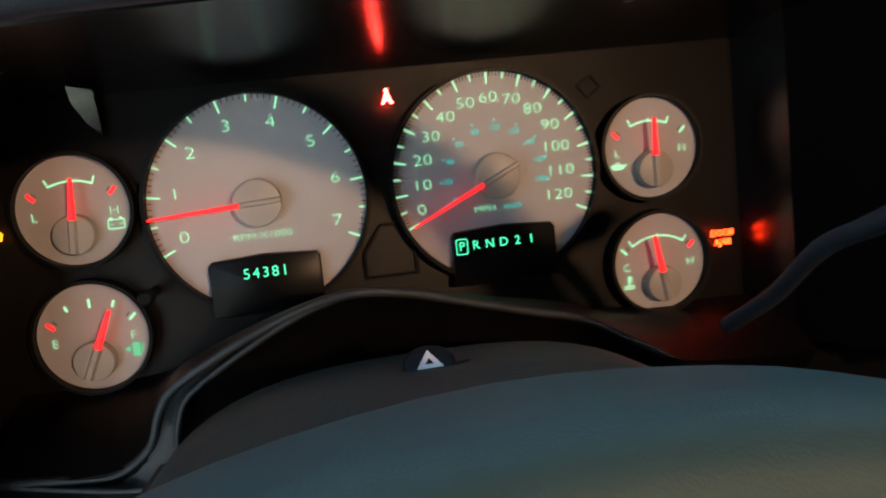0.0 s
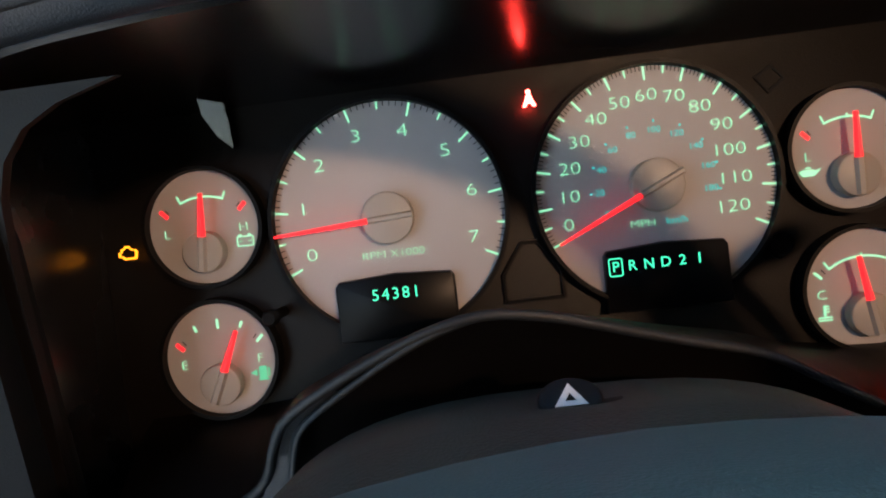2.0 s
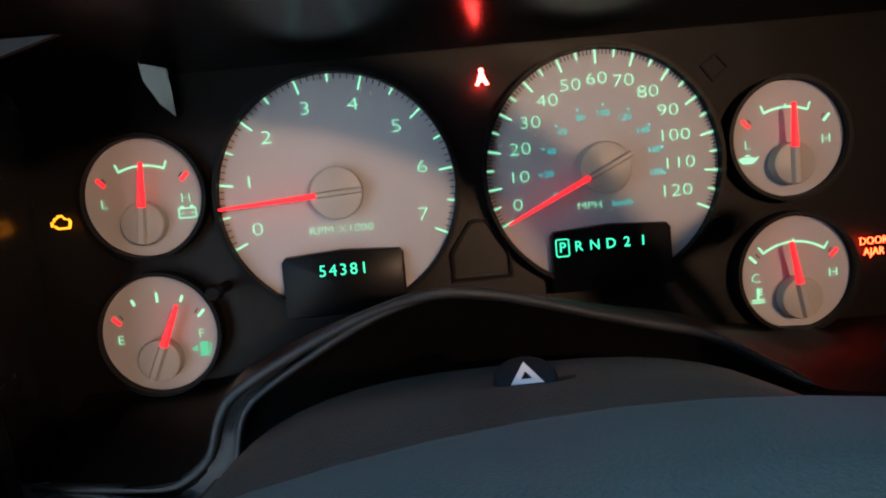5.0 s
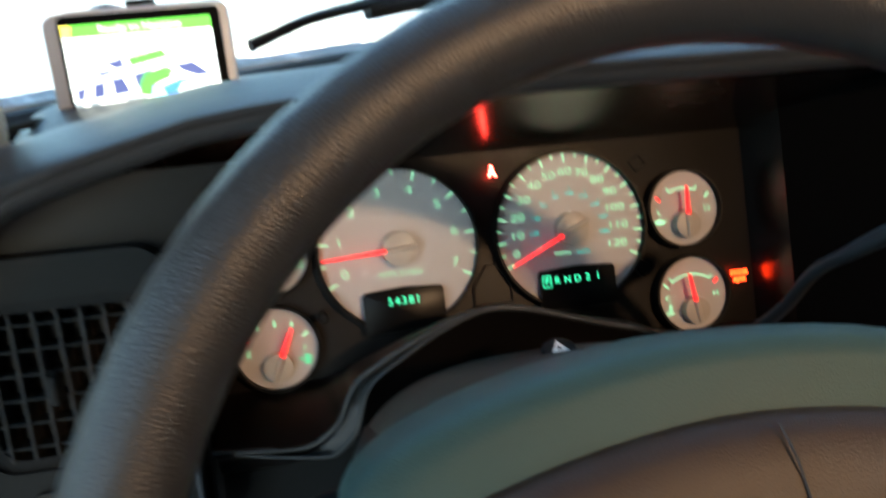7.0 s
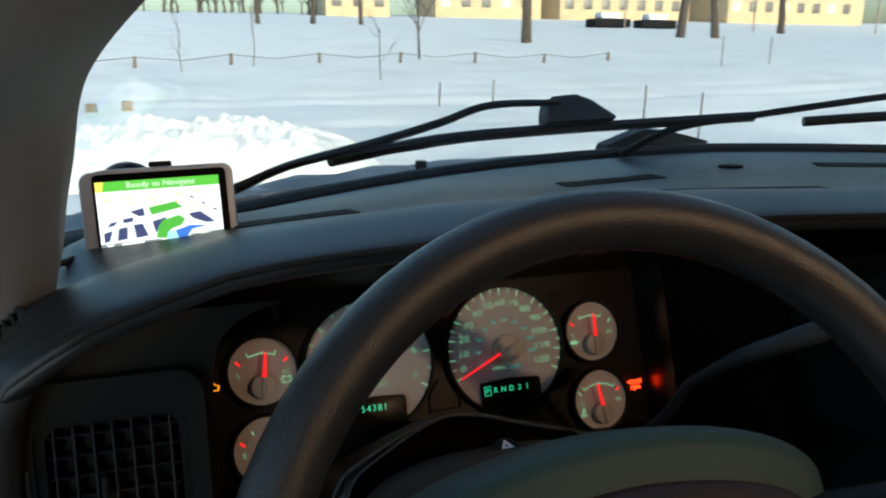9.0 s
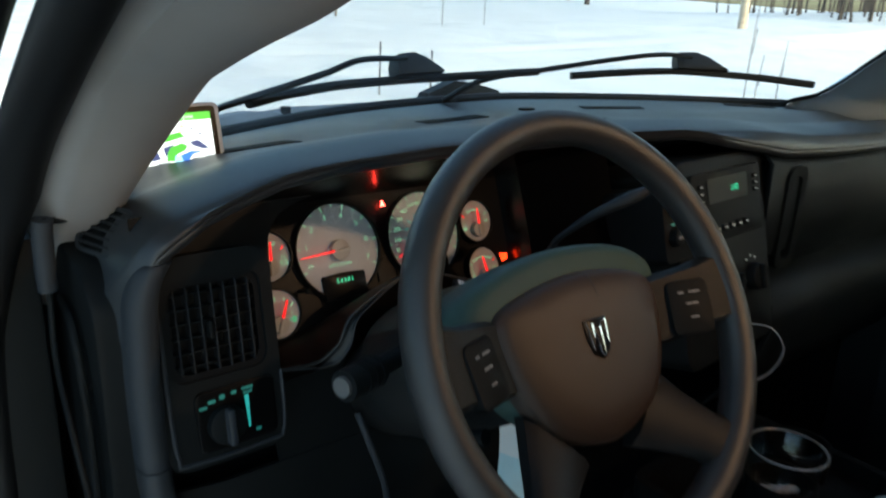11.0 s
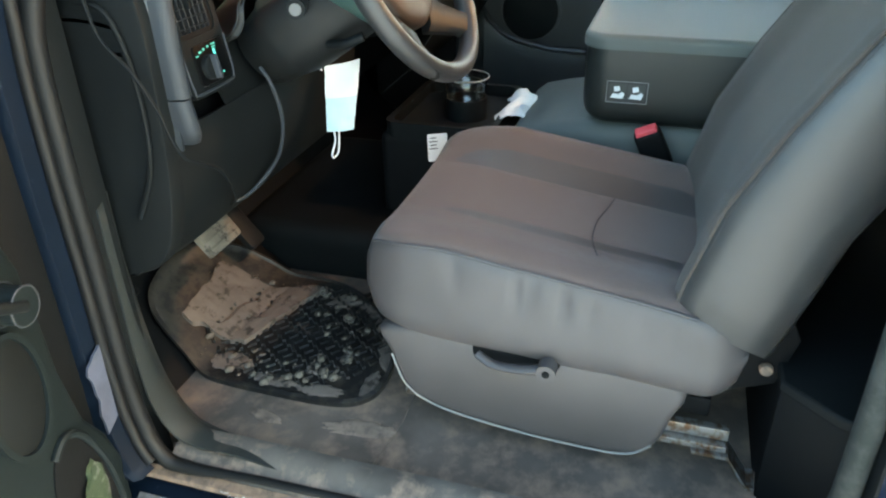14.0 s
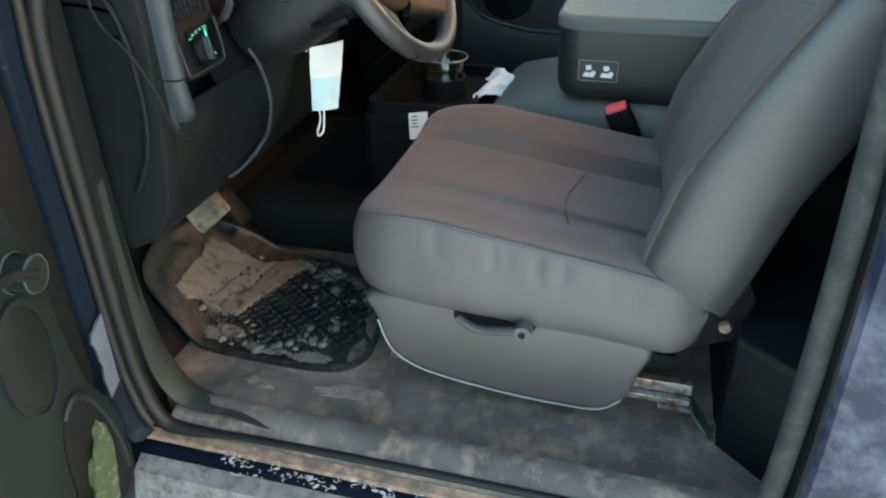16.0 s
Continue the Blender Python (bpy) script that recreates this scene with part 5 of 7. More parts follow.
part("rim", bm, WHEEL, wheel, "dark grained steering wheel rim", smooth=80)
WH = WM @ pose(0, 0, -0.046)
bm = B()
o = spline([(-0.121, 0.041, 0), (-0.080, 0.066, 0), (0.0, 0.079, 0), (0.080, 0.071, 0), (0.121, 0.045, 0), (0.106, 0.0, 0), (0.088, -0.038, 0), (0.060, -0.068, 0), (0.025, -0.088, 0), (-0.025, -0.088, 0), (-0.060, -0.068, 0), (-0.088, -0.038, 0), (-0.106, 0.0, 0)], 5, True)
loft(bm, [[WH @ Vector((p.x * s, (p.y if p.y > 0.02 else 0.02 + (p.y - 0.02) * min(1.0, max(0.15, 1 + (z + 0.02) / 0.06))) * s, z)) for p in o] for z, s in ((-0.054, 0.90), (-0.051, 0.95), (-0.045, 0.98), (-0.035, 0.995), (-0.02, 1.0), (0.0, 1.0), (0.012, 0.985), (0.019, 0.94), (0.022, 0.86))])
part("hub_shell", bm, HUBTOP, wheel, "slate vinyl wheel hub, coloured teal as lit by the sky", smooth=60)
o = spline([(-0.096, 0.029, 0), (-0.062, 0.044, 0), (0.0, 0.053, 0), (0.062, 0.047, 0), (0.098, 0.031, 0), (0.099, -0.004, 0), (0.086, -0.045, 0), (0.056, -0.080, 0), (0.0, -0.097, 0), (-0.056, -0.080, 0), (-0.084, -0.045, 0), (-0.097, -0.004, 0)], 5, True)
bm = B()
loft(bm, [[WH @ Vector((p.x * s, p.y * s, z)) for p in o] for z, s in ((0.010, 1.0), (0.024, 0.995), (0.029, 0.96), (0.033, 0.86), (0.036, 0.65), (0.037, 0.3))])
part("airbag_cover", bm, AIRBAG, wheel, "dark vinyl airbag cover, browned as under the cab lamp", smooth=60)
for sx in (-1, 1):
    bm = B()
    secs = [(0.085, -0.002, 0.032, -0.034), (0.115, 0.0, 0.033, -0.022), (0.145, 0.003, 0.031, -0.009), (0.165, 0.005, 0.033, -0.002), (0.180, 0.006, 0.040, 0.0)]
    loft(bm, [[WM @ Vector((sx * x, cy + h * ey, cz + 0.011 * ez)) for ey, ez in ((1, 0.3), (0.85, 1), (-0.85, 1), (-1, 0.3), (-1, -0.8), (1, -0.8))] for x, cy, h, cz in secs])
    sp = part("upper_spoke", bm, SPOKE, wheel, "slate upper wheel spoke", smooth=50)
    PD = WM @ pose(sx * 0.128, -0.006, -0.0065, 0, -sx * 22, -sx * 7)
    bm = slab(B(), rrect(0.044, 0.052, 0.007, 0, 0, 4), -0.006, 0.0045, PD, 0.002)
    pod = part("button_pod", bm, PANEL, sp, "button pod with white legends")
    for i, (w, dx) in enumerate(((0.007, -0.008), (0.014, 0.006), (0.015, 0.002), (0.010, 0.002))):
        bm = slab(B(), rrect(w * 0.85, 0.0019, 0.0006, dx, (0.014, 0.014, 0.003, -0.010)[i], 1), 0.0045, 0.0049, PD)
        part("button_legend", bm, LEGEND, pod)
    bm = B()
    p0, p1 = Vector((sx * 0.055, -0.080, 0.0)), Vector((sx * 0.118, -0.140, 0.0))
    d = (p1 - p0).normalized()
    nv = Vector((-d.y, d.x, 0))
    loft(bm, [[WM @ (p0.lerp(p1, t) + nv * (w * ey) + Vector((0, 0, 0.012 * ez + cz))) for ey, ez in ((1, 0.4), (0.7, 1), (-0.7, 1), (-1, 0.4), (-1, -0.6), (1, -0.6))] for t, w, cz in ((0, 0.040, -0.036), (0.35, 0.030, -0.024), (0.7, 0.023, -0.008), (0.9, 0.027, -0.002), (1.1, 0.034, 0.0))])
    part("lower_spoke", bm, SPOKE, wheel, "dark lower wheel spoke", smooth=50)
BM_ = WH @ pose(0.002, -0.006, 0.0)
bm = slab(B(), [(-0.014, 0.016), (0.014, 0.016), (0.0145, 0.0), (0.010, -0.014), (0.0, -0.020), (-0.010, -0.014), (-0.0145, 0.0)], 0.033, 0.0385, BM_, 0.0015)
seam_line = spline([(0.012, 0.050, 0.0335), (0.014, 0.040, 0.0362), (0.016, 0.026, 0.0372)], 5)
part("cover_seam", sweep(B(), [WH @ p for p in seam_line], 0.0004, 6), INK, wheel, "thin dark tear seam of the airbag cover")
badge = part("badge", bm, GLOSS, wheel, "chrome shield badge")
for q in ([(-0.012, 0.014), (-0.004, 0.012), (-0.006, 0.0), (-0.010, -0.010)], [(0.012, 0.014), (0.004, 0.012), (0.006, 0.0), (0.010, -0.010)], [(-0.004, 0.008), (0.004, 0.008), (0.003, -0.014), (0.0, -0.018), (-0.003, -0.014)]):
    part("badge_shape", slab(B(), q, 0.0382, 0.0405, BM_, 0.0008), CHROME, badge)

# ---- driver's seat ----
seat = thing("driver_seat", (0.09, -0.15, FLOOR_Z), "grey vinyl bucket seat with taupe cloth centre", "car seat")
SX0, SX1 = -0.165, 0.345


def crease(y, v):
    """Wrinkles in the vinyl below the welt of the cushion."""
    d = 0.0
    for c, w, deep, lean in ((-0.02, 0.010, 0.002, 0.02), (-0.115, 0.007, 0.004, 0.01), (-0.135, 0.006, 0.003, -0.02), (-0.185, 0.008, 0.0045, 0.015), (-0.225, 0.008, 0.003, -0.01), (-0.30, 0.012, 0.002, 0.03), (-0.345, 0.007, 0.003, 0.02)):
        d += 2.0 * deep * math.exp(-((y - c - lean * (v - 0.7)) / w) ** 2) * math.exp(-((v - 0.76) / 0.15) ** 2)
    return d + 0.003 * noise.noise((y * 9, v * 2, 4))


def bolster(u, t):
    """Rise of the padded wings along the cushion."""
    ends = min(1.0, 3.2 * t + 0.12) * min(1.0, 5 * (1.04 - t))
    return (0.036 * math.exp(-((u - 0.76) / 0.24) ** 2) + 0.010 * math.exp(-((u + 0.78) / 0.2) ** 2)) * max(0.0, ends) - 0.005 * math.exp(-((u - 0.36) / 0.05) ** 2) * min(1, 3 * t) - 0.004 * math.exp(-((u + 0.42) / 0.05) ** 2) * min(1, 3 * t)


HALF = [(-0.985, 0.0), (-1.0, 0.06), (-1.012, 0.16), (-1.016, 0.3), (-1.012, 0.42), (-1.006, 0.54), (-1.0, 0.66), (-0.995, 0.76), (-0.985, 0.86), (-0.97, 0.93), (-0.945, 0.975), (-0.90, 1.0), (-0.78, 1.0), (-0.6, 0.965), (-0.3, 0.95), (0.0, 0.945)]


def cushion_section(y):
    """Half width, low and top height of the cushion at a place along it."""
    t, tt = (0.135 - y) / 0.585, (0.13 - y) / 0.56
    top = 1.060 - 0.085 * tt - 0.026 * (1 - min(1, max(0, tt) * 4)) ** 2
    low = 0.886 - 0.036 * min(1, max(0, tt)) + 0.012 * (1 - min(1, max(0, tt) * 5))
    end = min(1.0, max(0.0, (t - 0.90) / 0.10))
    front = min(1.0, max(0.0, (0.05 - t) / 0.05))
    low += 0.062 * (1 - math.sqrt(1 - end * end)) + 0.035 * (1 - math.sqrt(1 - front * front))
    top -= 0.030 * (1 - math.sqrt(1 - end * end)) + 0.030 * (1 - math.sqrt(1 - front * front))
    return 0.255 - 0.030 * max(0.0, 1 - t * 7) ** 2 - 0.02 * end ** 2, low, top


def cushion_point(u, v, y):
    w, low, top = cushion_section(y)
    rise = bolster(u, (0.13 - y) / 0.56) * min(1.0, max(0.0, (v - 0.5) / 0.4))
    return Vector((0.09 + u * w + (crease(y, v) if u < -0.9 else 0.0), y, low + (top - low) * v + rise))


def build_cushion():
    bm = B()
    around = HALF + [(-u, v) for u, v in reversed(HALF[:-1])]
    loft(bm, [[cushion_point(u, v, 0.135 - 0.585 * i / 64) for u, v in around] for i in range(65)])
    part("cushion", bm, VINYL, seat, "grey vinyl seat cushion", smooth=60)


build_cushion()


def cloth_point(u, y, proud=0.0025):
    """A point on the cloth, laid over the cushion."""
    return cushion_point(u, lerp_table([(a, b) for a, b in HALF[9:]], -abs(u)), y) + Vector((0, 0, proud))


bm = B()
sheet(bm, [[cloth_point(-0.955 + 1.90 * j / 44, 0.122 - 0.50 * i / 40) for j in range(45)] for i in range(41)], 0.010, (0, 0, 1))
part("cloth_panel", bm, FABRIC, seat, "taupe cloth seat panel", smooth=60)
seam = [(0.30, 0.70), (0.1, 0.68), (-0.1, 0.66), (-0.35, 0.66), (-0.60, 0.69)]
part("seam", sweep(B(), spline([cloth_point(u, 0.118 - 0.49 * t, 0.0030) for u, t in seam], 8), 0.0011, 6), INK, seat, "dark stitched seam")
part("welt", sweep(B(), spline([cushion_point(-0.962, 0.952, 0.120 - 0.055 * k) + Vector((-0.001, 0, 0.001)) for k in range(10)], 5), 0.0028, 8), VINYL, seat, "pale vinyl welt")
# side shield under the cushion
bm = slab(B(), spline([(0.096, 0.885, 0), (0.094, 0.83, 0), (0.074, 0.772, 0), (0.039, 0.742, 0), (-0.02, 0.724, 0), (-0.134, 0.709, 0), (-0.24, 0.704, 0), (-0.307, 0.708, 0), (-0.342, 0.735, 0), (-0.360, 0.789, 0), (-0.362, 0.862, 0), (-0.14, 0.885, 0)], 4, True), -0.03, 0.0, Matrix(((0, 0, -1, SX0 + 0.004), (1, 0, 0, 0), (0, 1, 0, 0), (0, 0, 0, 1))), 0.012, 4)
part("side_shield", bm, VINYL, seat, "grey plastic seat side shield", smooth=50)
edge = spline([(SX0 + 0.004, 0.091, 0.83), (SX0 + 0.004, 0.071, 0.774), (SX0 + 0.004, 0.037, 0.745), (SX0 + 0.004, -0.02, 0.727), (SX0 + 0.004, -0.134, 0.712), (SX0 + 0.004, -0.24, 0.707), (SX0 + 0.004, -0.303, 0.711), (SX0 + 0.004, -0.338, 0.737)], 6)
part("shield_edge", sweep(B(), edge, 0.0016, 6), PILLAR, seat, "pale line along the edge of the side shield")
bm = box(B(), -0.12, 0.30, -0.32, 0.06, 0.70, 0.87, 0.02)
part("seat_base", bm, DARK, seat)
bm = slab(B(), rrect(0.140, 0.044, 0.020, -0.118, 0.869, 6), 0.0, 0.003, Matrix(((0, 0, -1, SX0 + 0.006), (1, 0, 0, 0), (0, 1, 0, 0), (0, 0, 0, 1))), 0.001)
part("lever_recess", bm, DARK, seat)
bm = sweep(B(), spline([(SX0 - 0.006, -0.058, 0.868), (SX0 - 0.014, -0.085, 0.858), (SX0 - 0.016, -0.12, 0.858), (SX0 - 0.016, -0.155, 0.864), (SX0 - 0.014, -0.175, 0.868)], 5), 0.008, 10, 0.7, taper=1.6)
part("recline_lever", bm, VINYL, seat, "grey recline lever")
bm = sweep(B(), [(SX0 - 0.004, -0.170, 0.867), (SX0 - 0.028, -0.170, 0.867)], 0.015, 20)
part("lever_boss", bm, VINYL, seat)
bm = sweep(B(), [(SX0 - 0.012, -0.170, 0.867), (SX0 - 0.0295, -0.170, 0.867)], 0.006, 14)
part("lever_bolt", bm, DARK, seat)
# backrest
bm = B()
rings = []
for t, yf, z, wl, dp in ((0, -0.345, 0.985, 0.240, 0.135), (0.1, -0.352, 1.03, 0.248, 0.145), (0.3, -0.385, 1.15, 0.25, 0.155), (0.5, -0.440, 1.26, 0.25, 0.155), (0.75, -0.537, 1.42, 0.245, 0.145), (1.0, -0.640, 1.60, 0.20, 0.10)):
    ring = []
    for u, d in ((-0.6, 0.02), (-0.85, -0.006), (-0.96, 0.0), (-1.01, 0.02), (-1.035, 0.055), (-1.03, 0.7 * dp), (-1.0, dp * 0.93), (-0.93, dp), (0.93, dp), (1.0, dp * 0.93), (1.03, 0.7 * dp), (1.035, 0.055), (1.01, 0.02), (0.96, 0.0), (0.85, -0.006), (0.6, 0.02), (0.0, 0.026)):
        ring.append((0.09 + u * wl, yf - d, z - (0.045 - 0.03 * min(1, t * 3)) * max(0, d) / 0.1))
    rings.append(ring)
rings2 = []
for a, b in zip(rings, rings[1:]):
    for k in range(4):
        rings2.append([Vector(p).lerp(Vector(q), k / 4) for p, q in zip(a, b)])
rings2.append([Vector(p) for p in rings[-1]])
loft(bm, rings2)
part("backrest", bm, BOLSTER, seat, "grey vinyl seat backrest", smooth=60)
BACK = [(0, -0.345, 0.985, 0.235), (0.1, -0.352, 1.03, 0.245), (0.3, -0.385, 1.15, 0.25), (0.5, -0.440, 1.26, 0.25), (0.75, -0.537, 1.42, 0.245), (1.0, -0.640, 1.60, 0.20)]


def back_front(u, t, proud):
    """A point on the front of the backrest: u across, t up."""
    yf, z, w = [lerp_table([(r[0], r[k]) for r in BACK], t) for k in (1, 2, 3)]
    d = lerp_table([(0, 0.026), (0.6, 0.02), (0.85, -0.006), (0.96, 0.0), (1.02, 0.03)], abs(u))
    return Vector((0.09 + u * w, yf - d + proud, z))


bm = B()
us = [-0.955, -0.93, -0.89, -0.85, -0.78, -0.7, -0.6, -0.4, -0.2, 0.0, 0.2, 0.4, 0.6, 0.7, 0.78, 0.85, 0.89, 0.93, 0.955]
sheet(bm, [[back_front(u, 0.02 + 0.96 * i / 24, 0.004) for u in us] for i in range(25)], 0.006, (0, 1, 0.2))
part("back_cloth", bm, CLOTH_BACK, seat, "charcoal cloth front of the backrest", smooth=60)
for u in (-0.955, 0.955):
    part("back_welt", sweep(B(), [back_front(u, 0.02 + 0.96 * i / 24, 0.003) for i in range(25)], 0.0035, 6), CLOTH_BACK, seat, "dark rolled seam of the backrest")
bm = B()
for i in range(110):
    a, b = back_front(-0.972, 0.03 + 0.94 * i / 110, 0.0025), back_front(-0.972, 0.03 + 0.94 * (i + 0.55) / 110, 0.0025)
    sweep(bm, [a, b], 0.0011, 5)
st = part("stitching", bm, VINYL, seat, "pale thread stitches")
st["kind"] = "stuff"
for x in (-0.125, 0.27):
    bm = box(B(), x - 0.012, x + 0.022, -0.45, 0.08, 0.728, 0.740, 0.002)
    box(bm, x, x + 0.016, -0.452, 0.08, 0.742, 0.764, 0.003)
    part("seat_rail", bm, STEEL, seat, "steel seat rail")
    bm = B()
    loft(bm, [[(x - 0.018, y, z), (x + 0.026, y, z), (x + 0.026, y, z - 0.006), (x - 0.018, y, z - 0.006)] for y, z in ((-0.40, 0.727), (-0.455, 0.726), (-0.478, 0.690), (-0.490, 0.673), (-0.53, 0.672))])
    part("rail_foot", bm, STEEL, seat, "rusty steel rail foot")
    part("foot_bolt", slab(B(), [(0.011 * math.cos(k), 0.011 * math.sin(k)) for k in [math.pi / 3 * i for i in range(6)]], 0.668, 0.686, Matrix.Translation((x + 0.004, -0.511, 0)), 0.002), RUST, seat, "rusty bolt")
bm = box(B(), -0.10, 0.28, -0.42, 0.05, 0.764, 0.80, 0.005)
part("seat_pan", bm, DARK, seat)
bm = slab(B(), circle(0.010, -0.482, 0.888, 16), 0.0, 0.010, Matrix(((0, 0, -1, -0.115), (1, 0, 0, 0), (0, 1, 0, 0), (0, 0, 0, 1))), 0.004)
part("recliner_pivot", bm, RUST, seat, "rusty recliner pivot bolt")
bm = slab(B(), [(-0.36, 0.80), (-0.50, 0.86), (-0.52, 0.94), (-0.47, 1.05), (-0.42, 1.05), (-0.36, 0.90)], -0.012, 0.0, Matrix(((0, 0, -1, -0.113), (1, 0, 0, 0), (0, 1, 0, 0), (0, 0, 0, 1))), 0.003)
part("recliner_plate", bm, DARK, seat)

# low dark box added to blacken the floor behind the seats
bm = slab(B(), [(-0.150, -0.502), (-0.212, -0.568), (-0.235, -0.62), (-0.235, -0.755), (0.48, -0.755), (0.48, -0.502)], 0.667, 0.885, None, 0.010, 3)
rear_box = thing("dark_rear_box", (0.12, -0.63, 0.667), "dark box added to darken the floor behind the seat", "storage bin")
part("rear_box_body", bm, DARK, rear_box)
part("rear_box_top", slab(B(), [(-0.158, -0.498), (-0.220, -0.566), (-0.240, -0.62), (-0.240, -0.757), (0.484, -0.757), (0.484, -0.498)], 0.886, 0.902, None, 0.006, 3), PANEL, rear_box, "charcoal top of the added box")

# ---- middle seat and folded console ----
mid = thing("middle_seat_console", (0.57, -0.3, FLOOR_Z), "folded-down centre armrest console in dark vinyl", "console")
bm = B()
loft(bm, [[(0.392, y, z0), (0.385, y, z0 + 0.03), (0.385, y, z1 - 0.035), (0.394, y, z1 - 0.012), (0.425, y, z1), (0.745, y, z1), (0.776, y, z1 - 0.012), (0.785, y, z1 - 0.035), (0.785, y, z0 + 0.03), (0.778, y, z0)] for y, z0, z1 in ((0.030, 0.885, 0.985), (0.024, 0.872, 1.010), (0.0, 0.862, 1.030), (-0.06, 0.86, 1.045), (-0.16, 0.86, 1.062), (-0.30, 0.86, 1.072), (-0.60, 0.86, 1.072))])
part("seat_cushion", bm, LID, mid, "dark green-grey vinyl middle cushion", smooth=60)
bm = box(B(), 0.40, 0.77, -0.58, 0.0, 0.67, 0.86, 0.01)
part("seat_base", bm, DARK, mid)
bm = B()
ro = rrect(0.428, 0.534, 0.05, 0.586, -0.393, 8)
loft(bm, [[(0.586 + (x - 0.586) * k, -0.393 + (y + 0.393) * k, z) for x, y in ro] for z, k in ((1.066, 0.90), (1.070, 0.945), (1.080, 0.975), (1.098, 0.994), (1.125, 1.0), (1.20, 1.0), (1.226, 0.99))])
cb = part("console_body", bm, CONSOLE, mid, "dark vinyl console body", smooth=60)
bm = slab(B(), rrect(0.434, 0.546, 0.054, 0.586, -0.394, 8), 1.216, 1.244, None, 0.0125, 5)
part("console_lid", bm, LID, mid, "dark vinyl console lid, coloured paler as lit from above", smooth=60)
LM = Matrix(((0, 0, -1, 0.3715), (-1, 0, 0, -0.215), (0, 1, 0, 1.135), (0, 0, 0, 1)))
bm = slab(B(), rrect(0.080, 0.044, 0.002, 0, 0, 2), 0.0, 0.0012, LM)
for_edge = frame_ring(B(), rrect(0.079, 0.043, 0.002, 0, 0, 2), rrect(0.0765, 0.0405, 0.002, 0, 0, 2), 0.0012, 0.0016, LM)
lab = part("warning_label", bm, INK, cb, "black warning label with white airbag pictograms")
part("label_border", for_edge, LEGEND, lab, "grey printed border")
for sx in (-1, 1):
    bm = slab(B(), rrect(0.033, 0.032, 0.001, sx * 0.0178, 0, 2), 0.0012, 0.0016, LM)
    tile = part("pictogram_field", bm, material("grey_print", (0.035, 0.038, 0.038), 0.6, bump=0), lab)
    for q in ([(-0.013, -0.012), (0.010, -0.013), (0.014, -0.003), (0.009, 0.001), (0.002, -0.004), (-0.009, -0.003)], [(-0.006, 0.000), (0.005, 0.003), (0.003, 0.012), (-0.008, 0.010)]):
        part("pictogram", slab(B(), [(sx * 0.0178 + a, b) for a, b in q], 0.0016, 0.002, LM), WHITE, tile, smooth=0)

buckle = thing("seat_belt_buckle", (0.345, -0.28, 1.0), "black seat belt buckle with red release button", "seat belt")
BK = Matrix.Translation((0.352, -0.292, 1.005)) @ Matrix.Rotation(radians(-24), 4, "X") @ Matrix.Rotation(radians(-16), 4, "Y")
bm = box(B(), -0.014, 0.014, -0.026, 0.026, -0.01, 0.078, 0.008, 3, BK)
part("buckle_body", bm, DARK, buckle)
bm = box(B(), -0.011, 0.011, -0.021, 0.021, 0.073, 0.086, 0.004, 3, BK)
part("release_button", bm, BUCKLE, buckle, "red release button")


# ---- passenger door ----
pdoor = thing("passenger_door", (1.31, 0.0, FLOOR_Z), "closed passenger door with dark moulded trim", "door")
MP = Matrix(((0, 0, -1, 1.30), (1, 0, 0, 0), (0, 1, 0, 0), (0, 0, 0, 1)))
bm = box(B(), 1.30, 1.40, -0.75, 0.50, 0.62, 1.445, 0.012, 3)
part("door_panel", bm, PAD, pdoor, "dark moulded door trim")
bm = B()
loft(bm, [[(1.305, y, 1.36), (1.285, y, 1.375), (1.272, y, 1.405), (1.272, y, 1.435), (1.285, y, 1.452), (1.34, y, 1.452), (1.34, y, 1.36)] for y in (-0.75, -0.3, 0.1, 0.44)])
part("belt_moulding", bm, PAD, pdoor)
bm = B()
crease_line = spline([(1.30, 0.225, 1.22), (1.30, 0.195, 1.282), (1.30, 0.163, 1.324), (1.30, 0.12, 1.360), (1.30, 0.07, 1.373), (1.30, -0.29, 1.385), (1.30, -0.75, 1.392)], 6)
sweep(bm, crease_line, 0.0055, 8)
part("trim_groove", bm, DARK, pdoor, "dark groove round the upper door trim")
bm = B()
loft(bm, [[(1.305, p.y, p.z - 0.010), (1.290, p.y, p.z - 0.012), (1.282, p.y, p.z - 0.022), (1.284, p.y, p.z - 0.045), (1.292, p.y, p.z - 0.062), (1.305, p.y, p.z - 0.066)] for p in crease_line[14:]])
part("upper_inset", bm, PAD, pdoor, "padded inset of the door trim", smooth=60)
bm = B()
loft(bm, [[(1.305, y, z + 0.03), (1.305 - w, y, z + 0.022), (1.295 - w, y, z), (1.305 - w * 0.8, y, z - 0.03), (1.305, y, z - 0.045)] for y, z, w in ((0.165, 1.288, 0.006), (0.13, 1.284, 0.012), (0.05, 1.270, 0.030), (-0.054, 1.255, 0.046), (-0.3, 1.243, 0.055), (-0.75, 1.240, 0.055))])
part("armrest", bm, PAD, pdoor, "dark moulded armrest", smooth=60)
HP = MP @ pose(0.068, 1.206, 0, 0, 0, 9)
bm = slab(B(), rrect(0.135, 0.042, 0.014, 0, 0, 4), 0.0, 0.005, HP, 0.003)
ph = part("handle_recess", bm, DARK, pdoor)
bm = slab(B(), rrect(0.100, 0.018, 0.008, -0.004, 0.002, 4), 0.005, 0.018, HP, 0.005)
part("inner_handle", bm, PANEL, ph, "black lever of the door handle")
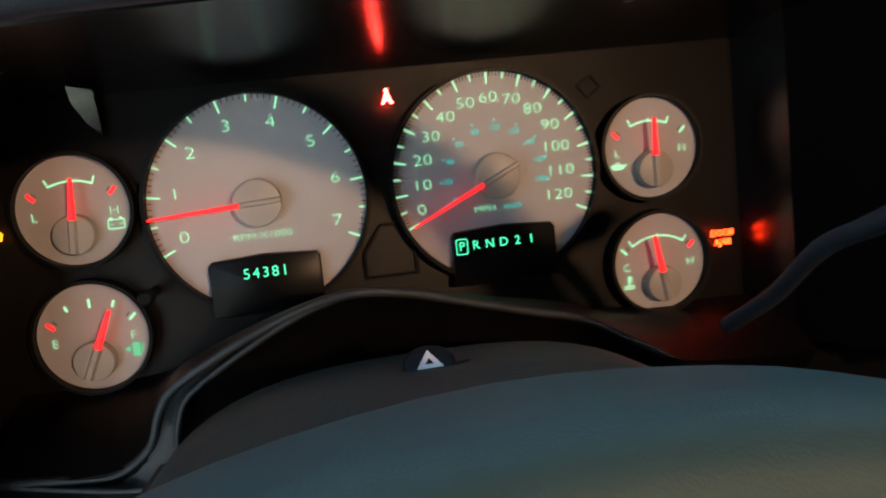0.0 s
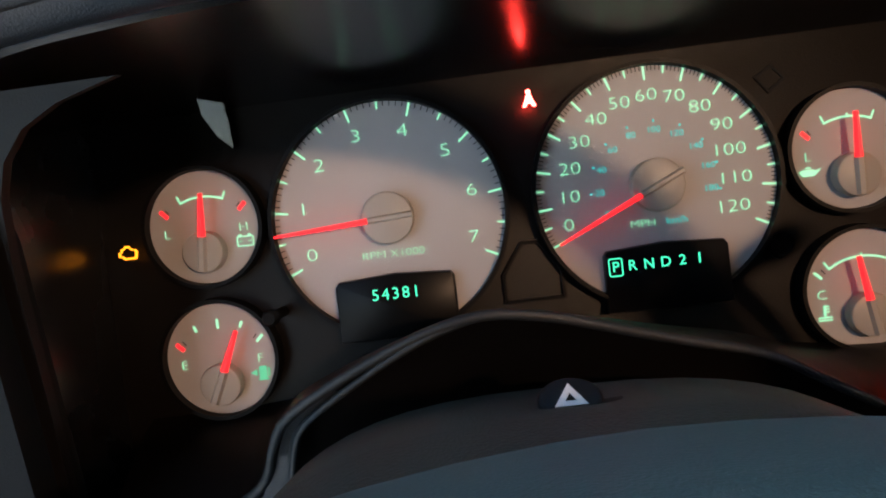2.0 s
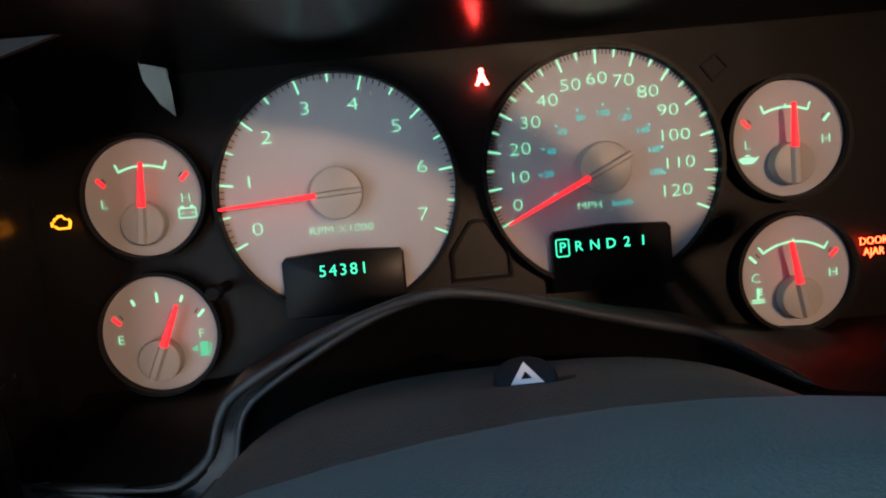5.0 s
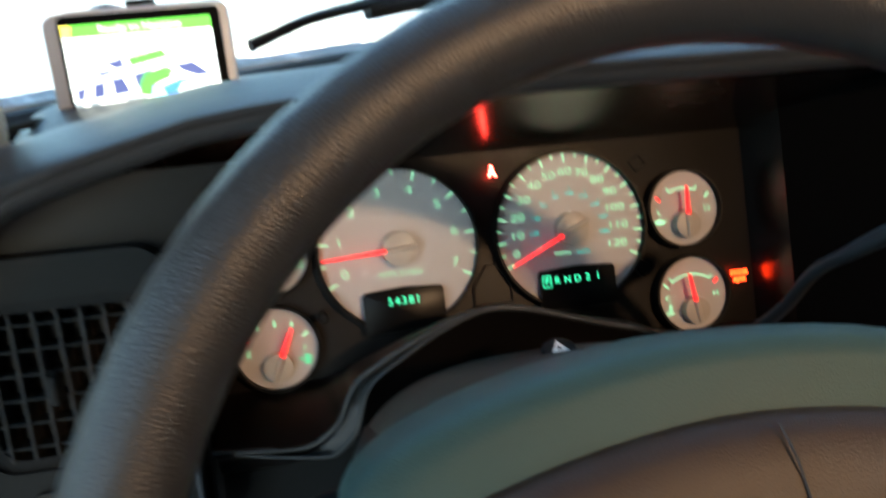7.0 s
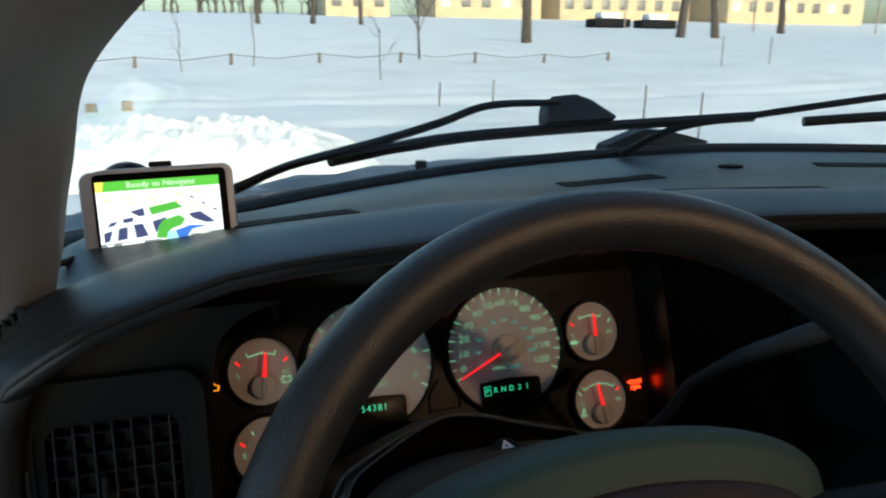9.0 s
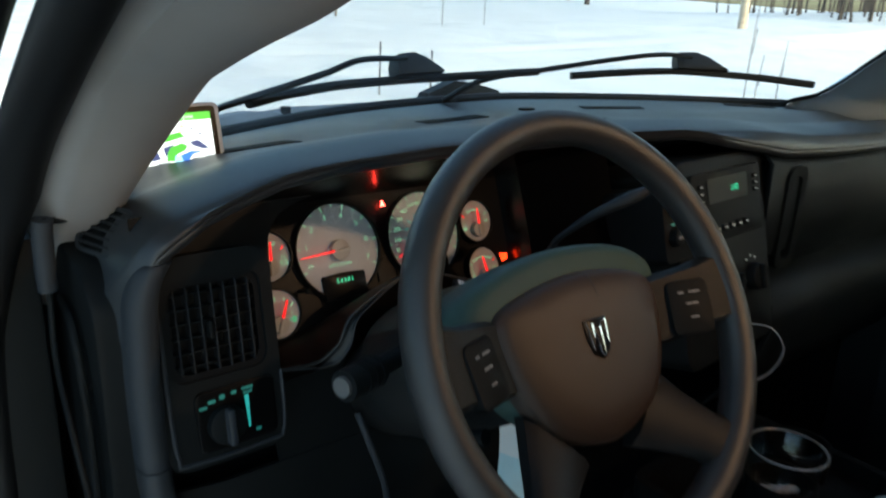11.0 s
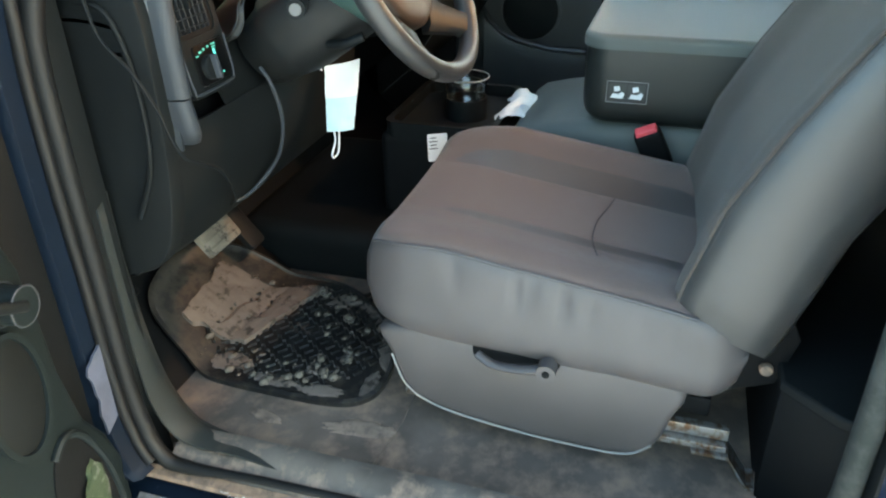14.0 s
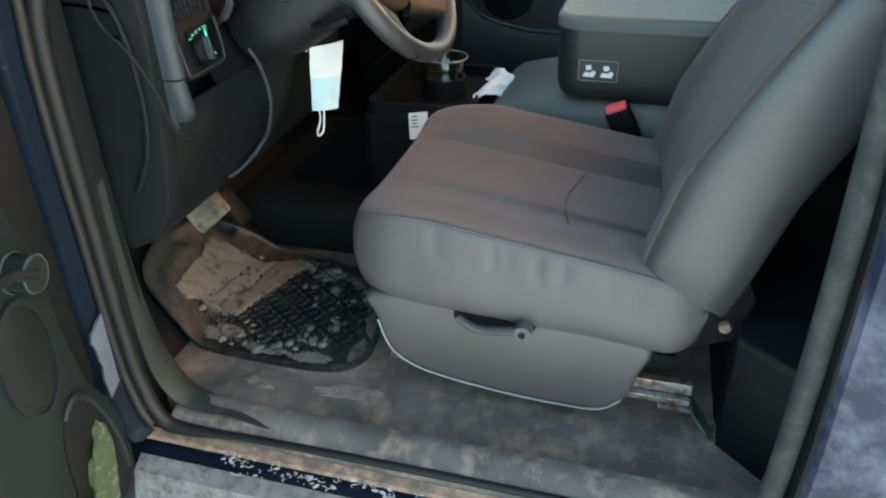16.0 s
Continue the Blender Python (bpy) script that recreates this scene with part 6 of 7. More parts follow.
bm = frame_ring(B(), circle(0.097, 0.155, 1.085, 48), circle(0.088, 0.155, 1.085, 48), 0, 0.008, MP)
part("speaker_ring", bm, PAD, pdoor, "round speaker surround")
bm = slab(B(), circle(0.088, 0.155, 1.085, 40), 0, 0.003, MP, 0.002)
part("speaker_grille", bm, PANEL, pdoor)
for y0, y1, z0, z1, mat in ((-0.095, -0.062, 1.065, 1.222, DARK), (-0.215, -0.115, 1.135, 1.212, PAD), (-0.375, -0.235, 1.09, 1.212, DARK), (-0.215, -0.115, 1.075, 1.118, PANEL)):
    bm = box(B(), 1.292, 1.305, y0, y1, z0, z1, 0.005)
    part("pull_pocket", bm, mat, pdoor)
bm = box(B(), 1.235, 1.262, -0.36, -0.15, 1.262, 1.279, 0.006, 3)
sp = part("switch_plate", bm, PAD, pdoor, "small raised plate on the armrest")
bm = sweep(B(), spline([(1.295, 0.345, 1.16), (1.290, 0.29, 1.06), (1.286, 0.227, 1.008), (1.282, 0.12, 0.982), (1.28, -0.008, 0.972), (1.28, -0.75, 0.962)], 5), 0.009, 8)
part("pocket_rim", bm, PAD, pdoor)
bm = B()
loft(bm, [[(1.305, y, z - 0.004), (1.280, y, z - 0.004), (1.272, y, z - 0.05), (1.276, y, 0.66), (1.305, y, 0.66)] for y, z in ((0.30, 1.06), (0.227, 1.008), (0.12, 0.982), (-0.008, 0.972), (-0.75, 0.962))])
part("map_pocket", bm, PAD, pdoor, "moulded map pocket front", smooth=50)
bm = box(B(), 1.345, 1.35, -0.75, 0.22, 1.45, 1.95)
g = part("window_pane", bm, GLASS, pdoor)
g.visible_shadow = False
sail = [(0.48, 1.43), (0.42, 1.485), (0.35, 1.545), (0.23, 1.65), (0.08, 1.78), (-0.10, 1.93), (-0.16, 1.93), (0.03, 1.76), (0.14, 1.645), (0.205, 1.565), (0.213, 1.53), (0.205, 1.48), (0.185, 1.43)]
bm = slab(B(), sail, -0.06, 0.004, MP, 0.006)
part("window_frame", bm, PANEL, pdoor, "black window frame with mirror sail")
# passenger side mirror beyond the glass
pm = thing("passenger_mirror", (1.50, 0.24, 1.45), "black passenger side mirror", "mirror")
PMM = Matrix.Translation((1.60, 0.140, 1.582)) @ Matrix.Rotation(radians(-24), 4, "Z") @ Matrix(((1, 0, 0, 0), (0, 0, -1, 0), (0, 1, 0, 0), (0, 0, 0, 1)))
bm = slab(B(), rrect(0.24, 0.175, 0.04, 0, 0, 6), -0.07, 0.0, PMM, 0.01)
part("mirror_housing", bm, PANEL, pm)
bm = slab(B(), rrect(0.205, 0.145, 0.03, 0, 0, 6), 0.0, 0.003, PMM)
part("mirror_glass", bm, material("mirror_silver", (0.85, 0.87, 0.88), 0.03, metal=1.0, vary=0.01, bump=0), pm)
bm = sweep(B(), [(1.36, 0.25, 1.49), (1.45, 0.225, 1.53), (1.56, 0.185, 1.56)], 0.022, 10)
part("mirror_arm", bm, PANEL, pm)

# ---- driver's door, standing open ----
ddoor = thing("driver_door", (-0.42, 0.54, 0.6), "opened driver door with dark moulded trim", "door")
DM = Matrix.Translation((-0.445, 0.575, 0.0)) @ Matrix.Rotation(radians(-170), 4, "Z")


def dbox(*a, **k):
    return box(B(), *a, **k, m=DM)


MD = DM @ Matrix(((-1, 0, 0, 0), (0, 0, 1, 0.125), (0, 1, 0, 0), (0, 0, 0, 1)))
part("door_shell", dbox(0.13, 1.05, -0.02, 0.085, 0.56, 1.42, bevel=0.02), PAINT, ddoor, "navy painted door shell")
edge = [(-0.115, 1.40), (-0.112, 1.26), (-0.082, 1.19), (-0.061, 1.125), (-0.055, 1.04), (-0.053, 0.96), (-0.036, 0.86), (-0.002, 0.80), (0.019, 0.73), (0.013, 0.65), (0.0, 0.60), (-1.03, 0.60), (-1.03, 1.40)]
trim = part("trim_panel", slab(B(), edge, -0.045, 0.0, MD, 0.012, 3), DOOR_TRIM, ddoor, "dark moulded door trim", smooth=50)
part("upper_trim", dbox(0.13, 1.03, 0.06, 0.14, 1.37, 1.435, bevel=0.015), DOOR_TRIM, ddoor)
OVAL = [2 * math.pi * k / 40 for k in range(40)]
bm = frame_ring(B(), [(-0.140 + 0.055 * math.cos(a), 0.985 + 0.092 * math.sin(a)) for a in OVAL], [(-0.140 + 0.047 * math.cos(a), 0.985 + 0.084 * math.sin(a)) for a in OVAL], 0, 0.007, MD)
part("speaker_ring", bm, DOOR_TRIM, ddoor, "oval speaker surround")
bm = slab(B(), [(-0.140 + 0.047 * math.cos(a), 0.985 + 0.084 * math.sin(a)) for a in OVAL], 0, 0.003, MD, 0.002)
part("speaker_grille", bm, PANEL, ddoor)
bm = sweep(B(), [MD @ Vector((-0.112, 1.105, 0.0)), MD @ Vector((-0.112, 1.105, 0.034))], 0.024, 24)
cr = part("window_crank", bm, DOOR_TRIM, ddoor, "dark window crank boss")
for zz, rr in ((0.004, 0.027), (0.033, 0.0245)):
    part("boss_ring", sweep(B(), [MD @ Vector((-0.112 + rr * math.cos(a), 1.105 + rr * math.sin(a), zz)) for a in OVAL], 0.0016, 6, closed=True), PAD_LIGHT, cr, "paler ring on the crank boss")
bm = sweep(B(), [MD @ Vector((-0.112, 1.105, 0.032)), MD @ Vector((-0.15, 1.125, 0.030)), MD @ Vector((-0.20, 1.135, 0.030))], 0.008, 10)
part("crank_arm", bm, PANEL, cr)
bm = B()
loft(bm, [[MD @ Vector(p) for p in ((-x, 0.60, 0.0), (-x, 0.60, 0.045), (-x, h, 0.055), (-x, h, 0.045), (-x, 0.62, 0.035), (-x, 0.62, 0.0))] for x, h in ((0.150, 0.735), (0.20, 0.74), (0.50, 0.74), (0.95, 0.75))])
part("door_pocket", bm, DOOR_TRIM, ddoor, "long dark map pocket", smooth=50)
bm = slab(B(), spline([(-0.145, 0.63, 0), (-0.143, 0.74, 0), (-0.134, 0.82, 0), (-0.108, 0.868, 0), (-0.076, 0.866, 0), (-0.052, 0.835, 0), (-0.034, 0.79, 0), (-0.022, 0.74, 0), (-0.018, 0.63, 0)], 4, True), -0.002, 0.0025, MD)
part("pocket_opening", bm, DARK, ddoor, "dark rounded mouth of the door pocket")
bm = sweep(B(), [MD @ p for p in spline([(-0.120, 0.858, 0.003), (-0.092, 0.875, 0.004), (-0.064, 0.856, 0.004), (-0.042, 0.815, 0.003), (-0.024, 0.755, 0.003), (-0.014, 0.66, 0.003)], 5)], 0.006, 8)
part("pocket_lip", bm, DOOR_TRIM, ddoor, "rolled lip of the door pocket")
part("window_frame", dbox(0.02, 0.06, 0.03, 0.07, 1.42, 1.72, bevel=0.01), RUBBER, ddoor)
bm = slab(B(), [(-0.02, 1.43), (-0.20, 1.43), (-0.06, 1.60), (-0.02, 1.62)], -0.05, 0.0, MD, 0.008)
part("sail_panel", bm, PILLAR, ddoor, "grey mirror sail panel")
bm = sweep(B(), [DM @ Vector((0.06, 0.05, 1.70)), DM @ Vector((0.35, 0.05, 1.95)), DM @ Vector((1.0, 0.05, 1.97)), DM @ Vector((1.02, 0.05, 1.43))], 0.022, 8)
part("window_frame", bm, RUBBER, ddoor)
glove = thing("work_glove", MD @ Vector((-0.10, 0.64, 0.03)), "green and white work glove stuffed in the door pocket", "glove")
GLOVE = material("green_knit", (0.016, 0.030, 0.012), 0.9, scale=30, grain=700, bump=1.0, second=(0.06, 0.065, 0.052), mix_at=(0.54, 0.60))
bm = B()
bmesh.ops.create_icosphere(bm, subdivisions=4, radius=1.0)
for v in bm.verts:
    c = v.co.copy()
    bump = 1 + 0.35 * noise.noise(c * 1.7) + 0.16 * noise.noise(c * 4.5) + 0.10 * abs(noise.noise(c * 9))
    v.co = MD @ Vector((-0.082 + 0.034 * c.x * bump + 0.020 * c.y, 0.705 + 0.080 * c.y * bump, 0.006 + 0.009 * c.z * bump))
part("glove_body", bm, GLOVE, glove, smooth=70)
for zz in (0.72, 0.80, 1.15, 1.22):
    bm = box(B(), -0.415, -0.385, 0.50, 0.545, zz, zz + 0.05, 0.005)
    solo("door_hinge", bm, STEEL, "painted steel door hinge bolted to the jamb", "hinge", "door hinges")

# ---- floor: mat, mud, pedals ----
mat_out = spline([(-0.02, 0.665, 0), (0.10, 0.675, 0), (0.20, 0.63, 0), (0.25, 0.52, 0), (0.24, 0.36, 0), (0.15, 0.24, 0), (0.03, 0.165, 0), (-0.07, 0.148, 0), (-0.125, 0.172, 0), (-0.146, 0.23, 0), (-0.148, 0.34, 0), (-0.142, 0.47, 0), (-0.118, 0.55, 0), (-0.085, 0.63, 0)], 5, True)


def floor_z(x, y):
    """Height of the carpet: flat, then rising up the toe board."""
    return FLOOR_Z + max(0.0, y - 0.50) * 0.72


bm = B()
n = len(mat_out)
cen = Vector((0.06, 0.38, 0))
levels = []
for s, dz in ((1.0, 0.0036), (1.0, 0.014), (0.965, 0.016), (0.955, 0.010), *[(0.90 - 0.05 * k, 0.0095) for k in range(17)]):
    levels.append([(cen.x + (p.x - cen.x) * s, cen.y + (p.y - cen.y) * s, floor_z(0, cen.y + (p.y - cen.y) * s) + dz) for p in mat_out])
loft(bm, levels, caps=False)
matt = solo("floor_mat", bm, MAT, "black rubber floor mat caked with grey mud", "floor mat", smooth=50)
bm = B()
for i in range(14):
    for j in range(22):
        x, y = -0.125 + 0.025 * i + 0.0125 * (j % 2), 0.175 + 0.0175 * j
        if (x - 0.05) ** 2 / 0.175 ** 2 + (y - 0.37) ** 2 / 0.20 ** 2 < 1:
            a = radians(38 if (i + j // 2) % 2 else -38)
            slab(bm, [(0.0095 * c, 0.0036 * s) for c, s in ((1, 1), (-1, 1), (-1, -1), (1, -1))], 0.008, 0.0145, Matrix.Translation((x, y, floor_z(x, y))) @ Matrix.Rotation(a, 4, "Z"), 0.001, 1)
tread = part("mat_tread", bm, MAT, matt, "raised rubber tread blocks")
tread["kind"] = "stuff"
# caked footprint of mud on the mat and thin heel pad
bm = B()
grid = []
for i in range(41):
    row = []
    for j in range(41):
        u, v = i / 40, j / 40
        p = Vector((-0.05, 0.588)).lerp(Vector((0.135, 0.605)), u).lerp(Vector((-0.027, 0.470)).lerp(Vector((0.205, 0.40)), u), v)
        w = 0.012 * noise.noise((u * 4, v * 4, 2))
        x, y = p.x + w, p.y + w
        e = min(u, 1 - u, v, 1 - v) * 9
        groove = math.exp(-((v - 0.40 - 0.05 * noise.noise((u * 5, 1, 1))) / 0.035) ** 2) * (u > 0.12) + 0.8 * math.exp(-((v - 0.62 - 0.06 * noise.noise((u * 4, 3, 1))) / 0.03) ** 2) * (u > 0.3)
        h = 0.004 * noise.noise((x * 30, y * 30, 4)) + 0.003 * noise.noise((x * 90, y * 90, 7)) - 0.011 * groove
        row.append((x, y, floor_z(x, y) + 0.021 + h * min(1, e)))
    grid.append(row)
sheet(bm, grid, 0.012, (0, 0, 1))
solo("dried_mud_patch", bm, SLAB, "slab of dried brown mud on the floor mat", "mud", smooth=70)
# thin crusts of dried dirt on the carpet and salt on the sill
def crust(name, cx, cy, rx, ry, z, turn, mat, label, seed):
    bm = B()
    rings = []
    for s, dz in ((1.0, 0.0), (0.93, 0.0018), (0.75, 0.0026), (0.5, 0.003), (0.25, 0.0028), (0.05, 0.003)):
        ring = []
        for k in range(40):
            a = 2 * math.pi * k / 40
            r = s * (1 + 0.45 * noise.noise((2.2 * math.cos(a), 2.2 * math.sin(a), seed)) + 0.25 * noise.noise((6 * math.cos(a), 6 * math.sin(a), seed)))
            x, y = rx * r * math.cos(a), ry * r * math.sin(a)
            ring.append((cx + x * math.cos(turn) - y * math.sin(turn), cy + x * math.sin(turn) + y * math.cos(turn), z + dz))
        rings.append(ring)
    loft(bm, rings)
    return solo(name, bm, mat, label, "mud", smooth=70)


crust("dirt_crust", -0.185, 0.150, 0.020, 0.066, 0.6688, 0.12, CRUST, "pale crust of dried dirt on the carpet", 3)
for k, (cx, cy, rx, ry, turn) in enumerate(((0.10, 0.205, 0.040, 0.020, 0.9), (0.155, 0.255, 0.042, 0.018, 1.0), (0.02, 0.180, 0.050, 0.014, 0.35), (-0.075, 0.175, 0.036, 0.014, -0.1), (-0.118, 0.260, 0.016, 0.045, 0.1), (-0.112, 0.360, 0.017, 0.048, -0.1), (0.17, 0.335, 0.026, 0.038, 0.2), (-0.085, 0.470, 0.026, 0.05, 0.1), (0.20, 0.42, 0.02, 0.04, 0.0), (0.115, 0.30, 0.020, 0.012, 0.6), (-0.06, 0.30, 0.020, 0.012, 0.2))):
    crust("mud_cake", cx, cy, rx, ry, floor_z(cx, cy) + 0.0115, turn, SLAB, "grey cake of dried mud on the floor mat", 20 + k)
crust("dirt_crust", -0.20, 0.33, 0.013, 0.035, 0.6688, -0.2, CRUST, "small pale crust of dried dirt on the carpet", 8)
bm = B()
for k in range(170):
    a, w = 2 * math.pi * random.random(), 1 - 0.55 * random.random() ** 1.6
    x, y = 0.045 + 0.17 * w * math.cos(a), 0.37 + 0.19 * w * math.sin(a) + 0.06 * random.random()
    r = 0.002 + 0.009 * random.random() ** 3
    bmesh.ops.create_icosphere(bm, subdivisions=1, radius=r, matrix=Matrix.Translation((x, y, floor_z(x, y) + 0.014)) @ Matrix.Diagonal((1.3, 1, 0.5, 1)))
for v in bm.verts:
    v.co += Vector((noise.noise(v.co * 90), noise.noise(v.co * 90 + Vector((9, 0, 0))), 0)) * 0.003
cr = solo("mud_crumbs", bm, MUD, "crumbs of dried mud on the mat", "mud", kind="stuff", smooth=70)

brake = thing("brake_pedal", (0.03, 0.54, 0.86), "muddy rubber-faced brake pedal on a steel arm", "pedal")
PB = plane_frame((0.030, 0.532, 0.900), 38)
bm = slab(B(), rrect(0.105, 0.072, 0.008, 0, 0, 4), -0.008, 0.006, PB, 0.003)
pp = part("pedal_pad", bm, MUD, brake, "pedal pad caked with mud")
for i in range(4):
    bm = box(B(), -0.046, 0.046, -0.026 + 0.017 * i, -0.020 + 0.017 * i, 0.005, 0.008, 0.001, 1, PB)
    part("pad_rib", bm, MUD, pp)
bm = sweep(B(), spline([(0.075, 0.545, 0.895), (0.085, 0.60, 0.93), (0.09, 0.66, 1.02), (0.09, 0.68, 1.15), (0.09, 0.66, 1.25)], 5), 0.010, 8, 2.0)
part("pedal_arm", bm, STEEL, brake, "steel pedal arm")
gas = thing("accelerator_pedal", (0.20, 0.60, 0.74), "dark accelerator pedal on the toe board", "pedal")
GA = plane_frame((0.205, 0.60, 0.83), 40)
bm = slab(B(), rrect(0.055, 0.15, 0.012, 0, 0, 4), -0.008, 0.006, GA, 0.003)
part("pedal_pad", bm, RUBBER, gas)
bm = sweep(B(), [(0.205, 0.63, 0.83), (0.205, 0.69, 0.95), (0.205, 0.72, 1.08)], 0.008, 8)
part("pedal_arm", bm, STEEL, gas)
park = thing("parking_brake_pedal", (-0.19, 0.56, 0.80), "worn dead-pedal plate beside the kick panel", "pedal")
PK = plane_frame((-0.125, 0.66, 0.840), 45)
bm = slab(B(), rrect(0.06, 0.07, 0.008, 0, 0, 4), -0.008, 0.006, PK, 0.003)
part("pedal_pad", bm, RUBBER, park)
bm = sweep(B(), [(-0.125, 0.675, 0.84), (-0.13, 0.72, 0.93), (-0.13, 0.74, 1.05)], 0.009, 8)
part("pedal_arm", bm, STEEL, park)
solo("brake_release_handle", box(B(), 0.040, 0.072, 0.465, 0.495, 1.016, 1.026, 0.003), SILVER, "small grey brake release handle under the dash", "handle")

# ---- cables and loose things ----
bm = sweep(B(), spline([(-0.045, 0.335, 1.262), (-0.040, 0.322, 1.235), (-0.018, 0.322, 1.17), (0.0, 0.345, 1.10), (-0.005, 0.375, 1.055), (-0.045, 0.395, 1.030), (-0.085, 0.40, 1.035)], 8), 0.0036, 8)
solo("grey_cable", bm, PAD_LIGHT, "grey cable looping down from the knee cover", "cable")
bm = B()
sweep(bm, spline([(-0.165, 0.575, 1.488), (-0.205, 0.545, 1.489), (-0.238, 0.485, 1.492), (-0.270, 0.43, 1.482), (-0.300, 0.412, 1.485)], 6), 0.0028, 8)
sweep(bm, spline([(-0.300, 0.418, 1.425), (-0.304, 0.402, 1.365), (-0.306, 0.362, 1.322), (-0.304, 0.335, 1.27), (-0.300, 0.330, 1.24), (-0.28, 0.325, 1.20), (-0.22, 0.318, 1.16), (-0.16, 0.34, 1.09), (-0.09, 0.40, 1.03)], 8), 0.0028, 8)
pc = thing("power_cable", (-0.30, 0.41, 1.42), "thin black power cable with an inline plug", "cable")
part("wire", bm, PANEL, pc)
bm = sweep(B(), [(-0.300, 0.411, 1.487), (-0.301, 0.413, 1.475), (-0.301, 0.417, 1.435), (-0.300, 0.419, 1.424)], 0.0085, 12)
part("inline_plug", bm, PAD_LIGHT, pc, "slate inline plug")

mask = thing("face_mask", (0.15, 0.29, 1.07), "pale blue disposable face mask hanging from the column", "face mask")
bm = B()
grid = []
for i in range(25):
    v = i / 24
    row = []
    for j in range(9):
        u = j / 8
        left = Vector((0.136, 0.312, 1.216)).lerp(Vector((0.154, 0.328, 1.082)), v)
        wide = Vector((0.050, -0.050, 0.004)).lerp(Vector((0.036, -0.040, -0.004)), v)
        p = left + wide * u
        p += Vector((-0.6, -0.8, 0)) * (0.006 * math.sin(math.pi * u) + 0.0022 * ((v * 5.0) % 1.0) * (0.4 + 0.6 * u)) + Vector((0.007, 0.003, 0)) * math.sin(3.0 * v) * (1 - u) + Vector((0.003, 0.003, 0)) * noise.noise((u * 3, v * 4, 2))
        row.append(p)
    grid.append(row)
sheet(bm, grid[:13], 0.0015, (-0.6, -0.7, 0))
part("mask_panel", bm, PAPER, mask, "white pleated upper part of the mask", smooth=35)
bm = sheet(B(), grid[12:], 0.0015, (-0.6, -0.7, 0))
part("mask_panel", bm, MASK, mask, "pale blue pleated lower part of the mask", smooth=35)
bm = sweep(B(), spline([(0.168, 0.32, 1.08), (0.175, 0.322, 1.065), (0.178, 0.325, 1.05), (0.172, 0.33, 1.03), (0.18, 0.332, 1.018), (0.19, 0.326, 1.025), (0.186, 0.32, 1.05), (0.182, 0.316, 1.078)], 6), 0.0022, 8)
part("ear_loop", bm, WHITE, mask, "white ear loop")
bm = sweep(B(), spline([(0.13, 0.315, 1.21), (0.125, 0.315, 1.23), (0.12, 0.31, 1.25)], 5), 0.002, 8)
part("ear_loop", bm, WHITE, mask)
bm = sweep(B(), [(0.168, 0.245, 1.300), (0.195, 0.235, 1.302), (0.215, 0.228, 1.303)], 0.008, 14)
kk = thing("ignition_key", (0.17, 0.24, 1.30), "ignition key in its lock on the column", "key")
part("key_barrel", bm, PANEL, kk)
bm = box(B(), 0.210, 0.235, 0.208, 0.238, 1.290, 1.312, 0.004)
part("key_bow", bm, SILVER, kk)

# low console tray between the seats with cup, papers
tray = thing("cup_holder_tray", (0.56, 0.14, 0.68), "dark plastic floor tray with cup holders", "tray")
bm = box(B(), 0.42, 0.76, 0.055, 0.33, 0.68, 0.985, 0.02, 3)
part("tray_body", bm, DARK, tray)
bm = frame_ring(B(), rrect(0.34, 0.26, 0.03, 0.59, 0.19, 5), rrect(0.31, 0.23, 0.025, 0.59, 0.19, 5), 0.975, 1.012)
part("tray_rim", bm, PANEL, tray)
for cx, cy in ((0.575, 0.165), (0.69, 0.20)):
    bm = frame_ring(B(), circle(0.050, cx, cy, 32), circle(0.044, cx, cy, 32), 0.985, 1.035)
    part("cup_well", bm, PANEL, tray)
cup = thing("plastic_cup", (0.572, 0.165, 0.99), "clear plastic tub in the cup holder", "cup")
bm = B()
prof = [(0.034, 0.992), (0.040, 0.996), (0.0445, 1.03), (0.049, 1.075), (0.0535, 1.080), (0.054, 1.084), (0.0525, 1.085), (0.0475, 1.079), (0.043, 1.03), (0.0385, 0.998), (0.034, 0.995)]
rows = [[bm.verts.new((0.575 + r * math.cos(2 * math.pi * k / 40), 0.165 + r * math.sin(2 * math.pi * k / 40), z)) for k in range(40)] for r, z in prof]
for a_, b_ in zip(rows, rows[1:]):
    for k in range(40):
        bm.faces.new((a_[k], a_[(k + 1) % 40], b_[(k + 1) % 40], b_[k]))
bm.faces.new(rows[0])
bm.faces.new(rows[-1])
part("cup_wall", bm, CLEAR, cup, smooth=60).visible_shadow = False
# opaque pale ring paints the highlights of the clear rim
bm = sweep(B(), [(0.575 + 0.0535 * math.cos(2 * math.pi * k / 40), 0.165 + 0.0535 * math.sin(2 * math.pi * k / 40), 1.083) for k in range(40)], 0.0022, 8, closed=True)
part("cup_rim", bm, material("rim_highlight_grey", (0.17, 0.18, 0.18), 0.25), cup, "rolled rim, coloured pale for its highlights")
bm = B()
for k in range(5):
    bmesh.ops.create_icosphere(bm, subdivisions=1, radius=0.011, matrix=Matrix.Translation((0.56 + 0.012 * k, 0.16 + 0.008 * ((k * 3) % 4), 1.006)) @ Matrix.Diagonal((1, 1, 0.6, 1)))
part("crumpled_foil", bm, SILVER, cup, "crumpled foil at the bottom")
bm = B()
grid = []
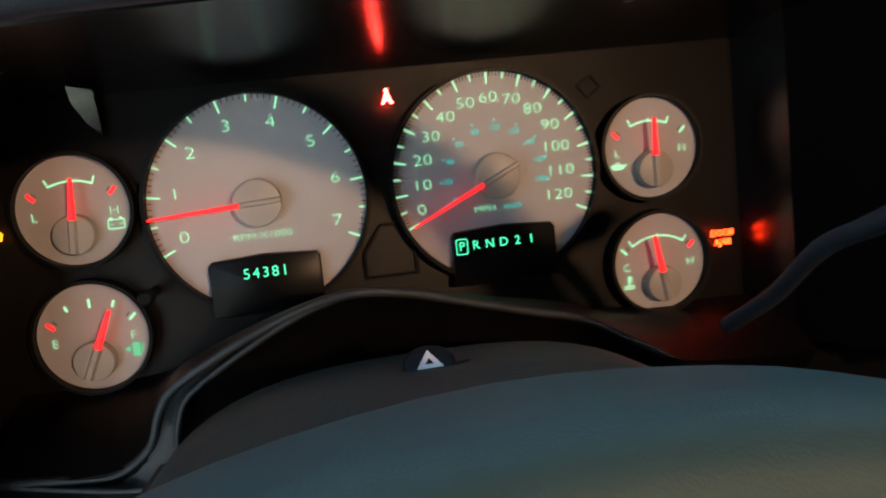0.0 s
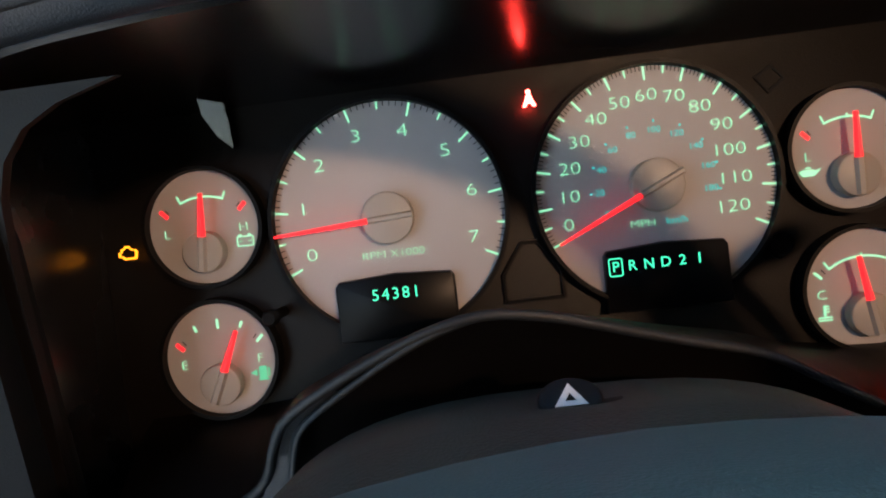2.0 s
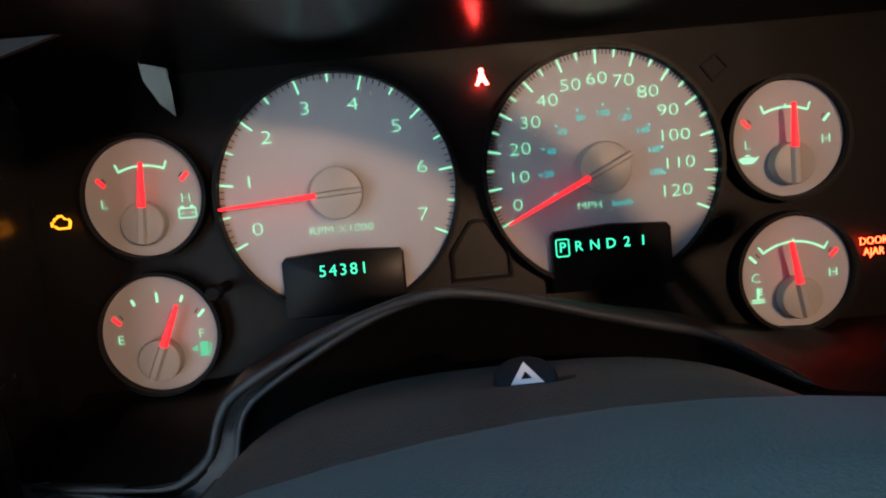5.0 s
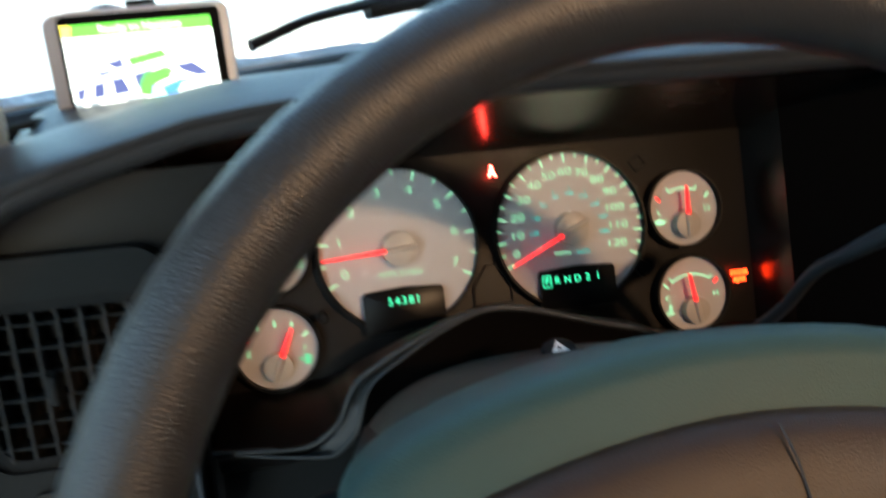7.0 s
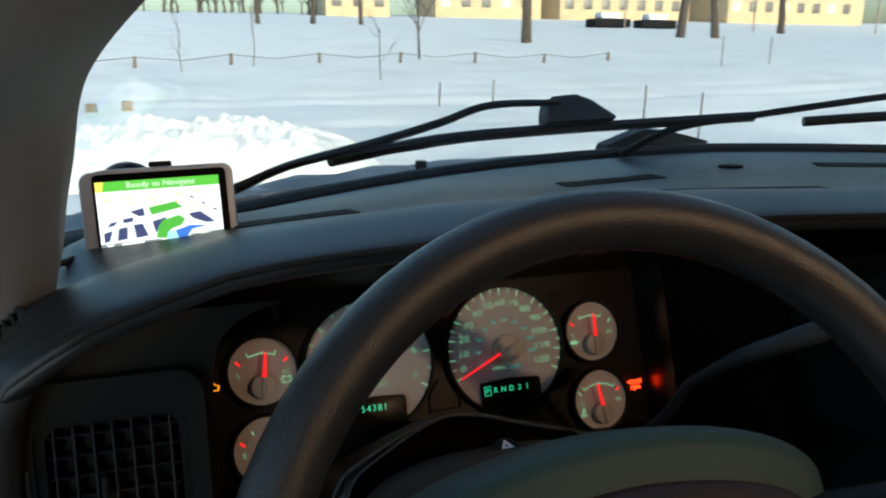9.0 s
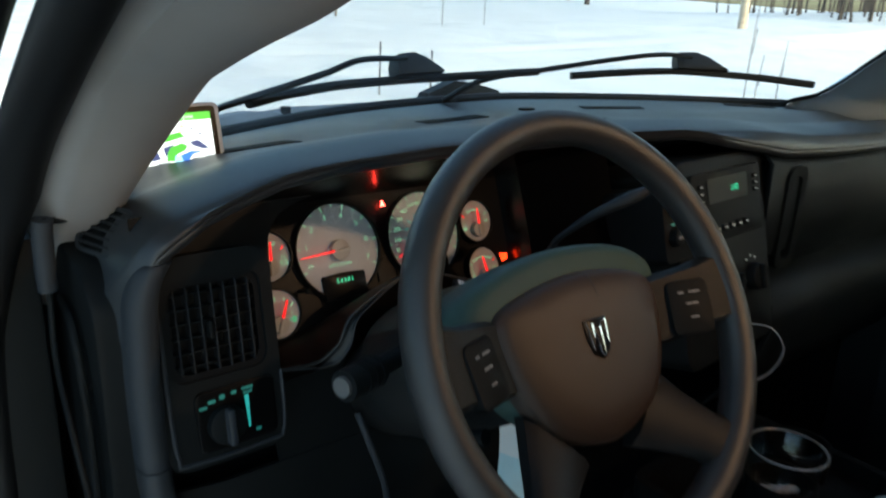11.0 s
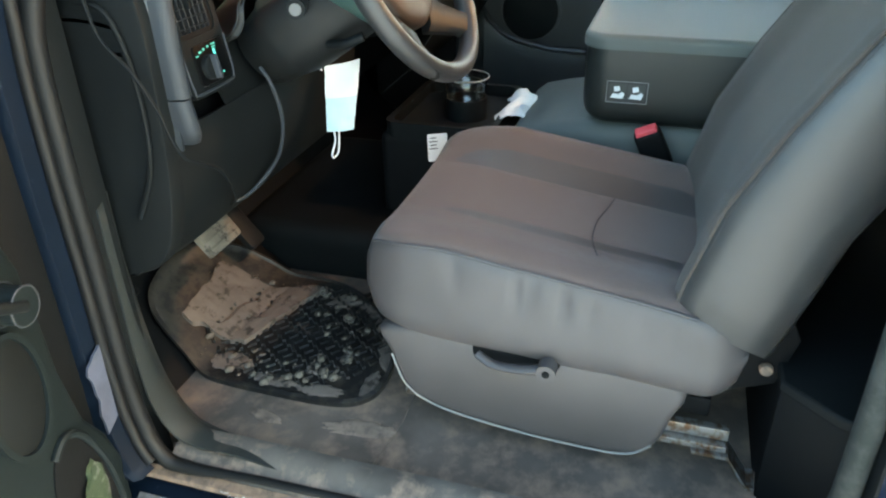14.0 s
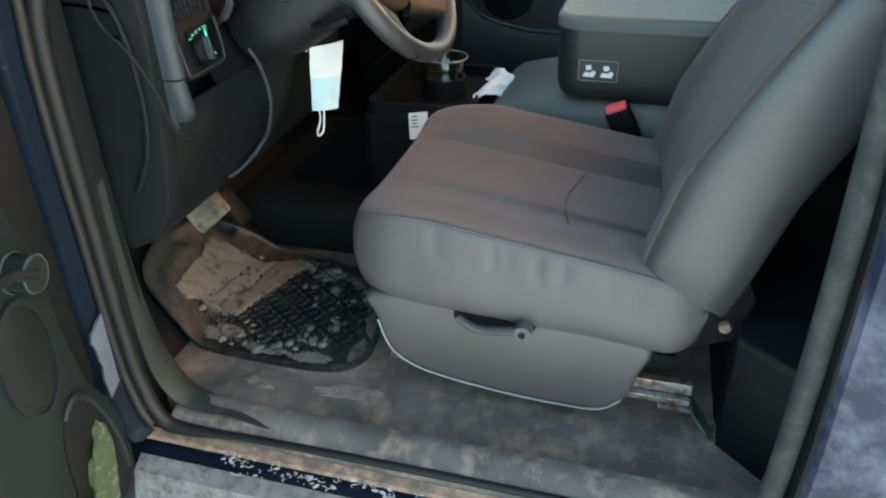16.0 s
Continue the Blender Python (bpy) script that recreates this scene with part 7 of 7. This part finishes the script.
for i in range(12):
    row = []
    for j in range(10):
        u, v = i / 11, j / 9
        x, y = 0.50 + 0.15 * u, 0.075 - 0.085 * v
        row.append((x + 0.008 * noise.noise((u * 4, v * 4, 1)), y + 0.01 * math.sin(7 * u), 1.010 + 0.030 * math.sin(math.pi * v) * (0.5 + 0.5 * u) + 0.014 * noise.noise((u * 5, v * 5, 8))))
    grid.append(row)
sheet(bm, grid, 0.002, (0, 0, 1))
solo("paper_napkin", bm, PAPER, "crumpled white paper napkin beside the seat", "paper", smooth=70)
card = thing("white_card", (0.40, 0.20, 0.95), "small white card standing beside the seat", "card")
CD = Matrix.Translation((0.405, 0.185, 0.968)) @ Matrix.Rotation(radians(-62), 4, "Z") @ plane_frame((0, 0, 0), 8)
bm = slab(B(), rrect(0.045, 0.062, 0.003, 0, 0, 2), -0.001, 0.0, CD)
c1 = part("card_sheet", bm, PAPER, card)
for k in range(4):
    bm = slab(B(), rrect(0.014 + 0.005 * (k % 2), 0.0024, 0.0006, -0.009, 0.022 - 0.008 * k, 1), 0.0, 0.0005, CD)
    part("printed_line", bm, INK, c1)
bm = sweep(B(), spline([(0.455, 0.20, 1.295), (0.468, 0.17, 1.295), (0.478, 0.155, 1.27), (0.47, 0.16, 1.24), (0.445, 0.175, 1.22)], 6), 0.0010, 8)
wc = thing("charger_cable", (0.455, 0.21, 1.29), "white charger cable plugged into the dash", "cable")
part("wire", bm, LEGEND, wc)
bm = sweep(B(), [(0.455, 0.235, 1.297), (0.455, 0.20, 1.295)], 0.009, 12)
part("plug", bm, SILVER, wc)

# ---- navigator on the dash ----
nav = thing("satnav", (-0.153, 0.57, 1.485), "silver-framed satnav showing a road map", "satnav")
NM = Matrix.Translation((-0.153, 0.532, 1.521)) @ Matrix.Rotation(radians(2), 4, "Z") @ plane_frame((0, 0, 0), 11) @ pose(0, 0, 0, 0, 0, 1.0)
bm = slab(B(), rrect(0.119, 0.077, 0.008, 0, 0, 4), -0.016, 0.0, NM, 0.003)
part("case", bm, SILVER, nav, "silver plastic case")
bm = slab(B(), rrect(0.103, 0.069, 0.004, 0.002, 0, 3), 0.0, 0.0012, NM)
scr = part("screen_frame", bm, GLOSS, nav)
MAPC = {"land": (0.66, 0.62, 0.56), "navy": (0.05, 0.06, 0.16), "green": (0.10, 0.42, 0.05), "blue": (0.05, 0.18, 0.62), "road": (1.0, 1.0, 0.95), "yellow": (0.95, 0.72, 0.12), "bar": (0.12, 0.5, 0.05), "ash": (0.22, 0.24, 0.26), "cyan": (0.45, 0.85, 1.0)}
MAPM = {k: glow("map_" + k, c, 0.6, (0.02, 0.02, 0.02)) for k, c in MAPC.items()}


def tile(key, pts, lift):
    part("map_shape", slab(B(), pts, 0.0012 + 0.0001 * lift, 0.0013 + 0.0001 * lift, NM), MAPM[key], scr, smooth=0)


SX, SY = 0.0475, 0.0285
def shape(key, lift, *uv):
    """A map shape given by places across and down the screen."""
    tile(key, [(-SX + 2 * SX * u, SY - 2 * SY * v) for u, v in uv], lift)


shape("road", 0, (0, 0), (1, 0), (1, 1), (0, 1))
shape("bar", 1, (0, 0), (1, 0), (1, 0.14), (0, 0.14))
shape("yellow", 2, (0, 0), (0.07, 0), (0.05, 0.14), (0, 0.14))
for k in range(26):
    u, v = (k * 0.37) % 0.92 + 0.03, 0.19 + 0.017 * (k % 11)
    shape("land" if k % 3 else "yellow", 1, (u, v), (u + 0.05, v - 0.006), (u + 0.05, v + 0.010), (u, v + 0.016))
for k in range(7):
    u, v = 0.64 + 0.045 * k, 0.24 + 0.05 * k
    shape("yellow", 2, (u, v), (u + 0.035, v + 0.035), (u + 0.05, v + 0.03), (u + 0.02, v))
    if k % 2:
        shape("navy", 2, (u + 0.06, v - 0.02), (u + 0.09, v), (u + 0.10, v + 0.035), (u + 0.065, v + 0.01))
shape("green", 2, (0.40, 0.40), (0.62, 0.34), (0.68, 0.43), (0.42, 0.51))
shape("navy", 2, (0.25, 0.44), (0.36, 0.40), (0.365, 0.51), (0.32, 0.52))
shape("navy", 2, (0.19, 0.54), (0.27, 0.52), (0.27, 0.58), (0.19, 0.60))
shape("navy", 2, (0.09, 0.58), (0.15, 0.56), (0.12, 0.62), (0.06, 0.64))
shape("navy", 2, (0.03, 0.72), (0.10, 0.69), (0.07, 0.84), (0.03, 0.85))
shape("navy", 2, (0.15, 0.67), (0.22, 0.65), (0.21, 0.82), (0.13, 0.84))
shape("navy", 2, (0.27, 0.63), (0.34, 0.62), (0.38, 0.80), (0.28, 0.82))
shape("navy", 2, (0.42, 0.60), (0.55, 0.55), (0.47, 0.68), (0.44, 0.78))
shape("green", 3, (0.50, 0.60), (0.64, 0.54), (0.69, 0.60), (0.66, 0.68), (0.56, 0.74), (0.52, 0.86), (0.44, 0.84), (0.46, 0.70))
shape("navy", 2, (0.72, 0.53), (0.82, 0.51), (0.94, 0.68), (0.86, 0.68), (0.75, 0.60))
shape("blue", 3, (0.53, 0.94), (0.60, 0.76), (0.72, 0.70), (0.88, 0.72), (0.74, 0.76), (0.68, 0.88), (0.60, 0.97))
shape("ash", 4, (0, 0.87), (0.48, 0.86), (0.46, 1.0), (0, 1.0))
shape("ash", 4, (0.72, 0.83), (1.0, 0.80), (1.0, 0.98), (0.68, 0.98))
shape("road", 5, (0.16, 0.88), (0.34, 0.87), (0.34, 0.96), (0.16, 0.97))
shape("road", 5, (0.04, 0.88), (0.10, 0.88), (0.07, 0.96))
shape("road", 5, (0.80, 0.83), (0.88, 0.82), (0.88, 0.93), (0.80, 0.94))
shape("cyan", 5, (0.54, 0.76), (0.60, 0.76), (0.62, 0.87), (0.52, 0.87))
lettering("title", "Ready to Navigate", 0.0068, NM @ pose(0.002, 0.0247, 0.0022), MAPM["road"], scr, wide=1.05)
bm = sweep(B(), [NM @ Vector((-0.02, 0.02, -0.018)), NM @ Vector((-0.026, 0.030, -0.028)), NM @ Vector((-0.028, 0.034, -0.034))], 0.009, 12)
part("mount_arm", bm, RUBBER, nav)
bm = slab(B(), circle(0.026, -0.026, 0.022, 32), -0.046, -0.030, NM, 0.008)
part("suction_cup", bm, RUBBER, nav, "black suction mount")
bm = box(B(), -0.006, 0.012, 0.037, 0.043, -0.016, -0.004, 0.001, 1, NM)
part("top_button", bm, RUBBER, nav)
bm = box(B(), -0.05, 0.05, -0.048, -0.040, -0.03, 0.0, 0.003, 2, NM)
part("foot", bm, RUBBER, nav)


# ---- outside the glass: wipers, cowl, bonnet ----
def wiper(arm, hump, blade, pivot):
    w = thing("windscreen_wiper", pivot, "black windscreen wiper parked on the glass", "wiper", "windscreen wipers")
    part("wiper_arm", sweep(B(), spline(arm, 6), 0.0085, 8, 0.7, taper=0.75), RUBBER, w, "black wiper arm")
    bm = B()
    a, b, c = [Vector(p) for p in hump]
    d = (c - a).normalized()
    up = Vector((0, 0.45, 0.9))
    side = d.cross(up).normalized()
    loft(bm, [[a.lerp(c, t) + up * (h * sy) + side * (0.014 * sx) for sx, sy in ((-1, 0), (-1, 0.7), (-0.5, 1), (0.5, 1), (1, 0.7), (1, 0))] for t, h in ((0, 0.004), (0.03, 0.030), (0.15, 0.038), (0.5, 0.040), (0.72, 0.031), (0.95, 0.010), (1, 0.004))])
    part("blade_carrier", bm, RUBBER, w, "humped blade carrier", smooth=50)
    bp = spline(blade, 8)
    part("blade", sweep(B(), bp, 0.0085, 8, 0.9), RUBBER, w, "black rubber wiper blade")
    return w


wiper([(-0.09, 0.665, 1.515), (-0.03, 0.69, 1.534), (0.084, 0.748, 1.551), (0.16, 0.755, 1.57), (0.222, 0.758, 1.588), (0.335, 0.80, 1.587)], [(0.322, 0.812, 1.556), (0.37, 0.82, 1.557), (0.432, 0.828, 1.557)], [(0.017, 0.715, 1.533), (0.17, 0.785, 1.545), (0.336, 0.822, 1.549), (0.50, 0.828, 1.553), (0.656, 0.805, 1.560)], (-0.09, 0.68, 1.49))
wiper([(0.49, 0.89, 1.50), (0.56, 0.86, 1.54), (0.664, 0.807, 1.562), (0.793, 0.728, 1.588), (0.869, 0.678, 1.600), (0.93, 0.650, 1.597)], [(0.918, 0.675, 1.568), (0.95, 0.65, 1.57), (1.01, 0.62, 1.566)], [(0.729, 0.784, 1.552), (0.83, 0.735, 1.561), (0.926, 0.673, 1.566), (1.05, 0.597, 1.560), (1.168, 0.512, 1.548)], (0.49, 0.89, 1.48))
bm = B()
loft(bm, [[(x, 0.945, 1.488), (x, 0.95, 1.505 + 0.9 * h), (x, 0.98, 1.505 + 0.9 * h), (x, 0.995, 1.488)] for x, h in ((0.50, 0.003), (0.53, 0.014), (0.565, 0.028), (0.61, 0.025), (0.66, 0.012), (0.69, 0.003))])
solo("wiper_pedestal", bm, RUBBER, "black wiper pivot pedestal on the cowl", "wiper mount")
bm = B()
sheet(bm, [[(0.47 + u * 0.78, 0.955 - 0.36 * u * u + k, 1.487 + 0.004 * math.sin(40 * u) * (k > 0.1) - 0.03 * (k / 0.2) + 0.01 * (k > 0.05)) for u in [i / 12 - 1 for i in range(25)]] for k in (0.0, 0.04, 0.06, 0.12, 0.2)], 0.01, (0, 0, 1))
solo("cowl", bm, material("weathered_cowl", (0.27, 0.28, 0.28), 0.7, vary=0.3, scale=9, second=(0.75, 0.78, 0.8), mix_at=(0.55, 0.7)), "weathered grey cowl dusted with snow", "cowl", kind="structure")
bm = sweep(B(), [(0.47 + u * 0.75, 0.935 - 0.345 * u * u, seal_z(0.47 + u * 0.75) - 0.004) for u in [i / 14 - 1 for i in range(29)]], 0.009, 8)
solo("windscreen_seal", bm, RUBBER, "black rubber seal at the foot of the windscreen", "seal", kind="structure")
for x in (0.19, 0.62, 0.85):
    bm = sweep(B(), [(x, 1.0 - 0.36 * ((x - 0.47) / 0.78) ** 2, 1.475), (x, 1.0 - 0.36 * ((x - 0.47) / 0.78) ** 2, 1.495)], 0.009, 10)
    solo("washer_nozzle", bm, RUBBER, "small black washer nozzle on the cowl", "nozzle", "washer nozzles")
bm = B()
sheet(bm, [[(0.47 + u * 0.80, 1.10 - 0.25 * u * u * (1 - k / 1.2) + k, 1.40 - 0.10 * k - 0.10 * u * u - 0.10 * k * k) for u in [i / 8 - 1 for i in range(17)]] for k in (0.0, 0.3, 0.6, 0.9, 1.1)], 0.02, (0, 0, 1))
solo("bonnet", bm, PAINT, "navy painted pickup bonnet", "bonnet", kind="structure")
for sx, x0, x1 in ((-1, -0.50, -0.34), (1, 1.28, 1.44)):
    bm = box(B(), x0, x1, 0.62, 2.2, 0.55, 1.22, 0.06, 4)
    solo("fender", bm, PAINT, "navy painted front wing", "body panel", kind="structure")
bm = box(B(), -0.36, 1.33, 0.9, 2.15, 0.45, 1.10, 0.02)
solo("engine_bay", bm, DARK, "closed dark engine bay", "body panel", kind="structure")
bm = box(B(), -0.36, 1.33, -0.80, 0.9, 0.45, 0.598, 0.01)
solo("underbody", bm, DARK, "dark truck underbody", "body panel", kind="structure")
bm = B()
sheet(bm, [[(x, y, 2.055 - 0.07 * ((x - 0.47) / 0.8) ** 2 - 0.06 * max(0, (y + 0.1) / 0.3)) for x in [-0.36 + 0.12 * i for i in range(15)]] for y in (-0.82, -0.5, -0.25, -0.1, 0.12)], 0.02, (0, 0, 1))
solo("cab_roof", bm, PAINT, "navy painted cab roof", "roof", kind="structure")
bm = box(B(), 0.43, 0.55, -0.70, -0.60, 1.970, 1.990, 0.004)
solo("dome_lamp", bm, WHITE, "small cab dome lamp on the headliner", "lamp")


# ---- snow field beyond ----
def bare_tree(bm, base, h, r, seed, depth=3, lean=0.0):
    rnd = random.Random(seed)

    def limb(p, d, length, rad, k):
        mid = p + d * (length * 0.5) + Vector((rnd.uniform(-1, 1), rnd.uniform(-1, 1), 0)) * length * 0.05
        end = p + d * length + Vector((0, 0, 0.05 * length))
        sweep(bm, [p, mid, end], rad, 6 if k > 1 else 4, taper=0.45)
        if k:
            for i in range(4 if k > 1 else 3):
                t = rnd.uniform(0.35, 1.0)
                q = p.lerp(end, t)
                a = rnd.uniform(0, 2 * math.pi)
                nd = (d * 0.8 + Vector((math.cos(a), math.sin(a), 0.35)) * 0.75).normalized()
                limb(q, nd, length * rnd.uniform(0.4, 0.62), rad * 0.45, k - 1)

    limb(Vector(base), Vector((lean, 0, 1)).normalized(), h * 0.6, r, depth)
    return bm


def on_ground(x, y, dz=-0.05):
    return (x, y, ground_z(x, min(y, 130)) + dz)


for i, (x, y, h, r, dep) in enumerate(((7.7, 27, 4.0, 0.05, 3), (16.4, 37, 12, 0.28, 4), (29.9, 43, 12, 0.32, 4), (32.6, 43, 11, 0.28, 4), (44, 50, 12, 0.3, 4), (4.6, 60, 9, 0.2, 4), (9, 62, 10, 0.22, 4), (12.5, 60, 9, 0.2, 4), (54, 48, 13, 0.3, 4))):
    bm = bare_tree(B(), on_ground(x, y), h, r, 40 + i, dep)
    solo("bare_tree", bm, BARK, "leafless winter tree standing in the snow", "tree", "bare trees")
for i, (x, y, h) in enumerate(((1.6, 24.6, 2.6), (4.6, 20, 2.2), (-0.5, 23, 2.0))):
    bm = bare_tree(B(), on_ground(x, y), h, 0.018, 70 + i, 2)
    solo("sapling", bm, BARK, "thin bare sapling in the snow", "sapling", "saplings")
# fence
fence = thing("wire_fence", on_ground(0.5, 24.5), "sagging wire fence on short wooden posts", "fence")
prev = None
for i in range(9):
    x, y = -7.6 + 2.85 * i, 24.5 + 0.25 * i
    p = Vector(on_ground(x, y))
    part("post", sweep(B(), [p, p + Vector((0.03, 0, 0.42))], 0.055, 8), WOOD, fence)
    if prev is not None:
        a, b = prev + Vector((0, 0, 0.38)), p + Vector((0, 0, 0.38))
        part("wire", sweep(B(), [a, a.lerp(b, 0.5) - Vector((0, 0, 0.14)), b], 0.012, 5), BARK, fence)
    prev = p
for x, y, h in ((4.6, 14.8, 0.55), (5.7, 14.6, 0.62), (17, 22, 1.1), (19.0, 22, 1.0), (6.5, 10.2, 0.9), (7.4, 10.0, 0.8)):
    p = Vector(on_ground(x, y))
    solo("marker_stake", sweep(B(), [p, p + Vector((0.02, 0, h))], 0.014, 6), BARK, "thin dark marker stake in the snow", "stake", "marker stakes")
for x, y in ((-2.0, 15.0), (-1.35, 14.6)):
    p = Vector(on_ground(x, y))
    bm = box(B(), p.x - 0.09, p.x + 0.09, p.y - 0.08, p.y + 0.08, p.z - 0.1, p.z + 0.22, 0.02)
    solo("wooden_post_stub", bm, WOOD, "short wooden post stub in the snow", "post", "post stubs")
for x, y, h in ((12.5, 7.2, 2.6), (13.6, 7.6, 1.1), (15.0, 7.9, 1.3)):
    p = Vector(on_ground(x, y))
    bm = sweep(B(), [p, p + Vector((0.03, 0.02, h * 0.5)), p + Vector((0.10, 0.0, h))], 0.012, 6, taper=0.5)
    sweep(bm, [p + Vector((0.05, 0, h * 0.45)), p + Vector((0.28, 0.1, h * 0.62))], 0.008, 5)
    solo("dry_stalk", bm, BARK, "tall dry plant stalk in the snow", "stalk", "dry stalks")
# buildings along the far edge
WARM = glow("warm_window", (1.0, 0.72, 0.35), 1.2)
FARWIN = material("dark_window", (0.10, 0.11, 0.12), 0.3)
for x, y, w, h, lit in ((40, 108, 16, 8, True), (62, 108, 22, 7, False), (90, 104, 26, 9, True), (22, 112, 9, 4.5, False)):
    z = ground_z(x, 108)
    hs = thing("far_building", (x, y, z), "pale two-storey building across the snow field", "building", "far buildings")
    wl = part("wall", box(B(), x - w / 2, x + w / 2, y - 5, y + 5, z - 1, z + h, 0.1), BRICK_FAR, hs)
    part("roof", box(B(), x - w / 2 - 0.4, x + w / 2 + 0.4, y - 5.4, y + 5.4, z + h, z + h + 0.5, 0.1), SNOW, hs)
    for i in range(int(w / 3)):
        for j in range(2):
            xx, zz = x - w / 2 + 1.5 + 3 * i, z + 1.2 + 3.2 * j
            if zz + 1.6 < z + h:
                part("window", box(B(), xx - 0.7, xx + 0.7, y - 5.08, y - 4.9, zz, zz + 1.5, 0.03), WARM if lit and (i + j) % 3 == 0 else FARWIN, hs)
for x, y in ((36, 60), (48, 58), (60, 56)):
    p = Vector(on_ground(x, y))
    lp = thing("street_lamp", p, "lit street lamp at the far road", "lamp post", "street lamps")
    part("pole", sweep(B(), [p, p + Vector((0, 0, 4.6))], 0.07, 8), STEEL, lp)
    bm = B()
    bmesh.ops.create_icosphere(bm, subdivisions=2, radius=0.22, matrix=Matrix.Translation(p + Vector((0, 0, 4.7))))
    part("lamp_head", bm, WARM, lp)
# parked cars half buried at the road
for x, y in ((35.5, 62), (41.0, 63)):
    p = Vector(on_ground(x, y))
    cr = thing("snowed_car", p, "dark parked car under snow", "car", "parked cars")
    bm = box(B(), p.x - 1.9, p.x + 1.9, p.y - 0.8, p.y + 0.8, p.z, p.z + 0.75, 0.2, 3)
    part("car_body", bm, DARK, cr)
    bm = box(B(), p.x - 1.1, p.x + 1.0, p.y - 0.7, p.y + 0.7, p.z + 0.7, p.z + 1.3, 0.25, 3)
    part("car_cabin", bm, SNOW, cr)
# low far treeline
bm = B()
rnd = random.Random(77)
for k in range(70):
    x = -50 + 68 * rnd.random()
    bare_tree(bm, on_ground(x, 112 + 8 * rnd.random()), rnd.uniform(1.5, 4.5), rnd.uniform(0.12, 0.3), 500 + k, 2)
solo("far_treeline", bm, BARK, "low bare treeline at the edge of the snow field", "woods", kind="stuff")
# wood on the passenger side
for grp, (cx, cy, n, sp) in enumerate(((60, 26, 60, 16), (52, 18, 50, 9))):
    bm = B()
    rnd = random.Random(5 + grp)
    for k in range(n):
        x, y = cx + rnd.uniform(-sp, sp), cy + rnd.uniform(-4, 4) - (0 if grp else 0)
        bare_tree(bm, on_ground(x, y), rnd.uniform(2.5, 9), rnd.uniform(0.03, 0.10), 200 + 60 * grp + k, 2)
    solo("leafless_wood", bm, BARK, "thicket of leafless brown trees on the bank", "woods", kind="stuff")
p = Vector(on_ground(31, 18.5))
solo("birch_trunk", sweep(B(), [p, p + Vector((0, 0, 4)), p + Vector((0.1, 0, 9))], 0.2, 10, taper=0.5), material("pale_bark", (0.5, 0.42, 0.32), 0.8, scale=6), "pale birch trunk at the edge of the wood", "tree")
